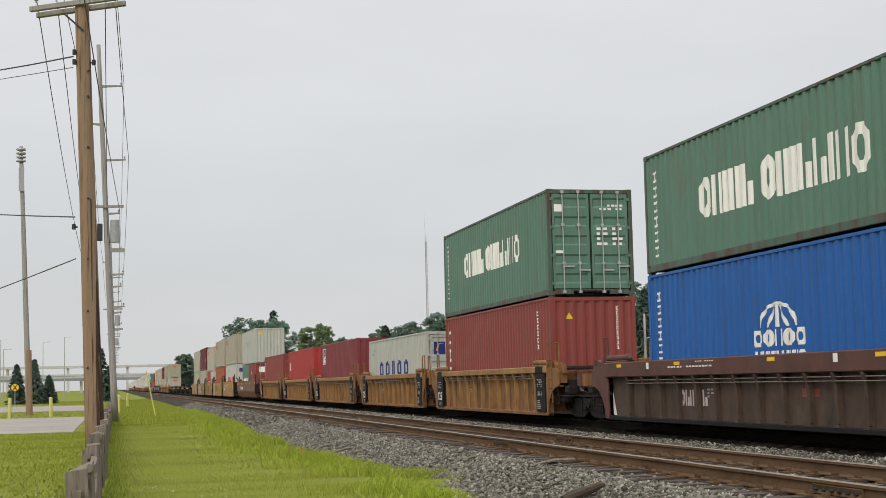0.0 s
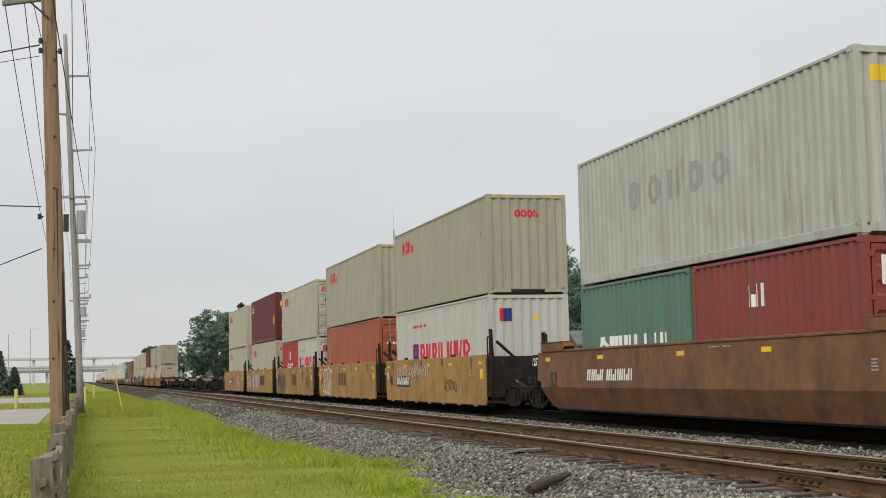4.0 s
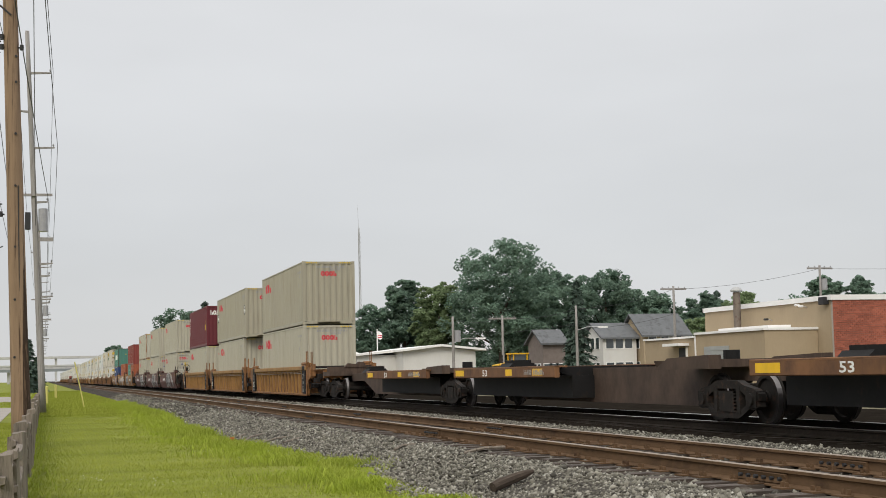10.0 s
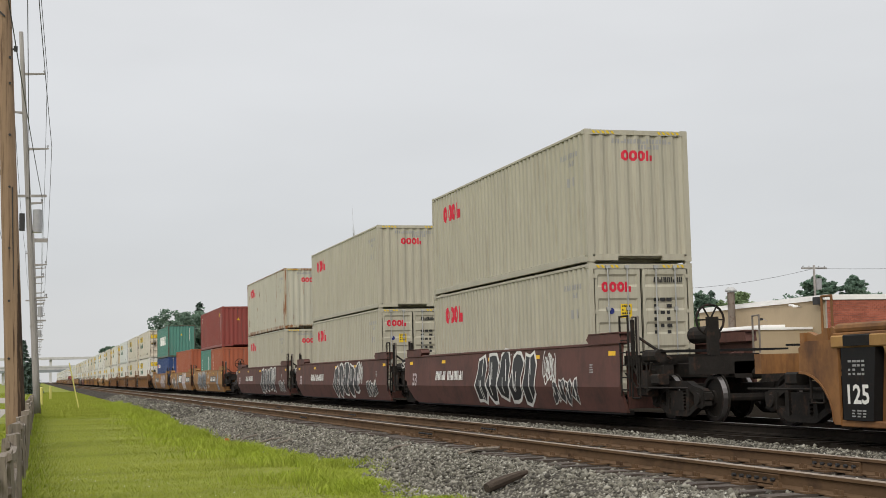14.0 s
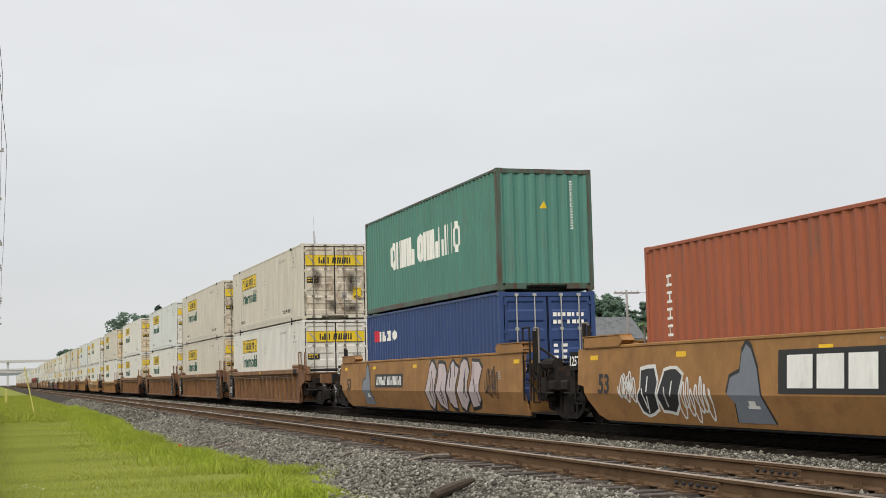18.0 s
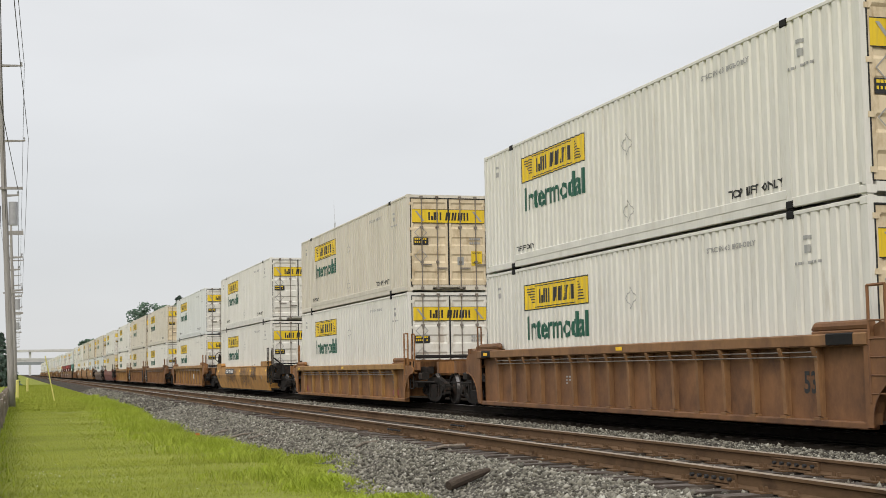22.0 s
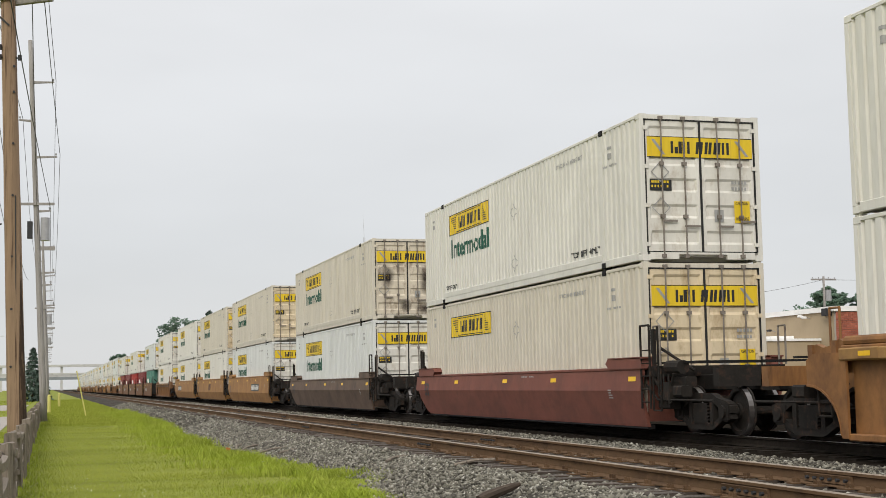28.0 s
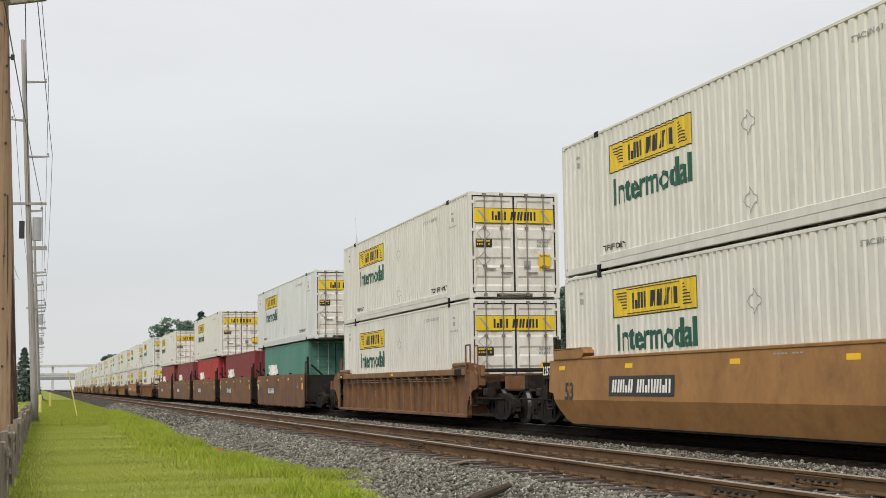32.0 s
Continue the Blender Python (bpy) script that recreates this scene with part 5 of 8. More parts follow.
    if kind == "ribbed" or Lw > 14:
        end_skin = skin
        car_end(ob, -1, h, e_near, end_skin, single_near, kind, brake, top=top)
        car_end(ob, 1, h, e_far, end_skin, single_far, kind, brake, top=top)
    else:
        for s in (-1, 1):
            part("end_platform", Geo().slab(-0.45, 0.45, *sorted((s * (h + 0.5), s * (e_near if s < 0 else e_far))), 0.78, 1.08, 0.02), DIRTY, ob)
            if single_near if s < 0 else single_far:
                e = e_near if s < 0 else e_far
                part("coupler", Geo().tube((0, s * (e - 0.1), 0.86), (0, s * (e + 0.62), 0.86), 0.11, n=10), DIRTY, ob)
    ladder(ob, -X + 0.03, -h - 0.32 - (0.25 if Lw < 14 and kind != "ribbed" else 0), 0.45, 2.02, end_skin if kind == "ribbed" else DIRTY)
    if truck_near:
        truck(ob, -truck_near)
    if truck_far:
        truck(ob, truck_far)
    return ob


def spine_car(label, first, last):
    """A unit of an empty spine car: a deep centre beam, a platform of side sills at the far end, hitch stand, trucks."""
    ob = thing("spine_car", label, "rail car", "cars of the train")
    h = 8.6
    p0, p1 = (-h + 1.5, 1.0) if last else (-1.0, h - 1.5)  # the last unit has its platform at the near end
    beam = Geo().prism([(-h + 0.3, 0.72), (-h + 1.6, 0.72), (-h + 2.6, 0.24), (h - 4.5, 0.24), (h - 2.6, 0.72), (h - 0.3, 0.72), (h - 0.3, 1.02), (-h + 0.3, 1.02)], -0.35, 0.35, "x")
    part("centre_beam", beam, CAR_DARK, ob)
    for sx in (-1, 1):
        a, b = sorted((sx * 1.42, sx * 1.30))
        part("side_sill", Geo().slab(a, b, p0, p1, 0.82, 1.07, 0.015), CAR_BROWN, ob, "rusty brown side sill")
        a, b = sorted((sx * 1.42, sx * 1.1))
        part("deck_edge", Geo().slab(a, b, p0, p1, 1.05, 1.09, 0.01), CAR_BROWN, ob)
        a, b = sorted((sx * 1.25, sx * 1.0))
        part("wheel_guard", Geo().prism([(-h + 0.3, 0.95), (-h + 0.3, 1.2), (-h + 2.0, 1.16), (-h + 2.6, 0.95)], a, b, "x"), CAR_DARK, ob)
    # added black block that fills the shaded space below the platform
    part("underframe", Geo().box(-0.9, 0.9, p0 + 0.25, p1 - 0.25, 0.34, 0.86), BLACK, ob, "black block for the shade below the platform")
    for k in range(6):
        yy = p0 + 0.4 + k * 1.45
        part("cross_bearer", Geo().prism([(-1.35, 1.0), (-0.35, 0.62), (0.35, 0.62), (1.35, 1.0), (1.35, 1.06), (-1.35, 1.06)], yy - 0.07, yy + 0.07, "y"), BLACK, ob)
    part("deck", Geo().box(-0.95, 0.95, p0 + 0.5, p1 - 0.4, 1.045, 1.075), CAR_DARK, ob)
    part("hitch", Geo().prism([(-0.45, 1.05), (0.45, 1.05), (0.3, 1.2), (-0.3, 1.2)], h - 3.4, h - 2.5, "y").box(-0.3, 0.3, h - 3.2, h - 2.7, 1.18, 1.28), BLACK, ob)
    part("hitch", Geo().box(-0.4, 0.4, -h + 1.3, -h + 2.3, 1.0, 1.12).tube((0, -h + 1.8, 1.1), (0, -h + 1.8, 1.3), 0.16, n=10), BLACK, ob)
    part("tread_plate", Geo().prism([(-1.2, 0.98), (1.2, 0.98), (1.25, 1.12), (-1.25, 1.12)], -h + 0.4, -h + 2.6, "y"), CAR_DARK, ob)
    side_marks(ob, -1.424, [("reflector", [rect(u, u + w, 0.87, 1.03)], REFLECT) for u, w in ((-p1 + 0.2, 0.8), (-p0 - 1.5, 0.7), (-p1 + 4.6, 0.5))])
    side_marks(ob, -1.426, [("number_mark", fit_text("53", -p1 + 2.7, -p1 + 3.1, 0.86, 1.03), SIGN_WHITE), ("number_print", blocks(-p1 + 6.0, -p1 + 7.4, 0.89, 1.01, "hhbn nnhbih"), SIGN_GREY)])
    if first:
        truck(ob, -h)
    truck(ob, h)
    end = Geo()
    if first:
        end.box(-1.3, 1.3, -h - 1.1, -h + 0.3, 0.95, 1.12)
        part("coupler", Geo().tube((0, -h - 1.0, 0.86), (0, -h - 2.0, 0.86), 0.11, n=10), DIRTY, ob)
    if last:
        end.box(-1.3, 1.3, h - 0.3, h + 1.1, 0.95, 1.12)
        part("coupler", Geo().tube((0, h + 1.0, 0.86), (0, h + 1.9, 0.86), 0.11, n=10), DIRTY, ob)
        part("end_stand", Geo().box(-1.2, 1.2, h + 0.5, h + 0.75, 1.1, 1.32).prism([(-0.5, 1.3), (0.45, 1.3), (0.3, 1.5), (0.1, 1.52), (0.0, 1.42), (-0.35, 1.46)], h + 0.45, h + 0.7, "y"), CAR_DARK, ob)
    if end.v:
        part("end_platform", end, CAR_DARK, ob)
    return ob


# ======== the train, from the car at the camera to those far down the line ========
def put(ob, y0, z):
    MOVERS.append((ob, y0, z))
    return ob


COPIES = {}


def again(key, make):
    """The first call builds, later ones copy."""
    if key in COPIES:
        return copy_thing(COPIES[key], Matrix.Identity(4))
    COPIES[key] = make()
    return COPIES[key]


NUMBER_AT = {440.25: 2.1, 768.0: 1.9, 612.05: -4.9, 721.0: 9.0, 744.5: 9.0, 143.1: -4.75, 479.0: -4.0, 459.1: 4.6, 173.65: 9.0, 158.4: 9.0, 188.9: 9.0, 787.4: 9.0}  # where a car carries its number, from its middle
SKIN_AT = {697.5: CAR_ORANGE}  # one car of a set in another paint
LOW_SIDED = (588.5, 612.05, 721.0, 744.5)  # wells with lower walls
WELL_Z = 0.93  # underside of the lower boxes


def unit(y0, kind, skin, long_, label, near="joint", far="joint", sign=None, brake=False):
    skin = SKIN_AT.get(y0, skin)
    Lw, half = (16.3, 9.75) if long_ else (12.9, 7.67)
    end = {"joint": half - 0.1, "end": half + 1.25}
    ob = well_car(label, kind, skin, Lw, end[near], end[far], near == "end", far == "end", half + (0.15 if near == "end" else 0.0), half + 0.15 if far == "end" else 0, sign or ("53" if long_ else "40"), brake, NUMBER_AT.get(y0, -5.1 if long_ else -3.2), y0 in LOW_SIDED, "125" if y0 < 480 else "125T")
    return put(ob, y0, RAIL)


def group(centres, kind, skin, long_, label, sign=None, brake=False):
    out = []
    for i, c in enumerate(centres):
        out.append(unit(c, kind, skin, long_, label, "end" if i == 0 else "joint", "end" if i == len(centres) - 1 else "joint", sign, brake))
    return out


def load(y0, ob, level=0.0):
    return put(ob, y0, WELL_Z + level)


# name marks that recur
def ship_name(H, z0=None):
    return ("white_name", blocks(2.85, 9.4, H - 1.72, H - 0.92, "obibh obihhibo"), SIGN_WHITE)


def left_column(H, n=6):
    return ("sign_column", column(0.45, H - 2.3, H - 0.35, n, 0.24), SIGN_WHITE)


def end_number(H, W=2.438):
    return ("number_print", column(W - 0.55, H - 1.45, H - 0.25, 9, 0.07, 4), SIGN_WHITE)


def warn(u, z):
    return ("warning_triangle", [[(u - 0.1, z), (u + 0.1, z), (u, z + 0.18)]], SIGN_YELLOW)


PALE = "pale beige sea container with a red name"

# brown ribbed car with a blue box below a green one
unit(22.75, "ribbed", CAR_MAROON, True, "brown ribbed well car under two stacked containers", "end", "end")
load(22.75, sea_box("bright blue corrugated container in the brown well car", L40, HC, P_BLUE, "wall",
     [("white_name", blocks(5.0, 7.05, HC - 1.72, HC - 1.42, "ooboo") + blocks(5.1, 7.0, HC - 2.05, HC - 1.8, "bnnibbino"), SIGN_WHITE),
      ("white_dome", [[(6.0 + r0 * math.cos(a), HC - 1.38 + r0 * 0.62 * math.sin(a)), (6.0 + r1 * math.cos(a), HC - 1.38 + r1 * 0.62 * math.sin(a)), (6.0 + r1 * math.cos(a + 0.26), HC - 1.38 + r1 * 0.62 * math.sin(a + 0.26)), (6.0 + r0 * math.cos(a + 0.26), HC - 1.38 + r0 * 0.62 * math.sin(a + 0.26))] for r0, r1 in ((0.62, 0.72),) for a in [k * 0.26 for k in range(12)]]
       + [[(6.0 + 0.62 * s - 0.05, HC - 1.38), (6.0 + 0.62 * s + 0.05, HC - 1.38), (6.0 + 0.12 * s + 0.04, HC - 0.98), (6.0 + 0.12 * s - 0.04, HC - 0.98)] for s in (-0.6, 0.0, 0.6)], SIGN_WHITE),
      left_column(HC, 7)], [end_number(HC)]))
load(22.75, sea_box("green corrugated container with a white name, stacked on the blue one", L40, STD, P_GREEN, "wall", [ship_name(STD), left_column(STD)], [end_number(STD)], trim=P_GREENRIM), HC + GAP)

# five orange ribbed wells, loaded in the first two levels
group([42.05, 57.4, 72.85, 88.15, 103.55], "ribbed", CAR_ORANGE, False, "rust-streaked orange ribbed well car")
load(42.05, sea_box("brown-red corrugated container in an orange well car", L40, HC, P_BROWNRED, "wall", [("sign_column", column(0.45, HC - 2.2, HC - 0.35, 3, 0.26), SIGN_WHITE), ("number_print", column(10.9, HC - 1.4, HC - 0.3, 6, 0.15, 5), SIGN_WHITE)], [end_number(HC), warn(0.55, HC - 0.6)]))
load(42.05, sea_box("green corrugated container with white name and door end", L40, HC, P_GREEN, "doors", [ship_name(HC), left_column(HC)],
     [("white_marks", [rect(0.2, 0.42, HC - 0.62, HC - 0.42), rect(0.22, 0.45, HC - 1.75, HC - 1.68)] + rows_of_bars(1.5, 2.2, HC - 0.62, HC - 0.42, 2, 6, 2) + rows_of_bars(1.4, 1.75, HC - 1.6, HC - 1.05, 4, 2, 3) + rows_of_bars(1.85, 2.2, HC - 1.6, HC - 1.05, 4, 2, 4), SIGN_WHITE)], trim=P_GREENRIM), HC + GAP)
load(57.4, sea_box("weathered grey container with navy letters in an orange well car", L40, STD, P_GREYC, "doors", [("navy_name", blocks(2.5, 8.7, STD - 1.66, STD - 0.98, "o o b o o"), SIGN_NAVY), ("small_print", rows_of_bars(0.5, 1.6, STD - 0.75, STD - 0.4, 2, 6, 2), SIGN_GREY)], [("blue_plate", [rect(0.28, 0.72, STD - 0.86, STD - 0.40)], SIGN_NAVY), ("yellow_mark", [[(0.36, STD - 0.74), (0.44, STD - 0.74), (0.50, STD - 0.50), (0.66, STD - 0.47), (0.44, STD - 0.47)]], SIGN_YELLOW)]))
BADGE = [("badge_border", [rect(0.70, 1.80, HC - 1.10, HC - 0.25)], SIGN_WHITE), ("badge", [rect(0.75, 1.75, HC - 1.05, HC - 0.3)], SIGN_NAVY), ("badge_shape", blocks(0.82, 1.68, HC - 1.0, HC - 0.66, "bno"), SIGN_WHITE), ("badge_rays", [rect(1.2, 1.68, HC - 0.42 - 0.07 * k, HC - 0.38 - 0.07 * k) for k in range(3)], SIGN_YELLOW)]
load(72.85, sea_box("dark red corrugated container with a small badge", L40, HC, P_DARKRED, "wall", BADGE, [end_number(HC)]))
load(88.15, sea_box("bright red corrugated container in an orange well car", L40, HC, P_RED, "wall", [("white_mark", blocks(0.55, 1.25, HC - 1.25, HC - 0.75, "hb"), SIGN_WHITE)], [end_number(HC)]))
load(103.55, sea_box("dark red container with door end in an orange well car", L40, HC, P_BROWNRED, "doors", [("sign_column", column(0.4, HC - 1.6, HC - 0.4, 5, 0.13), SIGN_WHITE)], [("white_mark", [rect(0.4, 0.62, HC - 1.2, HC - 1.0), rect(1.5, 2.1, HC - 1.2, HC - 0.75)], SIGN_WHITE)]))

# a brown slab-sided car
unit(123.2, "slab", CAR_BROWN, True, "brown slab-sided well car", "end", "end")
load(123.2 - 3.1, sea_box("short dark red container in the brown well car", L20, STD, P_BROWNRED, "doors", [("white_mark", blocks(2.2, 2.8, STD - 0.9, STD - 0.5, "hb"), SIGN_WHITE)], [("white_mark", [rect(0.3, 0.8, STD - 0.75, STD - 0.3), rect(1.4, 2.1, STD - 0.75, STD - 0.4)], SIGN_WHITE)]))
load(123.2 + 3.1, sea_box("short green container in the brown well car", L20, STD, P_GREEN, "wall", [("white_name", blocks(1.0, 5.2, STD - 1.9, STD - 1.2, "onbb hbh"), SIGN_WHITE)]))
load(123.2, sea_box("grey container with faded letters stacked over two short ones", L40, HC, P_GREYC, "wall", [("navy_name", blocks(3.0, 7.8, HC - 1.5, HC - 0.9, "o o b o o"), SIGN_GREY)], [("yellow_mark", [rect(0.3, 0.6, HC - 0.55, HC - 0.3)], SIGN_YELLOW), end_number(HC)]), STD + GAP)

# five ochre slab-sided wells with graffiti
YM = lambda L, H: [("red_name", blocks(L * 0.29, L * 0.82, H - 1.72, H - 1.22, "onob nino"), SIGN_RED), ("blue_mark", [rect(L * 0.215, L * 0.27, H - 1.76, H - 1.2)], SIGN_NAVY), ("red_mark", [rect(L * 0.225, L * 0.26, H - 1.6, H - 1.3)], SIGN_RED), ("small_red", rows_of_bars(L * 0.215, L * 0.38, H - 0.72, H - 0.55, 1, 13, 1), SIGN_RED)]
g3 = group([143.1, 158.4, 173.65, 188.9, 204.3], "slab", CAR_OCHRE, False, "ochre slab-sided well car with spray paint", None, True)
YMF = [("blue_mark", [rect(0.45, 0.7, HC - 0.78, HC - 0.40)], SIGN_NAVY), ("red_mark", [rect(0.33, 0.45, HC - 0.78, HC - 0.40)], SIGN_RED), warn(1.45, HC - 0.75), end_number(HC)]
load(143.1, sea_box("white container with red letters in an ochre well car", L40, HC, P_OFF, "wall", YM(L40, HC), YMF[:3]))
load(143.1, again("pale_wall_old", lambda: pale_box(PALE + ", weathered end wall", L40, "wall", P_BEIGE)), HC + GAP)
load(158.4, sea_box("orange-brown container with door end in an ochre well car", L40, HC, P_ORANGE, "doors", [("sign_column", column(0.45, HC - 2.4, HC - 0.5, 6, 0.16), SIGN_WHITE)], [("white_mark", rows_of_bars(0.3, 0.9, HC - 1.1, HC - 0.95, 1, 5, 1) + rows_of_bars(1.5, 2.1, HC - 1.1, HC - 0.95, 1, 5, 1), SIGN_WHITE)]))
load(158.4, again("pale_wall_old", None), HC + GAP)
load(173.65 - 3.08, sea_box("short white container with red letters and door end", L20, STD, P_OFF, "doors", [("red_name", blocks(0.8, 5.4, STD - 1.40, STD - 0.92, "bonob nino"), SIGN_RED), ("blue_mark", [rect(0.4, 0.75, STD - 1.45, STD - 0.9)], SIGN_NAVY), ("small_red", rows_of_bars(0.5, 2.4, STD - 0.7, STD - 0.5, 1, 12, 1), SIGN_GREY)], [("blue_mark", [rect(0.45, 0.72, STD - 0.70, STD - 0.38)], SIGN_NAVY), ("red_mark", [rect(0.33, 0.45, STD - 0.70, STD - 0.38)], SIGN_RED), ("number_print", rows_of_bars(1.5, 2.2, STD - 0.5, STD - 0.3, 1, 6, 1), SIGN_BLACK)]))
load(173.65 + 3.08, sea_box("short red container in an ochre well car", L20, STD, P_RED, "wall", [("white_mark", [[(2.7, STD - 1.05), (3.1, STD - 0.95), (3.15, STD - 0.65), (2.95, STD - 0.5), (2.75, STD - 0.62)]] + blocks(2.0, 3.9, STD - 1.45, STD - 1.18, "hohnnho"), SIGN_WHITE)]))
load(173.65, again("pale_doors", lambda: pale_box(PALE + " and door end", L40, "doors", P_BEIGE2)), STD + GAP)
load(188.9, again("pale_doors", None))
load(188.9, sea_box("maroon corrugated container with door end and a yellow badge", L40, HC, P_MAROON, "doors", [("badge", [rect(0.4, 1.15, HC - 0.85, HC - 0.25)], SIGN_BLACK), ("badge_shape", blocks(0.45, 1.1, HC - 0.8, HC - 0.5, "bno"), SIGN_WHITE), ("badge_rays", [rect(0.7, 1.12, HC - 0.34 - 0.06 * k, HC - 0.31 - 0.06 * k) for k in range(3)], SIGN_YELLOW), ("yellow_mark", [rect(11.3, 11.6, HC - 1.9, HC - 1.4)], SIGN_YELLOW)],
     [("badge", [rect(0.3, 0.85, HC - 0.85, HC - 0.55)], SIGN_YELLOW), ("blue_mark", [rect(1.45, 1.75, HC - 0.85, HC - 0.5)], SIGN_NAVY), ("red_mark", [rect(1.75, 1.95, HC - 0.85, HC - 0.5)], SIGN_RED), warn(0.55, HC - 1.35)]), HC + GAP)
load(204.3, again("pale_doors", None))
load(204.3, again("pale_wall", lambda: pale_box(PALE + " and plain end wall", L40, "wall", P_BEIGE2)), HC + GAP)

# five empty spine cars
for i in range(5):
    put(spine_car("empty dark spine car with rusty side sills", i == 0, i == 4), 225.1 + 17.2 * i, RAIL)

# three long orange ribbed wells
group([314.7, 334.3, 353.8], "ribbed", CAR_ORANGE, True, "rust-streaked orange ribbed well car")
for c in (314.7, 334.3, 353.8):
    load(c, again("pale_wall", None))
load(314.7, again("pale_wall_old", None), HC + GAP)
load(334.3, pale_box("extra-long pale beige container overhanging the one below", L45, "wall", P_BEIGE), HC + GAP)
load(353.8, sea_box("maroon corrugated container with white letters on its end", L40, HC, P_MAROON, "wall", [("sign_column", column(0.4, HC - 1.9, HC - 0.4, 4, 0.12), SIGN_WHITE), ("yellow_mark", [rect(10.9, 11.5, HC - 1.75, HC - 1.35), rect(11.1, 11.3, HC - 1.2, HC - 1.05)], SIGN_YELLOW)], [("white_name", blocks(0.28, 0.92, HC - 0.66, HC - 0.34, "hon"), SIGN_WHITE), end_number(HC), ("yellow_mark", [rect(1.7, 2.0, 0.55, 0.78)], SIGN_YELLOW)]), HC + GAP)

# three maroon slab wells, boldly sprayed
g6 = group([378.0, 397.25, 416.55], "slab", CAR_MAROON, True, "maroon slab-sided well car with bold graffiti", None, True)
for c in (378.0, 397.25):
    load(c, again("pale_doors", None))
    load(c, again("pale_wall", None), HC + GAP)
load(416.55, again("pale_wall", None))
load(416.55, pale_box("rust-stained pale beige container with a red name", L40, "wall", P_RUSTY, trim=P_RUSTFRAME), HC + GAP)

# three tan slab wells
g7 = group([440.25, 459.1, 479.0], "slab", CAR_TAN, True, "tan slab-sided well car covered in graffiti", None, True)
load(440.25 - 3.08, sea_box("short orange-brown container in a tan well car", L20, STD, P_ORANGE, "wall", [("sign_column", column(0.9, STD - 2.1, STD - 0.35, 4, 0.2), SIGN_WHITE)], [end_number(STD)]))
load(440.25 + 3.08, sea_box("short teal container in a tan well car", L20, STD, P_TEAL, "wall", [("sign_column", column(0.7, STD - 2.2, STD - 0.6, 5, 0.25), SIGN_WHITE), ("white_stripe", [rect(4.6, 4.85, 0.4, STD - 0.5)], SIGN_WHITE)]))
load(440.25, sea_box("brown-red container stacked over two short ones", L40, STD, P_BROWNRED, "wall", [("white_mark", rows_of_bars(0.8, 1.1, STD - 0.7, STD - 0.35, 3, 1, 1), SIGN_WHITE), ("number_print", column(11.2, STD - 1.6, STD - 0.3, 6, 0.1, 5), SIGN_WHITE), ("yellow_mark", [rect(10.6, 10.8, STD - 0.6, STD - 0.4)], SIGN_YELLOW)], [warn(1.05, STD - 0.9), end_number(STD)]), STD + GAP)
load(459.1, sea_box("orange-brown corrugated container, nothing stacked on it", L40, HC, P_ORANGE, "wall", [("sign_column", column(0.75, HC - 2.25, HC - 0.5, 6, 0.24), SIGN_WHITE)], [warn(1.25, HC - 0.95), end_number(HC)]))
load(479.0, sea_box("navy blue container with a red and white mark and door end", L40, STD, P_NAVY, "doors", [("white_name", blocks(1.45, 3.3, STD - 0.86, STD - 0.56, "bhobo"), SIGN_WHITE), ("red_mark", [rect(0.75, 1.05, STD - 0.86, STD - 0.52), rect(1.1, 1.38, STD - 0.86, STD - 0.52)], SIGN_RED)], [("number_print", rows_of_bars(1.35, 2.2, STD - 0.85, STD - 0.5, 2, 7, 1) + rows_of_bars(1.35, 1.75, STD - 1.8, STD - 1.1, 5, 2, 2), SIGN_WHITE)]))
load(479.0, sea_box("green corrugated container with white name and warning triangle", L40, HC, P_TEAL, "wall", [ship_name(HC)], [warn(1.2, HC - 0.95), end_number(HC)], trim=P_GREENRIM), STD + GAP)

# the long run of white boxes with yellow panels
WHITES = {"w": ("white 53-foot container with yellow name panel", P_WHITE, P_DOOR), "c": ("cream weathered 53-foot container with yellow name panel", P_CREAM, P_DOORCREAM), "g": ("pale grey 53-foot container with yellow name panel", P_GREY, P_DOOR),
          "s": ("white 53-foot container with rust-stained doors", P_CREAM, P_STAINED), "d": ("white 53-foot container with yellowed doors and name panel", P_WHITE, P_DOORCREAM), "n": ("cream 53-foot container with a yellow panel and no word below it", P_CREAM, P_DOORCREAM, False)}


def white(y0, tone, level=0.0):
    return load(y0, again("jb_" + tone, lambda: jb_box(*WHITES[tone])), level)


RUN = [  # centres, kind, paint, tones of lower and upper boxes
    ((502.6, 522.2, 541.9), "ribbed", CAR_BROWN, "brown ribbed well car", ("ws", "cs", "wg")),
    ((565.1,), "ribbed", CAR_BROWN, "dark brown ribbed well car", ("dd",)),
    ((588.5,), "ribbed", CAR_ORANGE, "orange-brown low ribbed well car", ("wc",)),
    ((612.05,), "slab", CAR_AMBER, "ochre slab-sided well car with spray-can scribbles", ("ww",)),
    ((635.45,), "ribbed", CAR_ORANGE, "orange ribbed well car with faded name", ("wg",)),
    ((658.8, 678.0, 697.5), "ribbed", CAR_BROWN, "brown ribbed well car", ("wc", "cs", "ww")),
    ((721.0,), "slab", CAR_OXIDE, "oxide-red low-sided well car", ("nw",)),
    ((744.5,), "slab", CAR_COCOA, "dark brown slab-sided well car with yellow tape", ("gs",)),
    ((768.0, 787.4, 806.9), "slab", CAR_TAN, "tan slab-sided well car", ("gc", "wc", "ww")),
    ((830.15,), "ribbed", CAR_BROWN, "brown ribbed well car", ("ww",)),
]
RUN_CARS = {}
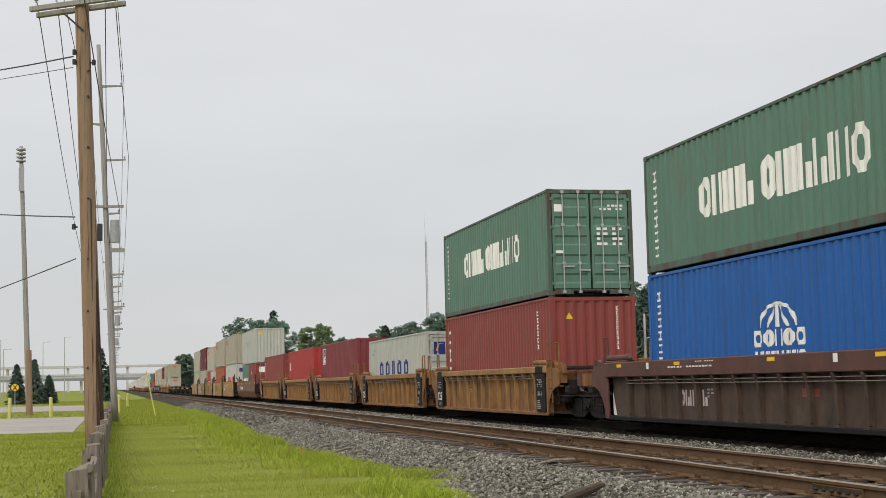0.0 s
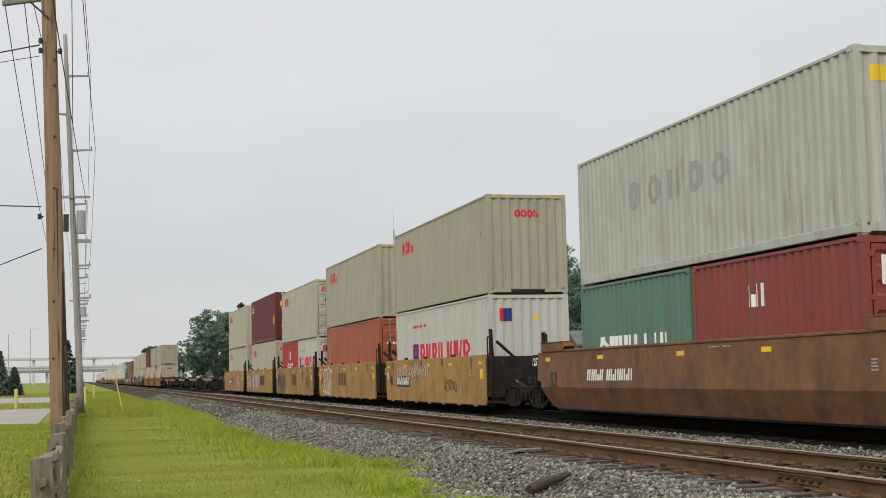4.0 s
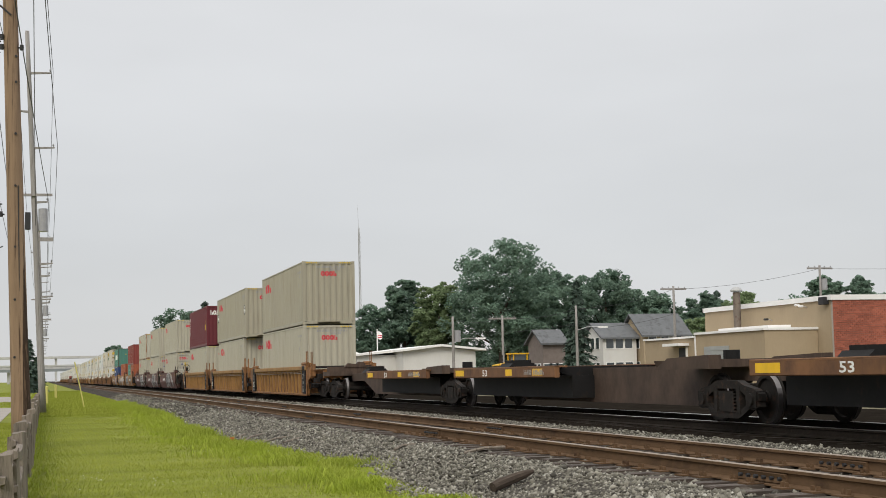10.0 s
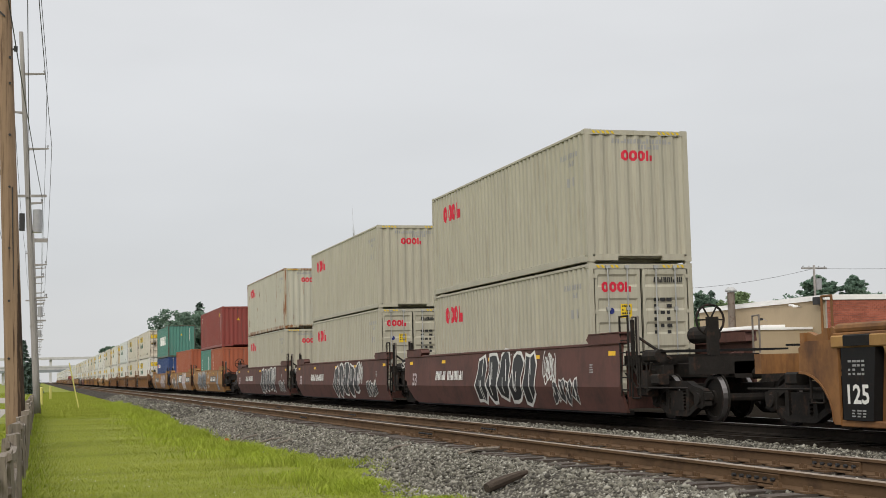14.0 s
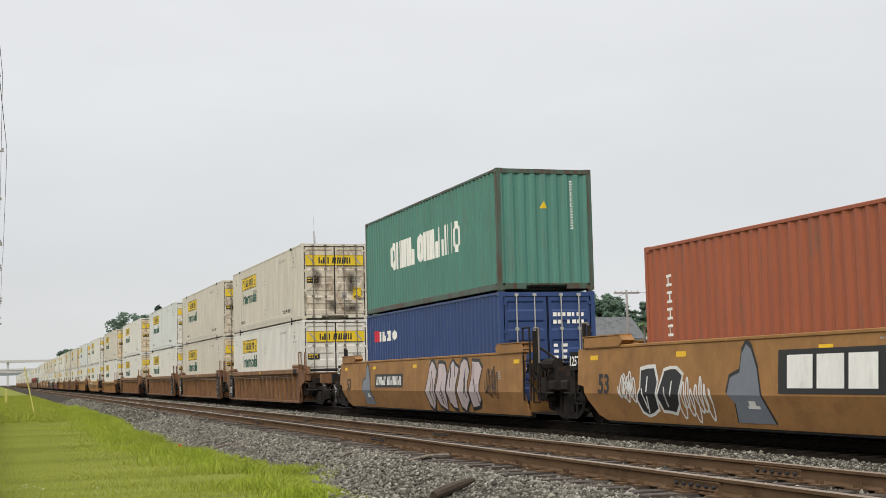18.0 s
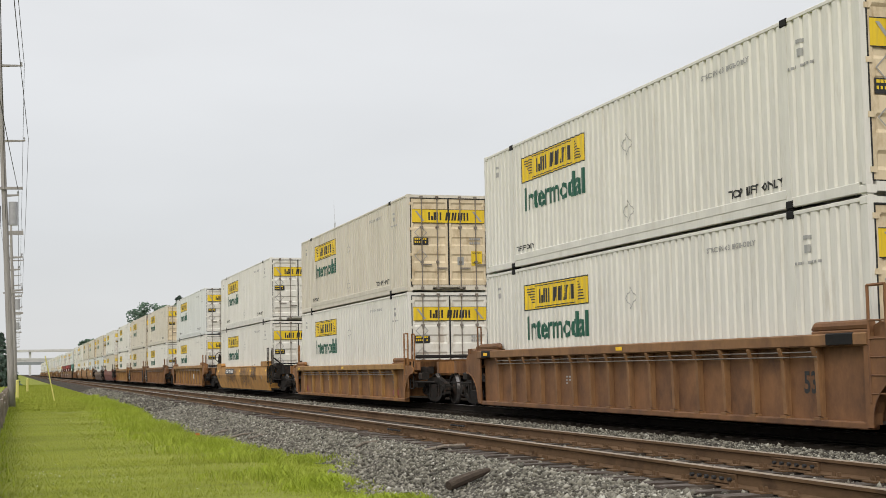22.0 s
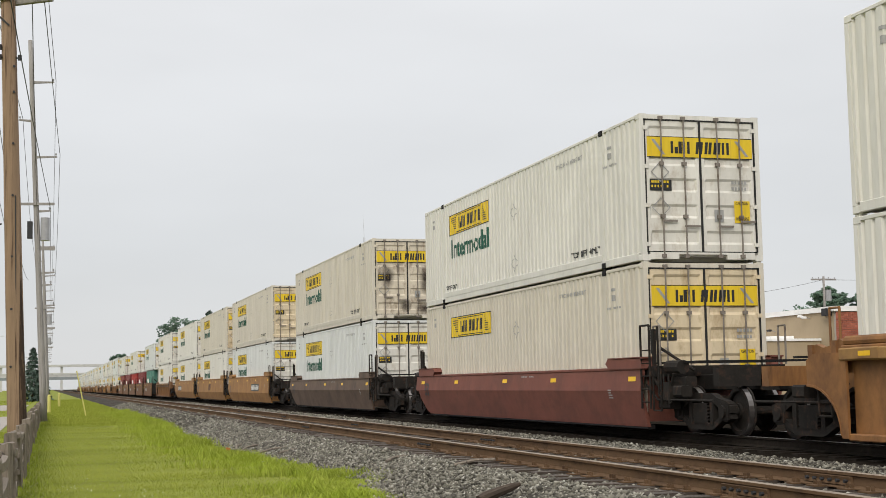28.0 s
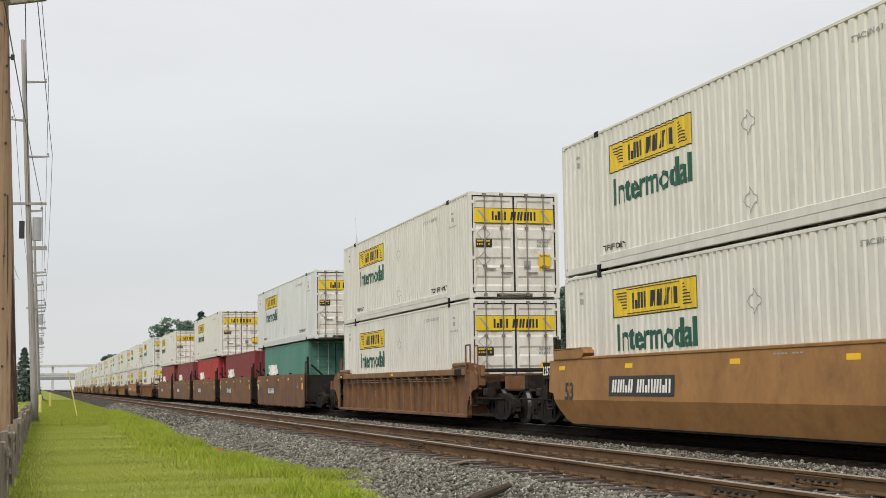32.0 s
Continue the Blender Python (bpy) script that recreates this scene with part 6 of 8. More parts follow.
for centres, kind, skin, label, tones in RUN:
    for c, u in zip(centres, group(centres, kind, skin, True, label, None, centres[0] in (635.45, 658.8))):
        RUN_CARS[c] = u
    for c, (lo_, up_) in zip(centres, tones):
        white(c, lo_)
        white(c, up_, HC + GAP)

# five short wells with sea boxes, every other one carrying a white box
O_C = [852.2, 868.1, 884.1, 900.1, 916.1]
for u in group(O_C, "slab", CAR_BROWN, False, "brown slab-sided well car with spray paint"):
    gathered(u, "car_body")
for c, (skin, txt) in zip(O_C, ((P_TEAL, "green"), (P_DARKRED, "dark red"), (P_RED, "red"), (P_DARKRED, "dark red"), (P_BROWNRED, "brown-red"))):
    load(c, sea_box(txt + " container in a brown well car", L40, STD, skin, "doors" if skin is P_TEAL else "wall", [("white_mark", blocks(1.0, 4.0, STD - 1.4, STD - 0.9, "obnoh"), SIGN_WHITE)]))
for c, tone in ((852.2, "g"), (884.1, "w"), (916.1, "w")):
    white(c, tone, STD + GAP)

# far cars
tail = [940.0 + 23.4 * i for i in range(15)]
for i, c in enumerate(tail):
    kind, skin, label = (("ribbed", CAR_BROWN, "brown ribbed well car"), ("slab", CAR_TAN, "tan slab-sided well car"), ("ribbed", CAR_ORANGE, "orange ribbed well car"))[i % 3]
    key = "tail%d" % (i % 3)
    u = again(key, lambda: gathered(well_car(label, kind, skin, 16.3, 11.0, 11.0, True, True, 9.9, 9.9), "car_body"))
    put(u, c, RAIL)
    for tone, level in (("wcg"[i % 3], 0.0), ("wgw"[(i + 1) % 3], HC + GAP)):
        load(c, again("far_" + tone, lambda: gathered(jb_box(*WHITES[tone]), "box_body")), level)

# ---- spray paint on the slab cars, and faded names ----
def faded_name(ob, u0, u1, v0, v1, m, x=-1.532):
    w = (u1 - u0) / 3
    for k in range(3):
        side_marks(ob, x, [("faded_name", [rect(u0 + k * w + 0.05, u0 + (k + 1) * w - 0.05, v0, v1)], m)])


def bullet(ob, u, v, k):
    """A tall rounded sprayed shape, grey with a dark outline."""
    line = [(-0.50, 0.0), (0.62, 0.0), (0.40, 0.45), (0.30, 0.85), (0.12, 1.16), (-0.02, 1.24), (-0.16, 1.10), (-0.22, 0.80), (-0.52, 0.72), (-0.62, 0.46), (-0.42, 0.30)]
    for grow, lift, m in ((1.0, 0.0, GRAFF_BLACK), (0.93, 0.002, GRAFF_BLUE)):
        side_marks(ob, -1.527 - lift, [("spray_paint", [[(u + a * k * grow, v + 0.04 + (b + 0.02) * k * grow) for a, b in line]], m)])
    side_marks(ob, -1.531, [("spray_squiggle", [rect(u - 0.05, u + 0.3, v + 0.28, v + 0.33), rect(u + 0.0, u + 0.2, v + 0.33, v + 0.40)], GRAFF_WHITE)])


graffiti(g3[1], -1.526, -5.5, -3.1, 0.25, 1.35, 4, 3, CAR_OCHRE, GRAFF_WHITE)
faded_name(g3[1], -1.4, 0.4, 0.6, 1.15, CAR_BROWN)
faded_name(g3[2], -0.4, 1.3, 0.55, 1.15, CAR_BROWN)
graffiti(g3[2], -1.526, -6.2, -2.9, 0.2, 1.4, 7, 8, GRAFF_DUST, CAR_BROWN, 0.25)
side_marks(g3[2], -1.534, [("spray_squiggle", tag_line(-6.2, -2.9, 0.25, 1.3, 9, 0.03, 34), GRAFF_BLACK)])
side_marks(g3[2], -1.53, [("spray_squiggle", tag_line(2.9, 3.9, 0.85, 1.35, 5, 0.03, 8), SIGN_BLACK), ("spray_squiggle", tag_line(4.3, 5.5, 0.35, 1.1, 6, 0.035, 8), SIGN_BLACK)])
graffiti(g3[3], -1.526, -6.1, -4.0, 0.25, 1.3, 4, 12, GRAFF_PINK, CAR_BROWN, 0.2)
graffiti(g3[3], -1.526, -3.2, 0.2, 0.2, 1.4, 6, 14, GRAFF_PINK, GRAFF_DUST, 0.3)
faded_name(g3[3], 0.8, 3.0, 0.55, 1.15, SIGN_BLACK)
side_marks(g3[0], -1.53, [("spray_squiggle", tag_line(-4.8, 0.0, 0.9, 1.35, 21, 0.03, 40), GRAFF_WHITE), ("spray_squiggle", tag_line(2.0, 3.4, 0.5, 0.85, 22, 0.03, 12), SIGN_BLACK)])
side_marks(g3[4], -1.53, [("spray_squiggle", tag_line(2.5, 4.2, 0.4, 1.2, 23, 0.04), GRAFF_WHITE), ("spray_squiggle", tag_line(-1.0, 0.6, 0.7, 1.2, 24, 0.04), SIGN_BLACK)])
for k, ob in enumerate(g6):
    graffiti(ob, -1.526, -1.2 + 0.8 * k, 3.4 + 0.8 * k, 0.22, 1.42, 5, 30 + k, GRAFF_BLACK, GRAFF_WHITE)
    graffiti(ob, -1.526, 4.4 + 0.8 * k, 6.0 + 0.8 * k, 0.25, 0.75, 4, 40 + k, GRAFF_BLACK, GRAFF_WHITE, 0.3)
    side_marks(ob, -1.53, [("spray_squiggle", tag_line(3.9, 4.6, 0.7, 1.4, 50 + k, 0.04), GRAFF_WHITE)])
graffiti(g7[0], -1.526, -5.7, -0.4, 0.2, 1.42, 7, 61, GRAFF_BLUE, GRAFF_WHITE, 0.28)
side_marks(g7[0], -1.534, [("spray_squiggle", tag_line(-5.6, -0.5, 0.35, 1.3, 66, 0.05, 26), GRAFF_BLACK)])
side_marks(g7[0], -1.53, [("spray_squiggle", tag_line(0.2, 1.0, 0.3, 0.7, 62, 0.03, 8), GRAFF_WHITE), ("spray_squiggle", tag_line(0.3, 1.1, 0.95, 1.3, 63, 0.03, 8), GRAFF_WHITE)])
bullet(g7[0], 5.9, 0.16, 1.05)
graffiti(g7[1], -1.526, -6.0, -4.3, 0.2, 1.1, 2, 71, GRAFF_BLACK, GRAFF_WHITE)
side_marks(g7[1], -1.53, [("spray_squiggle", tag_line(-4.4, -3.3, 0.2, 0.9, 72, 0.04), GRAFF_WHITE), ("spray_squiggle", tag_line(-6.7, -6.1, 0.5, 1.0, 73, 0.04), GRAFF_WHITE)])
bullet(g7[1], -2.15, 0.14, 1.05)
bullet(g7[2], -5.1, 0.14, 1.05)
side_marks(g7[1], -1.527, [("dark_panel", [rect(-1.25, 1.45, 0.66, 1.3)], SIGN_BLACK)])
faded_name(g7[1], -1.05, 1.25, 0.74, 1.22, SIGN_WHITE, -1.535)
graffiti(g7[1], -1.526, 1.7, 4.3, 0.15, 1.45, 3, 75, GRAFF_PINK, GRAFF_WHITE)
graffiti(g7[2], -1.526, 1.1, 5.5, 0.16, 1.42, 5, 81, GRAFF_PINK, GRAFF_BLACK)
side_marks(g7[2], -1.53, [("spray_squiggle", tag_line(5.8, 6.6, 0.5, 1.2, 82, 0.03), GRAFF_BLACK)])
side_marks(RUN_CARS[612.05], -1.53, [("spray_squiggle", tag_line(-4.6, -1.2, 0.4, 1.2, 91, 0.03, 34), GRAFF_BLACK), ("spray_squiggle", tag_line(0.2, 3.0, 0.3, 1.25, 92, 0.035, 24), GRAFF_BLACK), ("spray_squiggle", tag_line(3.6, 5.0, 0.6, 1.3, 93, 0.04), GRAFF_BLACK)])
faded_name(RUN_CARS[635.45], 1.9, 3.3, 0.55, 0.85, GRAFF_WHITE, -1.353)
side_marks(RUN_CARS[787.4], -1.528, [("ochre_patch", [[(-1.0, 0.66), (1.1, 0.70), (1.0, 1.30), (-0.9, 1.28)]], CAR_OCHRE)])
faded_name(RUN_CARS[787.4], -0.6, 0.8, 0.74, 1.2, CAR_MAROON)


# ======== ground, ballast and tracks ========
def edge_x(y):
    """Where the lawn gives way to ballast."""
    line = [(-1e4, 4.6), (16, 4.6), (19.4, 4.46), (21.3, 5.3), (22.6, 5.0), (24, 4.78), (26, 4.72), (30, 4.45), (34, 4.15), (44, 4.2), (58, 4.75), (1e5, 4.9)]
    for (a, ea), (b, eb) in zip(line, line[1:]):
        if y <= b:
            return ea + (eb - ea) * (y - a) / (b - a) + 0.10 * noise.noise((5.0, y * 0.8, 1.0))


def ground_z(x):
    pts = [(-1e5, 0), (4.3, 0.0), (5.0, 0.07), (5.9, 0.33), (6.2, 0.36), (14.6, 0.36), (16.4, 0.12), (1e5, 0.12)]
    for (a, za), (b, zb) in zip(pts, pts[1:]):
        if x <= b:
            return za + (zb - za) * (x - a) / (b - a)
    return 0.0


xs = [-3000, -800, -200, -80, -30, -12, -5, -1, 1, 2.5] + [3.4 + 0.1 * i for i in range(24)] + [5.9, 6.2, 6.9, 7.6, 8.3, 9.0, 10, 10.7, 11.2, 12.6, 14.6, 15.5, 16.4, 20, 25, 30, 60, 150, 500, 3000]
ys = [-800, -150, -40, -10, 5, 11] + [12 + 0.35 * i for i in range(110)] + [51 + 2.0 * i for i in range(40)] + [140, 170, 230, 330, 500, 800, 1300, 2200, 4000]
g = Geo()
gv = []
for y in ys:
    for x in xs:
        z = ground_z(x)
        if 1.0 < x < 14 and 11 < y < 130:
            z += 0.03 * noise.noise((x * 0.8, y * 0.5, 0)) + (0.025 * noise.noise((x * 3.1, y * 3.1, 4)) if x > 4.6 else 0)
        gv.append((x, y, z))
nx = len(xs)
gf, gm = [], []
for j in range(len(ys) - 1):
    for i in range(nx - 1):
        gf.append((j * nx + i, j * nx + i + 1, (j + 1) * nx + i + 1, (j + 1) * nx + i))
        cx, cy = (xs[i] + xs[i + 1]) / 2, (ys[j] + ys[j + 1]) / 2
        # the strip from 10.7 to 25 takes the shade-coloured ground
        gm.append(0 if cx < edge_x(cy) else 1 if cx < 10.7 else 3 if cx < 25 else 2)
me = bpy.data.meshes.new("ground")
me.from_pydata(gv, [], gf)
for m in (M_GRASS, M_GRAVEL, M_FIELD, M_BEDSHADE):
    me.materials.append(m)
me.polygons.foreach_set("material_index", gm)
me.polygons.foreach_set("use_smooth", [True] * len(gf))
tagged(new("ground", me), "mown green lawn beside grey railway ballast", "ground", kind="structure")

NEAR_X = 7.47  # middle of the empty track


def rail_profile(g, x, z, y0, y1):
    pts = [(-0.07, -0.17), (0.07, -0.17), (0.07, -0.158), (0.012, -0.135), (0.009, -0.045), (0.036, -0.035), (0.036, -0.006), (0.028, 0.0), (-0.028, 0.0), (-0.036, -0.006), (-0.036, -0.035), (-0.009, -0.045), (-0.012, -0.135), (-0.07, -0.158)]
    return g.prism([(x + a, z + b) for a, b in pts], y0, y1, "y")


def track(name, label, cx, z, head, joints, body=M_RAIL):
    ob = thing(name, label, "railway track", kind="structure")
    for s in (-1, 1):
        x = cx + s * 0.754
        cuts = [-60.0] + [c + (0.0 if s < 0 else 1.0) for c in joints] + [1600.0]
        for a, b in zip(cuts, cuts[1:]):
            me_ob = part("rail", rail_profile(Geo(), x, z, a + 0.004, b - 0.004), body, ob)
            me_ob.data.materials.append(head)
            for p in me_ob.data.polygons:
                if p.center.z > z - 0.004 and abs(p.normal.z) > 0.5:
                    p.material_index = 1
        for c in cuts[1:-1]:
            for side in (-1, 1):
                bar = Geo().prism([(x + side * 0.012, z - 0.142), (x + side * 0.05, z - 0.135), (x + side * 0.035, z - 0.095), (x + side * 0.05, z - 0.052), (x + side * 0.012, z - 0.042)], c - 0.46, c + 0.46, "y")
                fb = part("joint_bar", bar, M_RAIL, ob, "bolted rail joint bar")
                for k in range(6):
                    yy = c - 0.38 + 0.152 * k
                    part("bolt", Geo().tube((x + side * 0.03, yy, z - 0.095), (x + side * 0.075, yy, z - 0.095), 0.02, n=6), M_DARK, fb)
    return ob


near_track = track("track_near", "rusty empty track on weathered sleepers", NEAR_X, 0.578, M_RAILTOP, [12.17, 24.07, 35.97, 47.9, 59.8, 71.7])
# rail sides here get the colour that holds the train's shade
track("track_far", "track that carries the train", TRACK_X, RAIL, M_RAILBRIGHT, [], M_TRACKSHADE)
rnd = random.Random(4)
tie_me = [shared("sleeper", Geo().slab(-1.3, 1.3, -0.115, 0.115, -0.17, 0.0, 0.012).box(-1.31, -1.2, -0.09, 0.1, -0.165, -0.012), M_TIE) for _ in range(3)]
plate_me = shared("tie_plate", Geo().box(-0.19, 0.19, -0.10, 0.10, 0.0, 0.016).box(-0.12, -0.09, -0.06, -0.03, 0.016, 0.06).box(0.09, 0.12, 0.03, 0.06, 0.016, 0.06).box(-0.12, -0.09, 0.03, 0.06, 0.016, 0.06), M_RAIL)
for i in range(190):
    y = 9.0 + 0.53 * i + rnd.uniform(-0.04, 0.04)
    t_ = part("sleeper", tie_me[i % 3], None, near_track, at=pose(NEAR_X + rnd.uniform(-0.06, 0.05), y, 0.405 + rnd.uniform(-0.012, 0.008), 0, rnd.uniform(-0.3, 0.3), rnd.uniform(-1.2, 1.2)))
    if i < 34:
        for s in (-1, 1):
            part("tie_plate", plate_me, None, t_, at=pose(s * 0.754, 0, 0.002))
rest = Geo()
for i in range(400):
    y = 110 + 0.53 * i
    rest.box(NEAR_X - 1.3, NEAR_X + 1.3, y, y + 0.22, 0.25, 0.40)
tagged(part("far_sleepers", rest, M_TIE, None), "rows of dark weathered sleepers in the ballast", "sleepers", kind="stuff")
rest = Geo()
for i in range(420):
    y = 8 + 0.53 * i
    rest.box(TRACK_X - 1.3, TRACK_X + 1.3, y, y + 0.22, 0.22, 0.385)
tagged(part("far_sleepers", rest, M_TRACKSHADE, None), "rows of sleepers coloured black for the shade under the train", "sleepers", kind="stuff")


def scatter_stones(name, label, n, spots, material, size=(0.013, 0.030), seed=1):
    """Many small angular stones in one mesh."""
    rs = np.random.RandomState(seed)
    base = np.array([(1, 0, 0), (-1, 0, 0), (0, 1, 0), (0, -1, 0), (0, 0, 1), (0, 0, -1)], float)
    tri = np.array([(0, 2, 4), (2, 1, 4), (1, 3, 4), (3, 0, 4), (2, 0, 5), (1, 2, 5), (3, 1, 5), (0, 3, 5)])
    x, y = spots(rs, n)
    zz = np.array([ground_z(a) for a in x])
    s = rs.uniform(size[0], size[1], n) * (1 + 0.8 * (rs.rand(n) > 0.93))
    v = base[None] * rs.uniform(0.55, 1.25, (n, 6, 1)) + rs.uniform(-0.35, 0.35, (n, 6, 3))
    a = rs.uniform(0, 6.28, n)
    c, si = np.cos(a), np.sin(a)
    v = np.stack([v[..., 0] * c[:, None] - v[..., 1] * si[:, None], v[..., 0] * si[:, None] + v[..., 1] * c[:, None], v[..., 2] * 0.75], -1) * s[:, None, None]
    v += np.stack([x, y, zz + s * rs.uniform(0.1, 0.7, n)], -1)[:, None]
    f = tri[None] + (np.arange(n) * 6)[:, None, None]
    me = quick_mesh(name, v, [f.reshape(-1, 3)], material)
    return tagged(new(name, me), label, "stones", kind="stuff")


def island_stone():
    """Stone whose tone changes from piece to piece."""
    m = surface("broken_stone", (0.2, 0.19, 0.18), 0.92, 0, 0.2, 6, 40, 0.2)
    nt = m.node_tree
    b = nt.nodes["Principled BSDF"]
    geo = nt.nodes.new("ShaderNodeNewGeometry")
    ramp = nt.nodes.new("ShaderNodeValToRGB")
    e = ramp.color_ramp.elements
    e[0].color, e[1].color = (0.040, 0.036, 0.029, 1), (0.42, 0.41, 0.36, 1)
    for p, c in ((0.35, (0.122, 0.113, 0.090, 1)), (0.78, (0.202, 0.191, 0.156, 1)), (0.95, (0.30, 0.283, 0.236, 1))):
        e.new(p).color = c
    nt.links.new(geo.outputs["Random Per Island"], ramp.inputs[0])
    nt.links.new(ramp.outputs[0], b.inputs["Base Color"])
    return m


M_PIECE = island_stone()


def near_bank(rs, n):
    y = 11.5 + 40 * rs.rand(n) ** 1.5
    e = np.array([edge_x(v) for v in y])
    return e - 0.25 + (6.5 - e) * rs.rand(n) ** 0.8, y


def cribs(rs, n):
    y = 11 + 45 * rs.rand(n) ** 1.5
    return 6.3 + 4.45 * rs.rand(n), y


def far_bank(rs, n):
    y = 45 + 70 * rs.rand(n)
    return 4.9 + 5.8 * rs.rand(n), y


scatter_stones("ballast", "loose grey crushed-stone ballast", 52000, near_bank, M_PIECE)
scatter_stones("ballast", "grey ballast between and beside the rails", 44000, cribs, M_PIECE, (0.013, 0.028), 2)
scatter_stones("ballast", "grey ballast further along the line", 20000, far_bank, M_PIECE, (0.025, 0.045), 3)


def blades(name, label, n, spots, height, width, material, seed, lean=0.5, clumps=False):
    rs = np.random.RandomState(seed)
    x, y = spots(rs, n)
    z = np.array([ground_z(a) for a in x]) - 0.01
    a = rs.uniform(0, 6.28, n)
    h = rs.uniform(height[0], height[1], n)
    if clumps:
        h = h * np.array([max(0.3, 0.85 + 1.1 * noise.noise((a_ * 0.9, b_ * 0.55, 2.0)) + 0.012 * min(45, max(0, b_ - 26)) - 0.05 * max(0, 24 - b_)) for a_, b_ in zip(x, y)])
    w = rs.uniform(width[0], width[1], n)
    dx, dy = np.cos(a), np.sin(a)
    lx, ly = rs.uniform(-lean, lean, n) * h, rs.uniform(-lean, lean, n) * h
    base = np.stack([x, y, z], -1)
    side = np.stack([dx * w, dy * w, 0 * w], -1)
    mid = base + np.stack([lx * 0.35, ly * 0.35, h * 0.6], -1)
    tip = base + np.stack([lx, ly, h], -1)
    v = np.stack([base - side, base + side, mid + side * 0.7, mid - side * 0.7, tip], 1)
    idx = (np.arange(n) * 5)[:, None]
    me = quick_mesh(name, v, [idx + np.array([0, 1, 2, 3]), idx + np.array([3, 2, 4])], material)
    return tagged(new(name, me), label, "grass", kind="stuff")


def lawn(rs, n):
    y = 15 + 60 * rs.rand(n) ** 1.7
    return np.where((rs.rand(n) < 0.85) | (y > 54), -0.2 + 5.0 * rs.rand(n), -6 + 6 * rs.rand(n)), y


def border(rs, n):
    y = 15 + 75 * rs.rand(n) ** 1.5
    e = np.array([edge_x(v) for v in y])
    spread = np.array([0.55 + 0.7 * noise.noise((0.0, v * 0.45, 8.0)) for v in y])
    return e + 0.10 * rs.rand(n) + 0.09 * rs.randn(n) - np.abs(rs.randn(n)) * np.maximum(0.15, spread), y


def under_fence(rs, n):
    y = 12 + 60 * rs.rand(n) ** 1.3
    return -0.25 + 0.22 * rs.randn(n), y


def far_lawn(rs, n):
    y = 62 + 150 * rs.rand(n) ** 1.4
    return np.where((rs.rand(n) < 0.8) | (y < 87) | ((y > 111) & (y < 151)), -1.2 + 6.1 * rs.rand(n), -9 + 7.3 * rs.rand(n)), y


def left_lawn(rs, n):
    return -5 + 4.6 * rs.rand(n), 16 + 39 * rs.rand(n)


blades("lawn_grass", "short mown green lawn", 190000, lawn, (0.018, 0.045), (0.003, 0.007), M_BLADE, 5, 0.8)
blades("lawn_grass", "short mown lawn further along the line", 50000, far_lawn, (0.05, 0.10), (0.02, 0.04), M_BLADE, 15, 0.8)
blades("lawn_grass", "short green grass behind the fence", 36000, left_lawn, (0.03, 0.07), (0.009, 0.016), M_BLADE, 16, 0.8)


def clover(rs, n):
    k = rs.randint(0, 6, n)
    cx = np.array([-0.9, -1.5, 0.75, 1.5, 2.1, 0.5])[k]
    cy = np.array([21.5, 19.6, 22.0, 21.6, 16.8, 17.0])[k]
    return cx + 0.25 * rs.randn(n), cy + 0.9 * rs.randn(n)


blades("weeds", "taller bright green grass along the ballast edge", 60000, border, (0.05, 0.19), (0.004, 0.010), M_WEED, 6, 0.8, True)
blades("weeds", "long grass under the fence", 3500, under_fence, (0.04, 0.14), (0.006, 0.011), M_WEED, 7)

scatter_stones("clover_heads", "small white clover heads in the lawn", 130, clover, surface("clover_petals", (0.62, 0.62, 0.50), 0.8), (0.006, 0.012), 21).location.z = 0.05

# driftwood-like scraps on the ballast
log = Geo()
ring = [(0.0, 0.07), (0.15, 0.085), (0.4, 0.075), (0.62, 0.06), (0.75, 0.03)]
for (a, ra), (b, rb) in zip(ring, ring[1:]):
    log.tube((a, 0.03 * math.sin(a * 5), 0.02 * a), (b, 0.03 * math.sin(b * 5), 0.02 * b), ra, rb, 9)
solid("broken_log", log, surface("damp_dark_wood", (0.050, 0.036, 0.026), 0.9, 0, 0.35, 3, 20, 0.5, (0.09, 0.07, 0.055), 0.38, (1, 6, 6)), "dark broken piece of timber on the ballast", "log", m=pose(5.06, 15.6, 0.20, 0, -14, 16) @ Matrix.Scale(0.8, 4))
for k, (x, y, l, a) in enumerate(((4.45, 32.2, 1.2, 62), (4.7, 31.0, 0.9, 30), (4.5, 33.2, 0.9, 75), (5.0, 30.0, 0.7, 15), (5.6, 22.5, 0.5, 30), (5.9, 19.5, 0.6, -20))):
    st = Geo().line([(0, 0, 0.02), (l * 0.5, 0.06, 0.06), (l, 0.0, 0.05)], 0.025)
    solid("stick", st, M_WOOD, "bleached stick lying on the ballast", "stick", "sticks on the ballast", m=pose(x, y, ground_z(x) + 0.03, 0, -4, a))
solid("marker_flag", Geo().box(-0.05, 0.05, -0.005, 0.005, 0.08, 0.14).tube((0, 0, 0), (0, 0, 0.14), 0.004), paint("orange_flag_vinyl", (0.45, 0.12, 0.04)), "small orange survey flag in the grass edge", "flag", m=pose(4.2, 32.5, 0.02, 0, 8, 0))


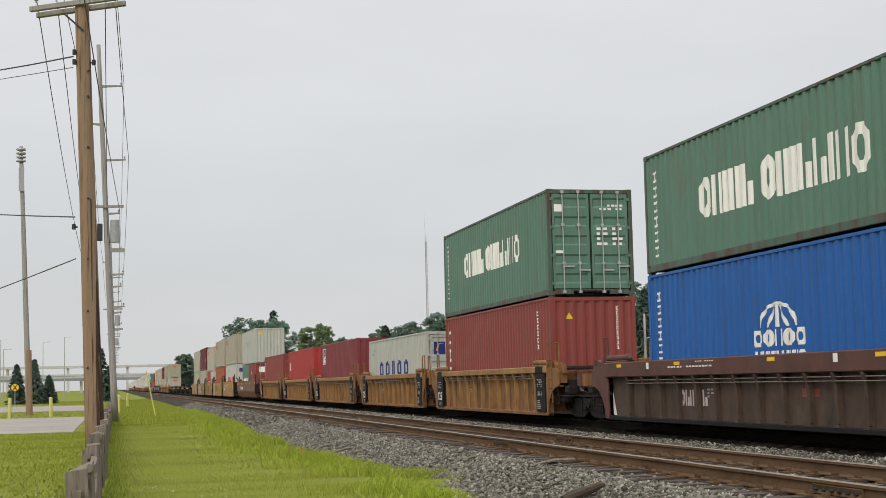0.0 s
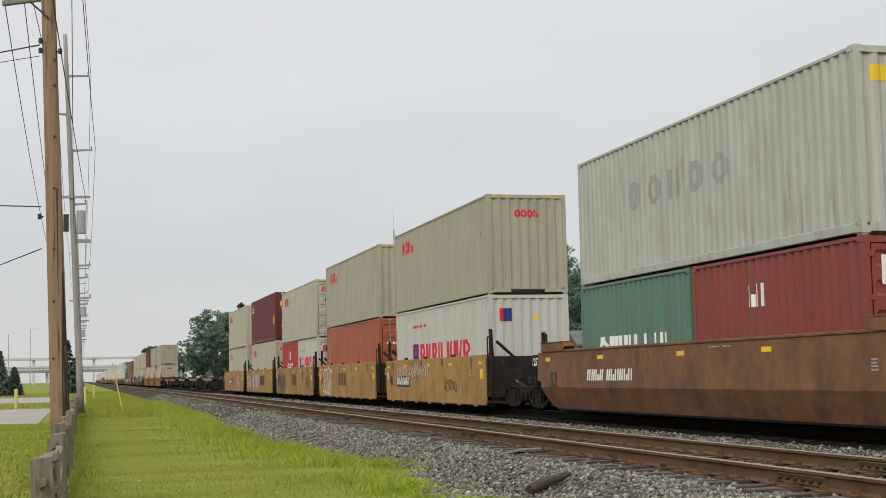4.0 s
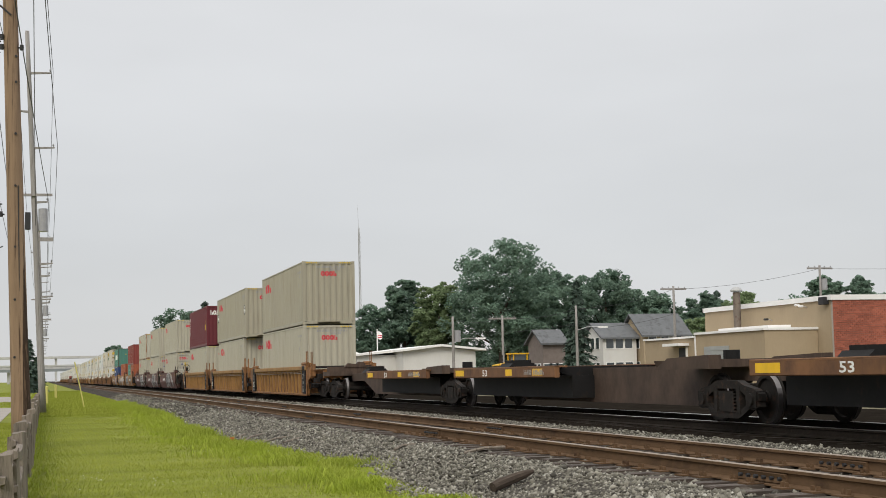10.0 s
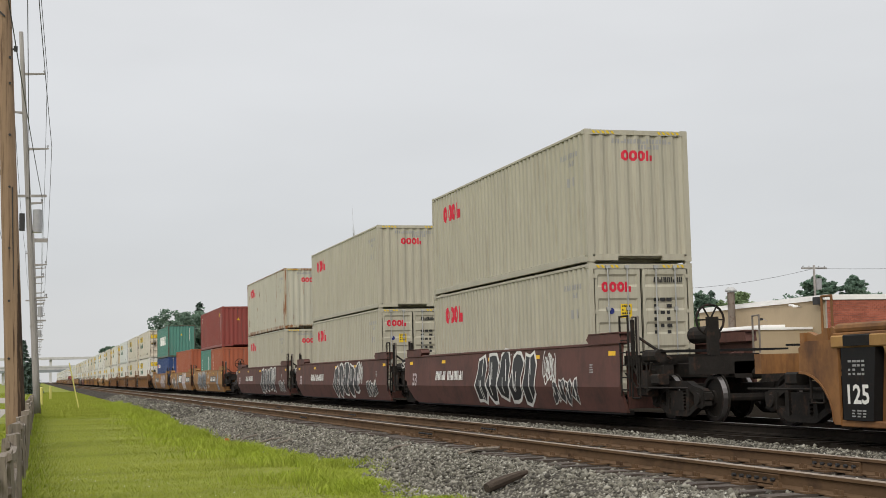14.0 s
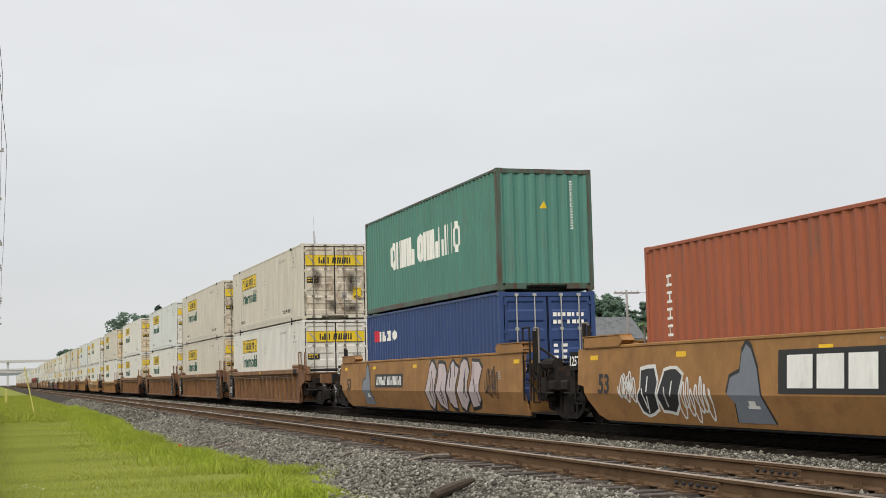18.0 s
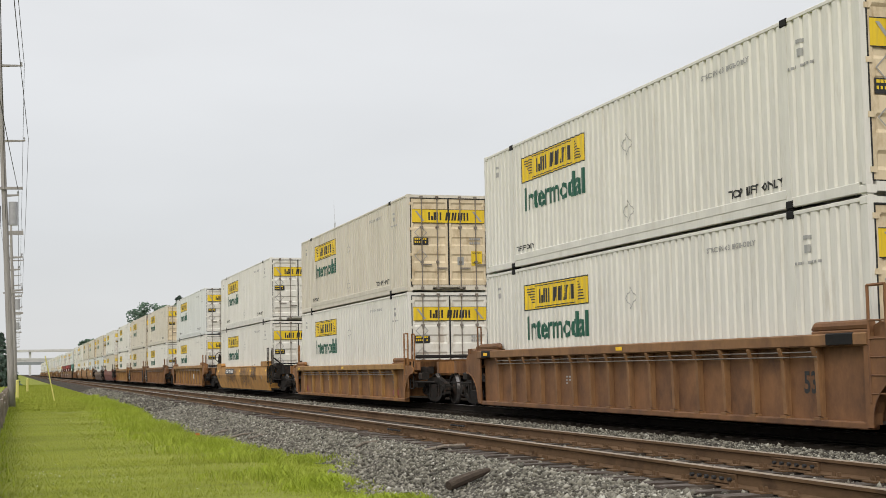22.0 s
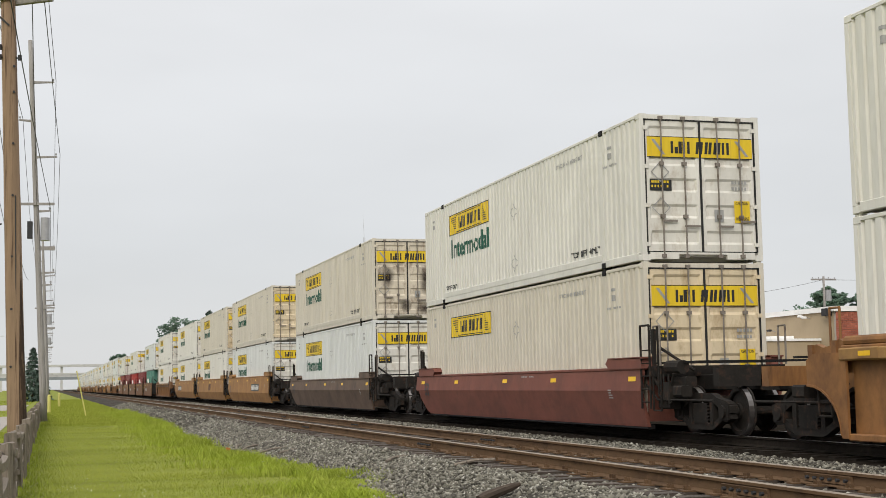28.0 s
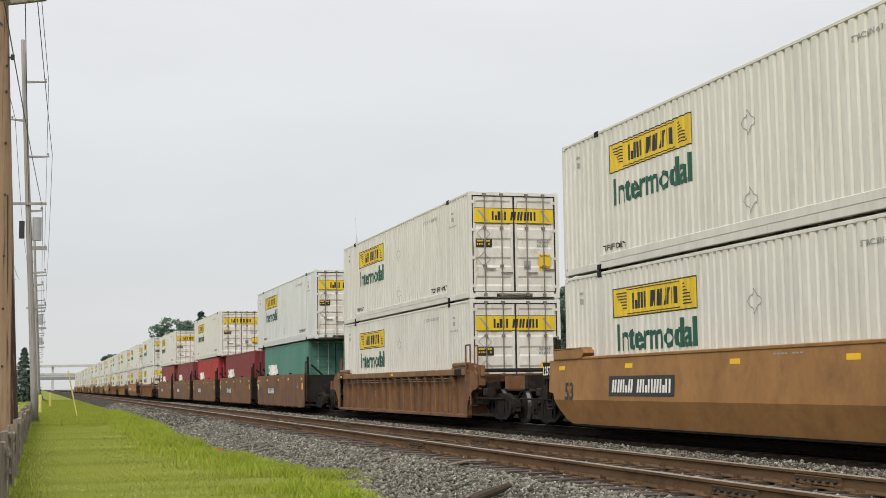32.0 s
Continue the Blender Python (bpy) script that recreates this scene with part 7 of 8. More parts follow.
# ======== along the fence ========
fence = thing("split_rail_fence", "weathered split-rail fence along the lawn", "fence", kind="structure")
rf = random.Random(9)
FX = -0.27
post_meshes = []
for k in range(4):
    r0 = random.Random(k)
    w, t, hgt = 0.095, 0.075, r0.uniform(0.86, 0.98)
    pts = [(-w, -t), (w * 0.9, -t * 1.05), (w, t), (-w * 0.95, t * 0.92)]
    gp = Geo()
    lo = [(a, b, -0.05) for a, b in pts]
    mid = [(a * r0.uniform(0.92, 1.05), b * r0.uniform(0.92, 1.06), hgt * 0.6) for a, b in pts]
    hi = [(a * r0.uniform(0.8, 1.0), b * r0.uniform(0.8, 1.0), hgt + r0.uniform(-0.06, 0.04)) for a, b in pts]
    gp.add(lo + mid + hi, [(0, 1, 5, 4), (1, 2, 6, 5), (2, 3, 7, 6), (3, 0, 4, 7), (4, 5, 9, 8), (5, 6, 10, 9), (6, 7, 11, 10), (7, 4, 8, 11), (8, 9, 10, 11)])
    post_meshes.append(shared("post", gp, M_WOOD))
rail_meshes = []
for k in range(4):
    r0 = random.Random(20 + k)
    gp = Geo()
    secs = []
    for i in range(6):
        yy = -1.35 + 2.7 * i / 5
        thin = 0.6 if i in (0, 5) else 1.0
        sag = 0.02 * math.sin(i * 1.1 + k)
        secs.append([(-0.035 * thin, yy, sag - 0.06 * thin), (0.04 * thin, yy, sag - 0.05 * thin + r0.uniform(-0.01, 0.01)), (0.045 * thin, yy, sag + 0.05 * thin), (-0.02 * thin, yy, sag + 0.07 * thin + r0.uniform(-0.015, 0.015))])
    vs = [p for s in secs for p in s]
    fs = [(4 * i + j, 4 * i + (j + 1) % 4, 4 * i + 4 + (j + 1) % 4, 4 * i + 4 + j) for i in range(5) for j in range(4)] + [(3, 2, 1, 0), (20, 21, 22, 23)]
    rail_meshes.append(shared("fence_rail", gp.add(vs, fs), M_WOOD))
for i in range(30):
    y = 11.8 + 2.35 * i
    part("post", post_meshes[i % 4], None, fence, at=pose(FX + rf.uniform(-0.03, 0.03), y, 0, rf.uniform(-3, 3), rf.uniform(-3, 3), rf.uniform(-14, 14)))
    for k, z in enumerate((0.24, 0.52, 0.78)):
        part("fence_rail", rail_meshes[(i + k) % 4], None, fence, at=pose(FX + (0.03 if i % 2 else -0.03), y + 1.17, z + rf.uniform(-0.05, 0.05), rf.uniform(-1.8, 1.8), rf.uniform(-8, 8), 0))


def wire(name, label, a, b, sag, r=0.012, n=14):
    a, b = Vector(a), Vector(b)
    pts = []
    for i in range(n + 1):
        t = i / n
        p = a.lerp(b, t)
        p.z -= sag * 4 * t * (1 - t)
        pts.append(tuple(p))
    return solid(name, Geo().line(pts, r, 5), M_WIRE, label, "cable", "overhead cables", kind="structure")


def insulator(parent, x, y, z, up=0.14):
    part("insulator", Geo().lathe([(0.0, 0.0), (0.02, 0.0), (0.02, 0.05), (0.055, 0.06), (0.05, 0.085), (0.03, 0.09), (0.05, 0.11), (0.04, 0.14), (0.0, 0.14)], "z", 10), M_INSUL, parent, at=pose(x, y, z))


def taper(x0, y0, z0, x1, y1, z1, r0, r1, n=14, seg=9, seed=0):
    """A pole: rings from foot to top, very slightly uneven."""
    rr = random.Random(seed)
    rings = []
    for i in range(seg + 1):
        t = i / seg
        r = (r0 + (r1 - r0) * t) * rr.uniform(0.98, 1.02)
        rings.append([(x0 + (x1 - x0) * t + r * math.cos(2 * math.pi * k / n), y0 + (y1 - y0) * t + r * math.sin(2 * math.pi * k / n), z0 + (z1 - z0) * t) for k in range(n)])
    return Geo().loft(rings)


# the brown pole behind the fence
p1 = thing("utility_pole", "brown weathered wooden pole with a crossarm, bark worn away", "utility pole", "utility poles")
part("shaft", taper(-0.45, 33, -0.1, -0.80, 33, 11.4, 0.215, 0.155, 18, 12), M_POLE, p1, smooth=True)
arm = part("crossarm", Geo().slab(-0.055, 0.055, -1.25, 1.25, -0.06, 0.06, 0.01), M_POLEGREY, p1, at=pose(-0.80, 32.82, 10.62, -4, 0, 68))
arm = part("crossarm", Geo().slab(-0.055, 0.055, -1.1, 1.1, -0.06, 0.06, 0.01), M_POLEGREY, p1, at=pose(-0.80, 33.18, 10.55, -4, 0, 68))
part("brace", Geo().box(-0.62, 0.0, -0.012, 0.012, -0.02, 0.02), M_DARK, p1, at=pose(-0.74, 32.80, 9.95, 0, 42, -22))
for k in (-1.1, -0.6, 0.6, 1.1):
    c, s_ = math.cos(radians(68)), math.sin(radians(68))
    insulator(p1, -0.80 - k * s_, 32.82 + k * c, 10.68)
for z, side in ((9.22, -1), (9.22, 1), (9.45, -1), (5.35, -1)):
    b = Geo().tube((-0.72 + side * 0.14, 32.95, z), (-0.72 + side * 0.26, 32.9, z), 0.02, n=6).tube((-0.72 + side * 0.22, 32.9, z - 0.06), (-0.72 + side * 0.22, 32.9, z + 0.06), 0.045, n=8)
    part("cable_clamp", b, M_DARK, p1)
for z in (2.1, 3.4, 4.6, 6.0, 7.2, 8.4, 9.0):
    part("bolt", Geo().tube((-0.62, 32.80, z), (-0.62, 32.86, z), 0.03, n=6), M_DARK, p1)
part("bark_scar", taper(-0.37, 32.93, -0.05, -0.50, 32.93, 4.9, 0.155, 0.06, 12, 8, 5), surface("dark_split_bark", (0.040, 0.024, 0.016), 0.95, 0, 0.4, 2, 16, 0.6, (0.12, 0.075, 0.045), 0.40, (6, 6, 0.5)), p1, "dark split bark on the lower shaft")
part("ground_wire", Geo().line([(-0.44, 32.84, 0.2), (-0.50, 32.83, 2.5), (-0.53, 32.82, 4.0), (-0.56, 32.82, 6.0)], 0.014, 5), M_DARK, p1)
wire("service_cable", "black cable running from the brown pole", (-0.97, 32.95, 9.36), (-16, 58, 13.9), 0.55, 0.018)
wire("service_cable", "black cable running from the brown pole", (-0.97, 32.95, 9.10), (-16, 58, 12.6), 0.2, 0.009)
wire("service_cable", "black cable running from the brown pole", (-0.92, 33.0, 5.59), (-16, 80, 12.5), 0.25, 0.016)
wire("service_cable", "black cable running from the brown pole", (-0.90, 33.0, 4.62), (-16, 80, 4.0), 0.2, 0.014)
for k, end in ((1.1, (-1.85, 118, 10.5)), (0.6, (-1.5, 118, 10.5)), (-0.6, (-0.6, 118, 10.5))):
    c, s_ = math.cos(radians(68)), math.sin(radians(68))
    a = (-0.80 - k * s_, 32.82 + k * c, 10.80)
    wire("overhead_cable", "thin cable sagging away from the crossarm", a, end, 1.6, 0.012)
    wire("overhead_cable", "thin cable passing over the lawn to the crossarm", a, (a[0] - 0.2, -6, 11.0), 0.4, 0.012)
wire("overhead_cable", "thin cable passing to the crossarm", (-1.9, 32.6, 10.75), (-30, 30, 11.2), 0.5, 0.012)


def tall_pole(y, x, h, arms, lean=-0.7, full=True):
    """A grey pole with staggered short arms on both sides."""
    p = thing("transmission_pole", "tall grey wooden pole with staggered short arms", "utility pole", "transmission poles")
    part("shaft", taper(x, y, -0.1, x + lean, y, h, 0.17, 0.10, 12, 9), M_POLEGREY, p, smooth=True)
    for z, side, l in arms:
        cx = x + lean * z / h
        g = Geo().prism([(cx, z - 0.06), (cx + side * l, z + 0.02), (cx + side * l, z + 0.08), (cx, z + 0.06)], y - 0.05, y + 0.05, "y")
        part("arm", g, M_POLEGREY, p)
        insulator(p, cx + side * (l - 0.06), y, z + 0.08)
    if full:
        cx = x + lean * 0.55
        part("crossarm", Geo().slab(-0.85, 0.85, -0.06, 0.06, -0.06, 0.06), M_POLEGREY, p, at=pose(x + lean * 0.6 + 0.05, y - 0.16, h * 0.565, 0, -1, 0))
        part("transformer", Geo().tube((cx + 0.42, y, h * 0.47), (cx + 0.42, y, h * 0.53), 0.22, n=16), M_INSUL, p)
        part("switch_box", Geo().slab(cx - 0.42, cx - 0.16, y - 0.12, y + 0.12, h * 0.475, h * 0.52, 0.02), M_DARK, p)
        part("low_arm", Geo().box(cx + 0.1, cx + 0.9, y - 0.05, y + 0.05, h * 0.445, h * 0.455), M_POLEGREY, p)
    return p


K2 = 70 / 62.0
ARMS = [(14.71, 1, 0.95), (13.0, -1, 0.6), (11.42, 1, 0.95), (9.05, 1, 0.6)]
tall_pole(70.0, -0.02, 16.75 * K2 - 0.2, [(z * K2, s_, l * K2) for z, s_, l in ARMS] + [(7.2, 1, 0.75), (6.6, 1, 0.6), (5.6, 1, 0.7)], -0.82)
for k, y in enumerate((128, 186, 246, 308, 372)):
    tall_pole(y, 0.0, 15.5, [(14.2, 1, 1.0), (12.9, -1, 0.7), (11.6, 1, 1.0), (9.4, 1, 0.8), (8.4, 1, 0.8), (7.4, 1, 0.8)], -0.5, k < 2)
ends = [(0.40 + 0.0, 70, 16.75), (0.62, 70, 13.05), (-1.15, 70, 14.8), (0.2, 70, 10.35)]
for x, y, z in ends:
    wire("overhead_cable", "power cable high over the lawn", (x, y, z), (x - 1.7, -12, z), 0.6, 0.014, 20)
    prev = (x, y, z)
    for k, yy in enumerate((128, 186, 246, 308, 372)):
        nxt = (x, yy, z * 0.9)
        wire("overhead_cable", "power cable between grey poles", prev, nxt, 0.9, 0.013, 10)
        prev = nxt

# tall mast with a siren head
mast = thing("siren_mast", "grey wooden mast with a stacked siren head on top", "mast")
part("shaft", taper(-5.55, 96, -0.1, -6.15, 96, 16.9, 0.2, 0.13, 14), M_POLEGREY, mast, smooth=True)
part("shaft", taper(-5.53, 95.97, 0, -5.62, 95.97, 4.3, 0.21, 0.2, 14, 3), M_POLE, mast, "darker brown lower shaft")
head = Geo()
for k in range(4):
    z = 16.9 + 0.26 * k
    head.lathe([(0.0, z), (0.30, z), (0.32, z + 0.05), (0.30, z + 0.12), (0.12, z + 0.13), (0.12, z + 0.26)], "z", 16)
part("siren_head", Geo().add([(a - 6.17, b + 96, c) for a, b, c in head.v], head.f), M_INSUL, mast)
part("junction_box", Geo().box(-6.3, -5.95, 95.75, 95.85, 14.9, 16.5), M_INSUL, mast)

# road, posts and trees to the left
road = Geo().box(-140, -1.6, 55, 86, -0.05, 0.02)
tagged(part("road", road, M_PAVE, None), "pale worn concrete road beside the lawn", "road", kind="structure")
tagged(part("road", Geo().box(-200, -1.8, 112, 150, -0.05, 0.02), M_PAVE, None), "second strip of pale road further off", "road", kind="structure")
for x, y in ((-3.85, 88.5), (-6.15, 87.0), (0.2, 98), (1.05, 130), (-9.5, 88.0)):
    solid("bollard", Geo().tube((0, 0, -0.05), (0, 0, 1.15), 0.11, n=14).lathe([(0.11, 1.15), (0.08, 1.2), (0.0, 1.22)], "z", 14), M_BOLLARD, "faded yellow guard post beside the road", "bollard", "guard posts", m=pose(x, y, 0))
solid("stake", Geo().tube((0, 0, -0.1), (-0.55, 0.0, 2.6), 0.035, n=8), M_BOLLARD, "leaning pale yellow marker stake in the grass", "stake", m=pose(2.25, 82, 0))
sign = thing("crossing_sign", "round yellow railway warning sign on a post", "road sign")
part("post", Geo().tube((0, 0, 0), (0, 0, 2.6), 0.04, n=8), STEEL, sign)
part("disc", Geo().tube((0, -0.03, 2.7), (0, -0.01, 2.7), 0.42, n=20), SIGN_YELLOW, sign)
part("cross", Geo().prism([(-0.3, 2.38), (-0.22, 2.32), (0.3, 3.0), (0.22, 3.06)], -0.045, -0.035, "y").prism([(0.3, 2.38), (0.22, 2.32), (-0.3, 3.0), (-0.22, 3.06)], -0.05, -0.04, "y"), SIGN_BLACK, sign)
sign.matrix_basis = pose(-8.2, 122, 0) @ Matrix.Scale(0.72, 4)


def leaf_tone(name, dark, light):
    """Foliage whose leaves differ one from the next, with broader patches of tone."""
    m = surface(name, dark, 0.8, 0, 0.35, 0.3, 3, 0.0, light, 0.42, (1, 1, 1), 0.2, 0.15, 0.2)
    nt = m.node_tree
    b = nt.nodes["Principled BSDF"]
    old = b.inputs["Base Color"].links[0].from_socket
    geo = nt.nodes.new("ShaderNodeNewGeometry")
    mr = nt.nodes.new("ShaderNodeMapRange")
    mr.inputs["To Min"].default_value, mr.inputs["To Max"].default_value = 0.75, 1.25
    sc = nt.nodes.new("ShaderNodeVectorMath")
    sc.operation = "SCALE"
    nt.links.new(geo.outputs["Random Per Island"], mr.inputs["Value"])
    nt.links.new(old, sc.inputs[0])
    nt.links.new(mr.outputs[0], sc.inputs["Scale"])
    nt.links.new(sc.outputs[0], b.inputs["Base Color"])
    thin = nt.nodes.new("ShaderNodeBsdfTranslucent")
    both = nt.nodes.new("ShaderNodeMixShader")
    both.inputs[0].default_value = 0.5
    nt.links.new(sc.outputs[0], thin.inputs["Color"])
    nt.links.new(b.outputs[0], both.inputs[1])
    nt.links.new(thin.outputs[0], both.inputs[2])
    nt.links.new(both.outputs[0], nt.nodes["Material Output"].inputs["Surface"])
    return m


# leaf colours lightened, the first also blued, to hold the haze of distance
M_LEAF = leaf_tone("broad_leaves", (0.165, 0.245, 0.185), (0.205, 0.285, 0.205))
M_LEAF2 = leaf_tone("light_leaves", (0.215, 0.285, 0.15), (0.25, 0.32, 0.165))


def tree(x, y, h, w, label, material, seed, n=5200, z0=0.1, low=0.12, size=0.34):
    """A broadleaf tree: trunk, forking limbs, and billowing boughs of leaf clusters with small gaps between them."""
    rt = random.Random(seed)
    rs = np.random.RandomState(seed)
    t = thing("tree", label, "tree", "trees behind the railway", m=pose(x, y, z0))
    part("trunk", taper(0, 0, -0.2, rt.uniform(-0.4, 0.4), rt.uniform(-0.4, 0.4), h * 0.7, 0.026 * h, 0.008 * h, 9, 5), M_BARK, t, smooth=True)
    mid, half = h * (1 + low) / 2, h * (1 - low) / 2
    boughs = [(0.0, 0.0, mid, w * 0.30), (rt.uniform(-0.08, 0.08) * w, 0.0, h - w * 0.15, w * 0.15)]
    for i in range(19):
        f = (i + 0.5) / 19
        up = 1.75 * f - 0.85
        ring = math.sqrt(max(0.05, 1 - up * up))
        a = 2.4 * i + rt.uniform(-0.4, 0.4)
        r = w * rt.uniform(0.11, 0.21)
        reach = max(0.0, (w / 2 * rt.uniform(0.86, 1.1) - r)) * ring
        tip = (math.cos(a) * reach, math.sin(a) * reach, mid + up * (half - r * 0.75) + rt.uniform(-0.02, 0.02) * h)
        boughs.append((*tip, r))
        if i % 4 == 0:
            part("limb", Geo().tube((0, 0, max(0.4, tip[2] * 0.6)), tip, 0.009 * h, 0.002 * h, 6), M_BARK, t)
    clusters = []
    for bx, by, bz, r in boughs:
        for _ in range(26):
            d = rs.randn(3)
            d /= np.linalg.norm(d)
            k = r * rs.uniform(0.55, 1.08)
            clusters.append((bx + d[0] * k, by + d[1] * k, min(h * 0.99, max(0.3, bz + d[2] * k * 0.85)), r * rs.uniform(0.13, 0.34)))
    C = np.array(clusters)
    pick = rs.choice(len(C), n, p=C[:, 3] ** 1.7 / (C[:, 3] ** 1.7).sum())
    d = rs.randn(n, 3)
    d /= np.linalg.norm(d, axis=1)[:, None]
    rad = C[pick, 3] * rs.rand(n) ** 0.4 * 1.15
    p = C[pick, :3] + d * rad[:, None] * np.array([1.2, 1.2, 0.75])
    a = rs.uniform(0, 6.28, (n, 3))
    u = np.stack([np.cos(a[:, 0]), np.sin(a[:, 0]), 0.6 * np.sin(a[:, 1])], -1)
    v = np.stack([-np.sin(a[:, 0]) * np.cos(a[:, 2]), np.cos(a[:, 0]) * np.cos(a[:, 2]), np.sin(a[:, 2])], -1)
    s = size * rs.uniform(0.4, 1.25, n)[:, None]
    q = np.stack([p - u * s, p - v * s * 0.6, p + u * s + np.array([0, 0, -0.25]) * s, p + v * s * 0.6], 1)
    me = quick_mesh("crown", q, [(np.arange(n) * 4)[:, None] + np.array([0, 1, 2, 3])], material)
    ob = new("crown", me)
    ob.parent = t
    return t


def conifer(x, y, h, w, label, seed, n=2600, z0=0.0, size=0.3):
    """A spruce: a straight trunk and drooping tiers of needles."""
    rs = np.random.RandomState(seed)
    t = thing("conifer", label, "conifer", "conifers", m=pose(x, y, z0))
    part("trunk", taper(0, 0, -0.1, 0, 0, h * 0.97, 0.016 * h, 0.003 * h, 8, 4), M_BARK, t, smooth=True)
    tier = rs.randint(0, 13, n) / 13.0
    f = np.clip(0.06 + 0.94 * (tier + 0.05 * rs.rand(n)), 0, 1)
    rad = w / 2 * (1 - f) ** 0.85 * (0.35 + 0.65 * rs.rand(n) ** 0.5)
    a = rs.uniform(0, 6.28, n)
    rad *= 0.85 + 0.25 * np.sin(a * 5 + tier * 40)
    z = h * f - rad * 0.35
    p = np.stack([rad * np.cos(a), rad * np.sin(a), z], -1)
    u = np.stack([np.cos(a), np.sin(a), -0.45 + 0.3 * rs.randn(n)], -1)
    v = np.stack([-np.sin(a), np.cos(a), 0.4 * rs.randn(n)], -1)
    s = size * rs.uniform(0.6, 1.3, n)[:, None]
    q = np.stack([p - u * s * 0.5, p - v * s * 0.4, p + u * s, p + v * s * 0.4], 1)
    me = quick_mesh("needles", q, [(np.arange(n) * 4)[:, None] + np.array([0, 1, 2, 3])], M_NEEDLE)
    ob = new("needles", me)
    ob.parent = t
    return t


for i, (x, y, h, w) in enumerate(((-11.9, 180, 5.0, 3.0), (-9.7, 178, 5.6, 3.2), (-8.2, 183, 3.6, 2.6), (-1.9, 190, 7.2, 4.2), (-0.9, 200, 5.0, 3.4))):
    conifer(x, y, h, w, "dark green spruce near the road", 30 + i)

# far bridges over the line
bridge = thing("road_bridge", "pale concrete road bridge far along the line", "bridge", kind="structure")
part("deck", Geo().box(-260, 60, 940, 952, 9.4, 10.9), M_CONC, bridge)
part("girder", Geo().box(-260, 60, 938.5, 939.5, 7.6, 9.4), M_GIRDER, bridge)
part("parapet", Geo().box(-260, 60, 939.6, 940, 10.9, 12.0), M_CONC, bridge)
for x in (-120, -60, -22, -4, 24, 45):
    part("pier", Geo().box(x - 0.8, x + 0.8, 942, 950, 0, 8.0), M_CONC, bridge)
ramp = thing("road_bridge", "second road bridge behind, higher and fainter", "bridge", kind="structure")
part("deck", Geo().box(-400, 90, 1240, 1252, 20.5, 22.5), M_CONC, ramp)
for x in (-200, -90, -40, 10, 60):
    part("pier", Geo().box(x - 1, x + 1, 1242, 1250, 0, 20.5), M_CONC, ramp)
for i, (x, y, h) in enumerate(((-14.5, 420, 17), (-21, 430, 16), (-40, 520, 20), (-27, 360, 12), (-9, 520, 13))):
    lp = thing("lamp_post", "slim grey street lamp in the distance", "lamp post", "distant lamp posts")
    part("shaft", Geo().tube((x, y, 0), (x, y, h), 0.16, 0.09, 8), STEEL, lp)
    part("arm", Geo().tube((x, y, h), (x + 1.6, y, h + 0.1), 0.06, n=6).box(x + 1.2, x + 2.0, y - 0.15, y + 0.15, h, h + 0.15), STEEL, lp)


# ======== behind the train ========
def box_part(parent, name, x0, x1, y0, y1, z0, z1, material, label=""):
    return part(name, Geo().box(x0, x1, y0, y1, z0, z1), material, parent, label)


# tan workshop with a brick gable end
shop = thing("workshop", "tan rendered workshop with a red brick end and white roof edge", "building")
box_part(shop, "wall", 50, 66, 81.2, 99.4, 0, 5.86, M_STUCCO)
box_part(shop, "roof", 49.9, 66.1, 81.0, 99.5, 5.95, 6.05, M_ROOF)
box_part(shop, "roof_edge", 49.85, 49.95, 80.98, 99.55, 5.78, 6.12, M_TRIM)
box_part(shop, "roof_edge", 49.85, 66.2, 80.88, 80.98, 5.78, 6.12, M_TRIM)
box_part(shop, "roof_edge", 49.85, 66.2, 99.45, 99.55, 5.78, 6.12, M_TRIM)
brick_wall = box_part(shop, "brick_wall", 50.02, 66, 81.02, 81.19, 0, 5.8, M_MORTAR)
brick_me = shared("brick", Geo().slab(-0.148, 0.148, -0.035, 0.02, -0.068, 0.068, 0.006), M_BRICK)
more = Geo()
for r in range(38):
    for c in range(26):
        x = 50.2 + 0.31 * c + (0.155 if r % 2 else 0)
        z = 0.2 + 0.148 * r
        if c == 0 and r % 2:
            more.box(50.05, 50.2, 80.97, 81.02, z - 0.068, z + 0.068)
        if r >= 14 and x < 53.0:
            part("brick", brick_me, None, brick_wall, at=pose(x, 81.0, z))
        else:
            more.box(x - 0.148, x + 0.148, 80.97, 81.02, z - 0.068, z + 0.068)
tagged(part("bricks", more, M_BRICK, brick_wall), kind="stuff")
for yy, w, z0, z1 in ((89.1, 1.9, 1.6, 3.0),):
    win = part("window", Geo().box(49.9, 50.0, yy - w / 2 - 0.06, yy + w / 2 + 0.06, z0 - 0.06, z1 + 0.06), M_TRIM, shop)
    part("pane", Geo().box(49.88, 49.91, yy - w / 2, yy + w / 2, z0, z1), M_DOORGREY, win)
annex = thing("workshop_annex", "low tan flat-roofed annex with a roller door", "building")
box_part(annex, "wall", 46, 49.98, 82.9, 93.0, 0, 3.95, M_STUCCO)
box_part(annex, "wall", 46.3, 49.98, 93.0, 102.7, 0, 3.75, M_STUCCO)
box_part(annex, "roof_edge", 45.85, 50, 82.8, 93.1, 3.9, 4.06, M_TRIM)
box_part(annex, "roof_edge", 46.15, 50, 93.1, 102.8, 3.7, 3.84, M_TRIM)
box_part(annex, "roller_door", 45.94, 46.0, 87.9, 91.7, 0.2, 3.0, M_DOORGREY)
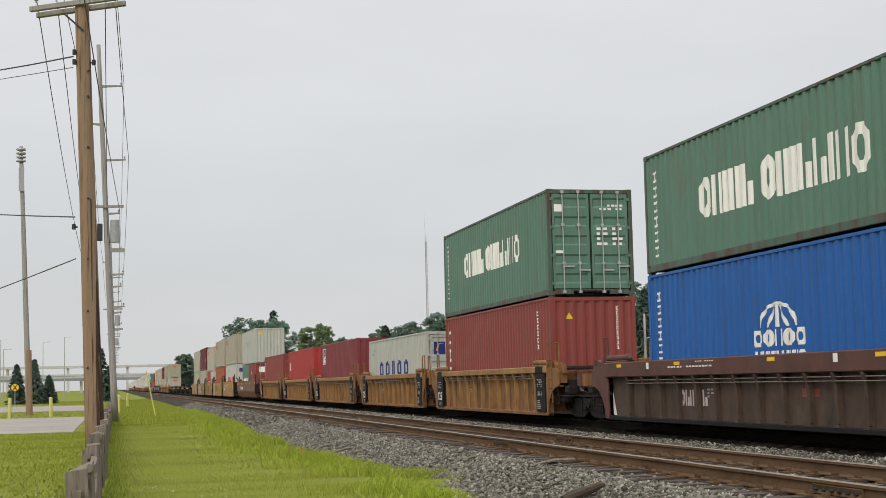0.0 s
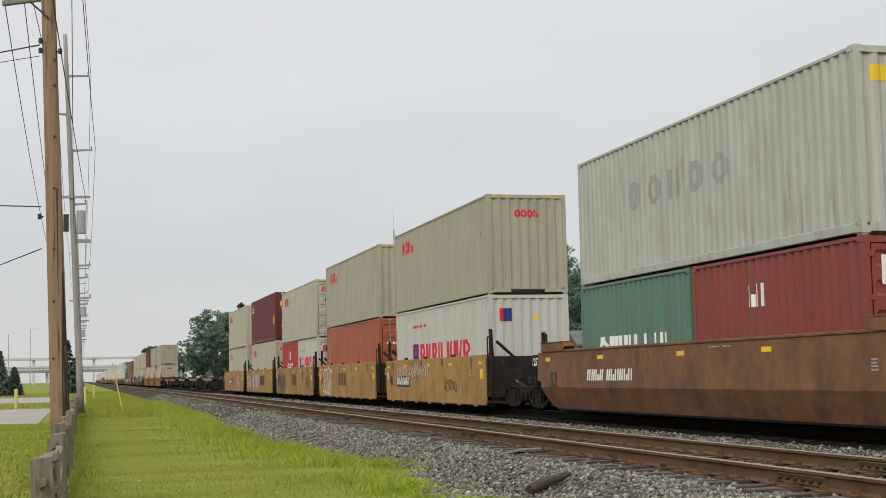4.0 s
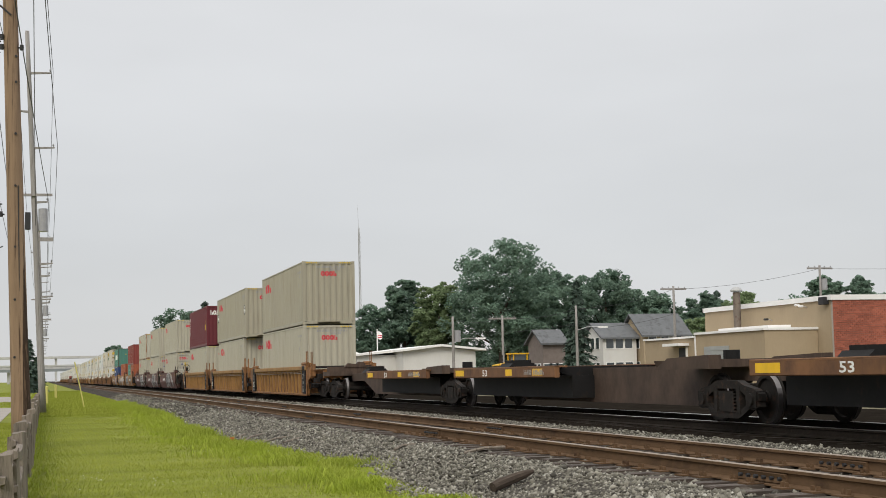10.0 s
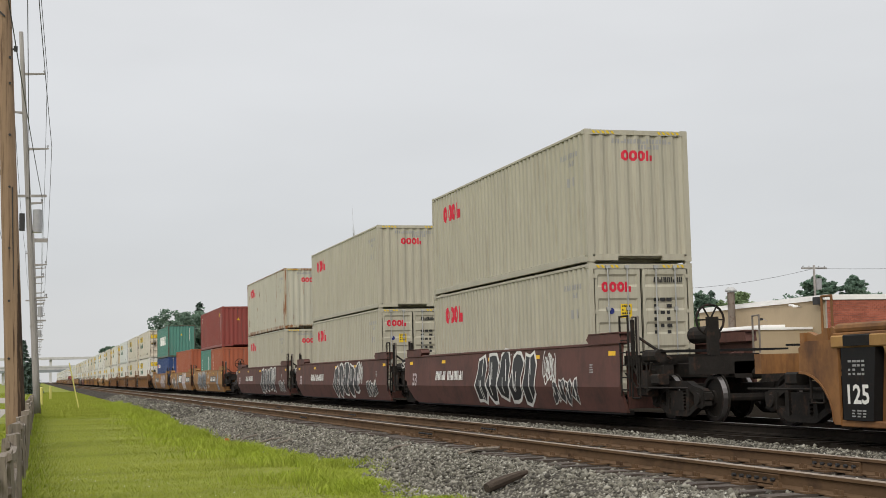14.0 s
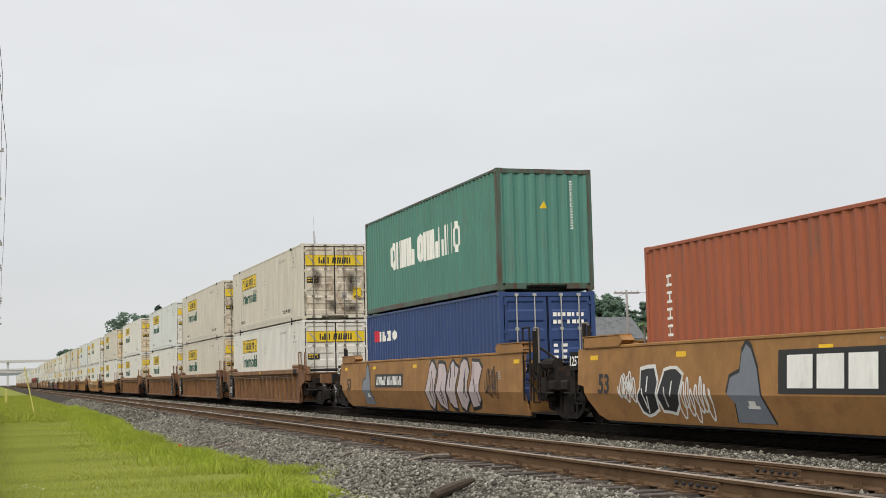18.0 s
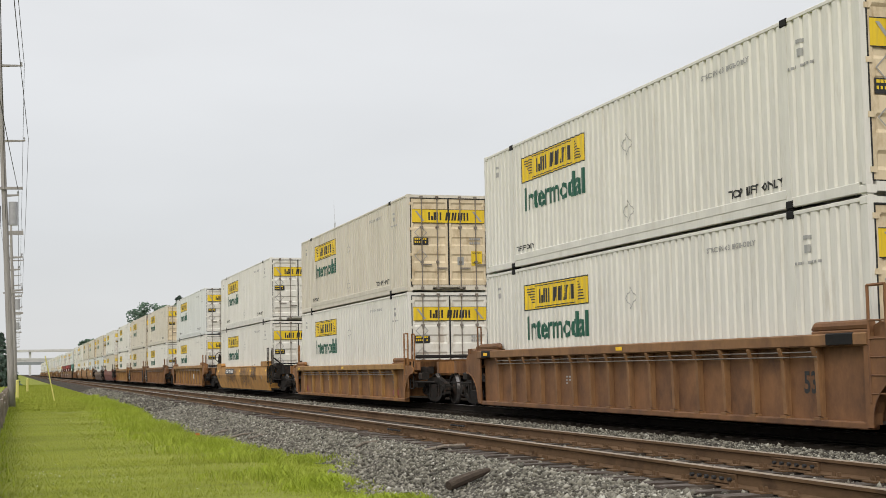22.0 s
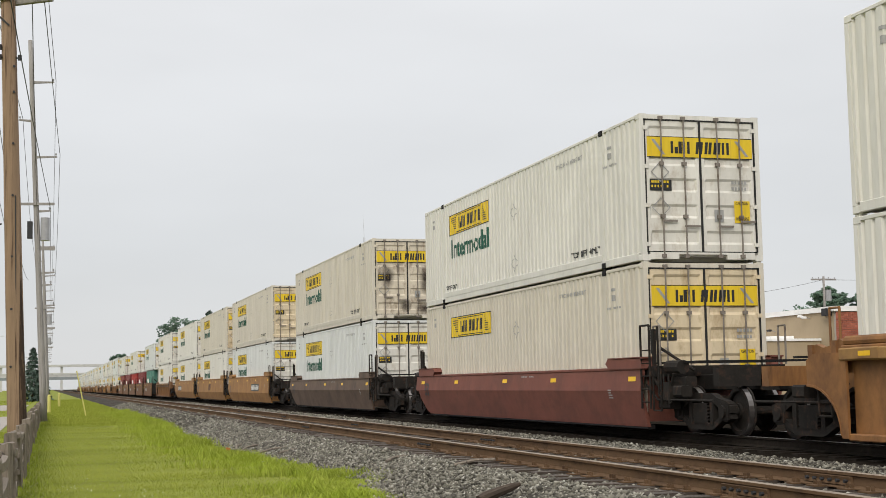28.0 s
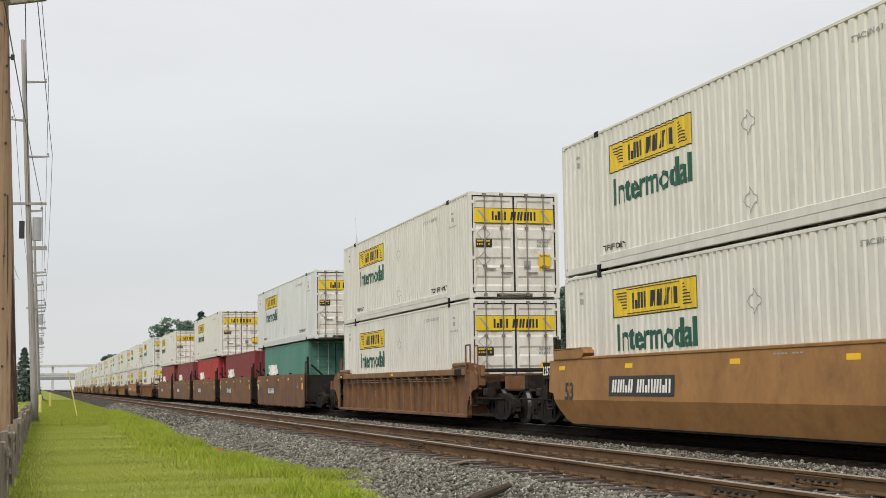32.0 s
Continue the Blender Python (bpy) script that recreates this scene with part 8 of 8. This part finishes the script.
for k in range(9):
    box_part(annex, "door_slat", 45.92, 45.945, 87.95, 91.65, 0.3 + 0.3 * k, 0.33 + 0.3 * k, M_DOORGREY)
box_part(annex, "door", 46.2, 46.3, 95.2, 96.4, 0.15, 3.0, M_DARK)
box_part(annex, "door_trim", 46.17, 46.3, 95.05, 95.2, 0.15, 3.1, M_TRIM)
box_part(annex, "door_canopy", 45.4, 46.3, 94.8, 97.6, 3.15, 3.35, M_TRIM)
box_part(annex, "roof_unit", 46.8, 48.5, 83.8, 91.0, 4.06, 4.26, M_TRIM)
box_part(annex, "downpipe", 45.9, 45.98, 93.0, 93.12, 0.3, 3.9, M_TRIM)
M_FLUE = surface("weathered_flue_steel", (0.17, 0.14, 0.115), 0.7, 0.3, 0.25, 2, 16, 0.1, (0.10, 0.06, 0.04), 0.42)
flue = thing("roof_flue", "rusty metal flue with a cap on the workshop roof", "chimney")
part("pipe", Geo().tube((49.2, 92.6, 4.0), (49.2, 92.6, 7.0), 0.27, n=18), M_FLUE, flue, smooth=False)
part("cap", Geo().lathe([(0.44, 7.05), (0.44, 7.16), (0.22, 7.36), (0.0, 7.40)], "z", 18), STEEL, flue, at=pose(49.2, 92.6, 0))
for y, z in ((84.6, 5.54), (84.1, 5.44), (88.9, 4.75)):
    fl = thing("flood_lamp", "white wall-mounted flood lamp on the workshop", "lamp", "flood lamps")
    part("arm", Geo().tube((49.98, y, z), (49.6, y, z + 0.1), 0.03, n=6), STEEL, fl)
    part("head", Geo().slab(49.36, 49.62, y - 0.16, y + 0.12, z + 0.0, z + 0.15, 0.04), M_TRIM if z > 4.9 else M_DARK, fl)
solid("wall_unit", Geo().slab(49.55, 49.97, 81.34, 81.94, 5.50, 6.00, 0.03), M_DARK, "dark metal box on the workshop wall", "wall unit")

# white shed with a low gable facing the line
shed = thing("white_shed", "long low white building with a shallow gable roof", "building")
part("wall", Geo().prism([(32.0, 0), (39.0, 0), (39.0, 3.55), (35.6, 3.95), (32.0, 3.6)], 125, 140, "y"), M_WHITEWALL, shed)
part("wall", Geo().box(28.3, 32.0, 128, 140, 0, 3.3), M_WHITEWALL, shed)
part("roof", Geo().prism([(31.6, 3.55), (35.6, 3.98), (39.9, 3.52), (39.9, 3.72), (35.6, 4.18), (31.6, 3.75)], 124.4, 140.4, "y"), M_TRIM, shed)
part("roof", Geo().prism([(28.0, 3.25), (32.0, 3.55), (32.0, 3.75), (28.0, 3.45)], 127.5, 140.4, "y"), M_TRIM, shed)
barn = thing("brick_house", "brown brick building with a steep white-edged gable", "building")
part("wall", Geo().prism([(26.0, 0), (31.6, 0), (31.6, 3.0), (29.6, 4.1), (26.0, 2.3)], 140, 152, "y"), M_BRICK, barn)
part("roof", Geo().prism([(24.0, 1.6), (29.6, 4.15), (29.6, 4.4), (23.6, 1.8)], 139.8, 160, "y"), M_ROOF, barn)
part("roof", Geo().prism([(29.6, 4.15), (32.2, 2.9), (32.4, 3.05), (29.6, 4.4)], 139.8, 152, "y"), M_ROOF, barn)
part("barge_board", Geo().prism([(25.2, 2.05), (29.6, 4.22), (29.6, 4.42), (25.0, 2.2)], 139.6, 139.8, "y").prism([(29.6, 4.22), (32.3, 2.85), (32.4, 3.05), (29.6, 4.42)], 139.6, 139.8, "y"), M_TRIM, barn)
part("awning", Geo().prism([(27.8, 2.3), (31.8, 2.7), (31.8, 2.95), (27.8, 2.5)], 138.6, 140, "y"), M_TRIM, barn)
green = thing("green_roof_shed", "low shed with a pale green roof slope", "building")
part("roof", Geo().prism([(23.2, 2.2), (26.2, 4.0), (26.2, 4.2), (23.0, 2.4)], 155, 172, "y"), M_TRIM, green)
part("wall", Geo().prism([(23.6, 0), (29, 0), (29, 4.0), (26.2, 4.0), (23.6, 2.4)], 155.5, 171, "y"), M_STUCCO, green)


def house(label, x, y, w, d, eave, ridge, wall, roof_m):
    h = thing("house", label, "house", "houses behind the railway")
    part("wall", Geo().prism([(y, 0), (y + d, 0), (y + d, eave), (y + d / 2, ridge - 0.1), (y, eave)], x, x + w, "x"), wall, h)
    part("roof", Geo().prism([(y - 0.5, eave - 0.25), (y + d / 2, ridge), (y + d / 2, ridge + 0.18), (y - 0.5, eave - 0.05)], x - 0.4, x + w + 0.4, "x"), roof_m, h)
    part("roof", Geo().prism([(y + d + 0.5, eave - 0.25), (y + d / 2, ridge), (y + d / 2, ridge + 0.18), (y + d + 0.5, eave - 0.05)], x - 0.4, x + w + 0.4, "x"), roof_m, h)
    for k in range(3):
        wx = x + w * (0.2 + 0.28 * k)
        for z in (1.0, 3.9):
            if z + 1.2 < eave:
                wn_ = part("window", Geo().box(wx - 0.55, wx + 0.55, y - 0.06, y, z - 0.05, z + 1.35), M_TRIM, h)
                part("pane", Geo().box(wx - 0.45, wx + 0.45, y - 0.08, y - 0.05, z + 0.03, z + 1.27), M_GLASS, wn_)
    for k in range(3):
        wy = y + d * (0.25 + 0.25 * k)
        for z in (1.0, 3.9):
            if z + 1.2 < eave:
                wn_ = part("window", Geo().box(x - 0.06, x, wy - 0.5, wy + 0.5, z - 0.05, z + 1.35), M_TRIM, h)
                part("pane", Geo().box(x - 0.08, x - 0.05, wy - 0.42, wy + 0.42, z + 0.03, z + 1.27), M_GLASS, wn_)
    return h


house("white two-storey house with a grey shingle roof", 62.3, 150, 4.2, 6, 5.23, 6.8, M_WHITEWALL, M_ROOF)
house("pale house with a broad grey roof", 66.8, 148.6, 5.6, 6.5, 5.4, 7.8, M_STUCCO, M_ROOF)
house("dark brown house half hidden by trees", 54.9, 150, 2.7, 5, 4.7, 6.1, surface("grey_brown_boards", (0.17, 0.14, 0.125), 0.85), M_ROOF)

# yellow bulldozer
dz = thing("bulldozer", "yellow tracked bulldozer parked by the line", "bulldozer")
DX, DY = 36.1, 106.0
dz.matrix_basis = pose(DX, DY, 0.0) @ Matrix.Scale(0.98, 4) @ pose(-DX, -DY, 0)
box_part(dz, "body", DX - 1.6, DX + 1.5, DY - 0.9, DY + 0.9, 0.9, 1.9, M_YELLOW)
part("bonnet", Geo().prism([(DX - 1.6, 1.2), (DX - 0.1, 1.2), (DX - 0.1, 2.35), (DX - 1.5, 2.1)], DY - 0.6, DY + 0.6, "y"), M_YELLOW, dz)
cab = part("cab", Geo().box(DX - 0.1, DX + 1.2, DY - 0.75, DY + 0.75, 1.85, 2.0), M_YELLOW, dz)
for px_ in (DX - 0.06, DX + 1.1):
    for py_ in (DY - 0.7, DY + 0.7):
        part("cab_post", Geo().tube((px_, py_, 1.95), (px_, py_, 2.95), 0.06, n=6), M_YELLOW, cab)
part("cab_window", Geo().prism([(DX, 1.98), (DX + 1.05, 1.98), (DX + 1.0, 2.93), (DX + 0.05, 2.93)], DY - 0.66, DY + 0.66, "y"), M_GLASS, cab)
part("cab_roof", Geo().slab(DX - 0.2, DX + 1.25, DY - 0.85, DY + 0.85, 2.93, 3.04), M_YELLOW, cab)
part("engine_grille", Geo().box(DX - 1.66, DX - 1.5, DY - 0.45, DY + 0.45, 1.3, 2.0), M_DARK, dz)
part("ripper", Geo().prism([(DX + 1.45, 1.5), (DX + 2.1, 1.6), (DX + 2.25, 0.5), (DX + 2.1, 0.5), (DX + 1.95, 1.3), (DX + 1.45, 1.2)], DY - 0.3, DY + 0.3, "y"), M_YELLOW, dz)
for s_ in (-1, 1):
    part("crawler", Geo().prism([(DX - 1.7, 0.5), (DX - 1.4, 0.12), (DX + 1.3, 0.12), (DX + 1.7, 0.5), (DX + 1.4, 0.95), (DX - 1.4, 0.95)], DY + s_ * 0.75 - 0.25, DY + s_ * 0.75 + 0.25, "y"), M_DARK, dz)
part("blade", Geo().prism([(DX - 2.2, 0.2), (DX - 2.05, 0.2), (DX - 2.2, 0.8), (DX - 1.95, 1.35), (DX - 2.1, 1.35), (DX - 2.35, 0.8)], DY - 1.6, DY + 1.6, "y"), M_YELLOW, dz)
part("exhaust", Geo().tube((DX - 0.8, DY, 2.2), (DX - 0.8, DY, 2.9), 0.06, n=8), M_DARK, dz)
part("lift_arm", Geo().tube((DX + 1.4, DY + 0.3, 1.6), (DX + 2.3, DY + 0.3, 1.0), 0.1, n=6), M_YELLOW, dz)


def street_pole(x, y, h, top, label, lamp=False, box_=False):
    p = thing("utility_pole", label, "utility pole", "poles behind the railway")
    part("shaft", taper(x, y, 0, x, y, h, 0.15, 0.10, 10, 4), M_POLEGREY, p, smooth=True)
    if top:
        part("crossarm", Geo().box(x - 1.25, x + 1.25, y - 0.07, y + 0.07, h - 0.35, h - 0.2), M_POLEGREY, p)
        for k in (-1.1, -0.5, 0.5, 1.1):
            insulator(p, x + k, y, h - 0.2)
    if lamp:
        part("lamp_arm", Geo().line([(x, y, h - 2.2), (x + 1.0, y, h - 1.9), (x + 2.2, y, h - 1.9)], 0.04), STEEL, p)
        part("lamp_head", Geo().slab(x + 2.0, x + 2.9, y - 0.15, y + 0.15, h - 2.0, h - 1.85, 0.03), M_TRIM, p)
    if box_:
        part("transformer", Geo().tube((x + 0.4, y, h - 2.2), (x + 0.4, y, h - 1.2), 0.28, n=14), M_INSUL, p)
    return p


street_pole(33.9, 115, 6.35, False, "street pole with lamp arm behind the white shed", True, True)
street_pole(38.4, 115, 6.4, True, "plain pole with a short crossarm")
street_pole(45.3, 115, 7.2, False, "pole with a lamp beside the trees", True)
street_pole(54.8, 115, 8.9, True, "pole with a crossarm behind the annex")
street_pole(66.8, 110, 10.4, True, "pole with crossarm and transformer behind the workshop", False, True)
street_pole(40.5, 190, 6.2, True, "distant pole with a crossarm beside the trees")
street_pole(24.5, 165, 5.8, False, "slim lamp post before the trees", True)
for a, b in (((33.9, 115, 6.1), (38.4, 115, 6.2)), ((38.4, 115, 6.2), (45.3, 115, 6.9)), ((45.3, 115, 6.9), (54.8, 115, 8.6)), ((54.8, 115, 8.6), (66.8, 110, 10.1)), ((33.9, 115, 5.0), (45.3, 115, 5.6)), ((45.3, 115, 5.2), (54.8, 115, 6.4)), ((66.8, 110, 10.1), (95, 104, 10.6))):
    wire("street_cable", "thin street cable between the poles", a, b, 0.35, 0.014, 8)
flag = thing("flagpole", "white flagpole with a drooping striped flag", "flagpole")
part("shaft", Geo().tube((31.2, 132, 0), (31.2, 132, 5.9), 0.05, n=8), M_TRIM, flag)
part("flag", Geo().prism([(31.25, 5.0), (31.5, 4.85), (31.7, 4.95), (31.68, 5.5), (31.5, 5.65), (31.25, 5.7)], 131.97, 132.03, "y"), M_TRIM, flag)
part("stripes", Geo().box(31.3, 31.66, 131.95, 131.965, 5.05, 5.13).box(31.3, 31.66, 131.95, 131.965, 5.25, 5.33), SIGN_RED, flag)

# radio mast far away
rm = thing("radio_mast", "very tall thin lattice radio mast in the distance", "mast")
for k in range(3):
    a = k * 2.094
    part("leg", Geo().tube((125.5 + 0.5 * math.cos(a), 560 + 0.5 * math.sin(a), 0), (125.2 + 0.3 * math.cos(a), 560 + 0.3 * math.sin(a), 62), 0.09, n=5), STEEL, rm)
lat = Geo()
for k in range(30):
    z = 2 * k
    for j in range(3):
        a, b = j * 2.094, (j + 1) * 2.094
        lat.tube((125.5 + 0.45 * math.cos(a), 560 + 0.45 * math.sin(a), z), (125.5 + 0.45 * math.cos(b), 560 + 0.45 * math.sin(b), z + 2), 0.05, n=4)
part("lattice", lat, STEEL, rm)
part("whip", Geo().tube((125.2, 560, 62), (124.8, 560, 71.5), 0.07, 0.03, n=5), STEEL, rm)

# trees
TREES = [  # x, y, height, width, leaves
    (57.3, 172, 19.0, 15.5, 0), (50.5, 178, 13.6, 8.0, 1), (68.5, 182, 15.6, 12.0, 0), (77.5, 186, 16.4, 13.0, 0), (86.0, 188, 13.2, 10.0, 0),
    (50.2, 196, 15.4, 8.5, 0), (45.2, 194, 11.5, 7.5, 0), (41.5, 200, 10.5, 6.0, 0), (55.0, 200, 11.0, 8.0, 0), (61.0, 176, 11.5, 9.0, 0),
    (91.5, 182, 12.4, 9.0, 0), (99.0, 186, 12.4, 9.5, 1), (92.5, 152, 12.6, 6.5, 0), (97.5, 152, 12.4, 6.0, 0),
    (37.0, 196, 9.6, 6.5, 0), (33.6, 200, 7.6, 5.0, 0), (27.3, 192, 10.2, 6.8, 1), (31.5, 196, 8.2, 5.5, 0),
    (18.5, 202, 11.7, 9.5, 0), (22.5, 206, 12.0, 8.5, 0), (73.0, 160, 9.0, 7.0, 0), (104.0, 178, 11.5, 9.0, 0),
    (80.0, 160, 8.0, 7.0, 1), (21.5, 455, 12.5, 9.0, 0), (28.0, 440, 11.5, 10.0, 0), (36.0, 430, 11.0, 12.0, 0),
    (110.0, 170, 12.0, 9.0, 0), (117.0, 172, 11.5, 9.0, 1),
]
for i, (x, y, h, w, kind) in enumerate(TREES):
    near = h > 12
    tree(x, y, h, w, ("light green" if kind else "dark green") + " leafy tree behind the railway", (M_LEAF, M_LEAF2)[kind], 100 + i, 30000 if near else 15000, 0.1, 0.08, 0.24 if near else 0.20)
for i in range(11):
    tree(36 + 7.2 * i, 197 + 3 * (i % 3), 5.2 + 1.3 * (i % 2), 9.5, "low green shrub under the trees", M_LEAF, 160 + i, 7000, 0.1, 0.02, 0.22)
conifer(25.6, 232, 14.4, 5.4, "tall dark conifer among the trees", 61, 3000, 0, 0.5)
conifer(36.9, 192, 9.9, 5.0, "pointed conifer among the trees", 62, 3000, 0, 0.45)
conifer(54.5, 138, 11.2, 4.6, "narrow green conifer before the white house", 64, 5200, 0, 0.3)
conifer(94.0, 183, 12.8, 5.5, "conifer behind the workshop", 63, 2600, 0, 0.45)


# ======== what moves: every car and every box, all at one speed ========
SPEED, LAG = 24.57, 0.0115


def motions():
    for ob, y0, z in MOVERS:
        walk(ob, [(t, pose(TRACK_X, y0 - SPEED * (t + LAG), z)) for t in (0.0, 8.0, 16.0, 24.0, 32.0)])


motions()
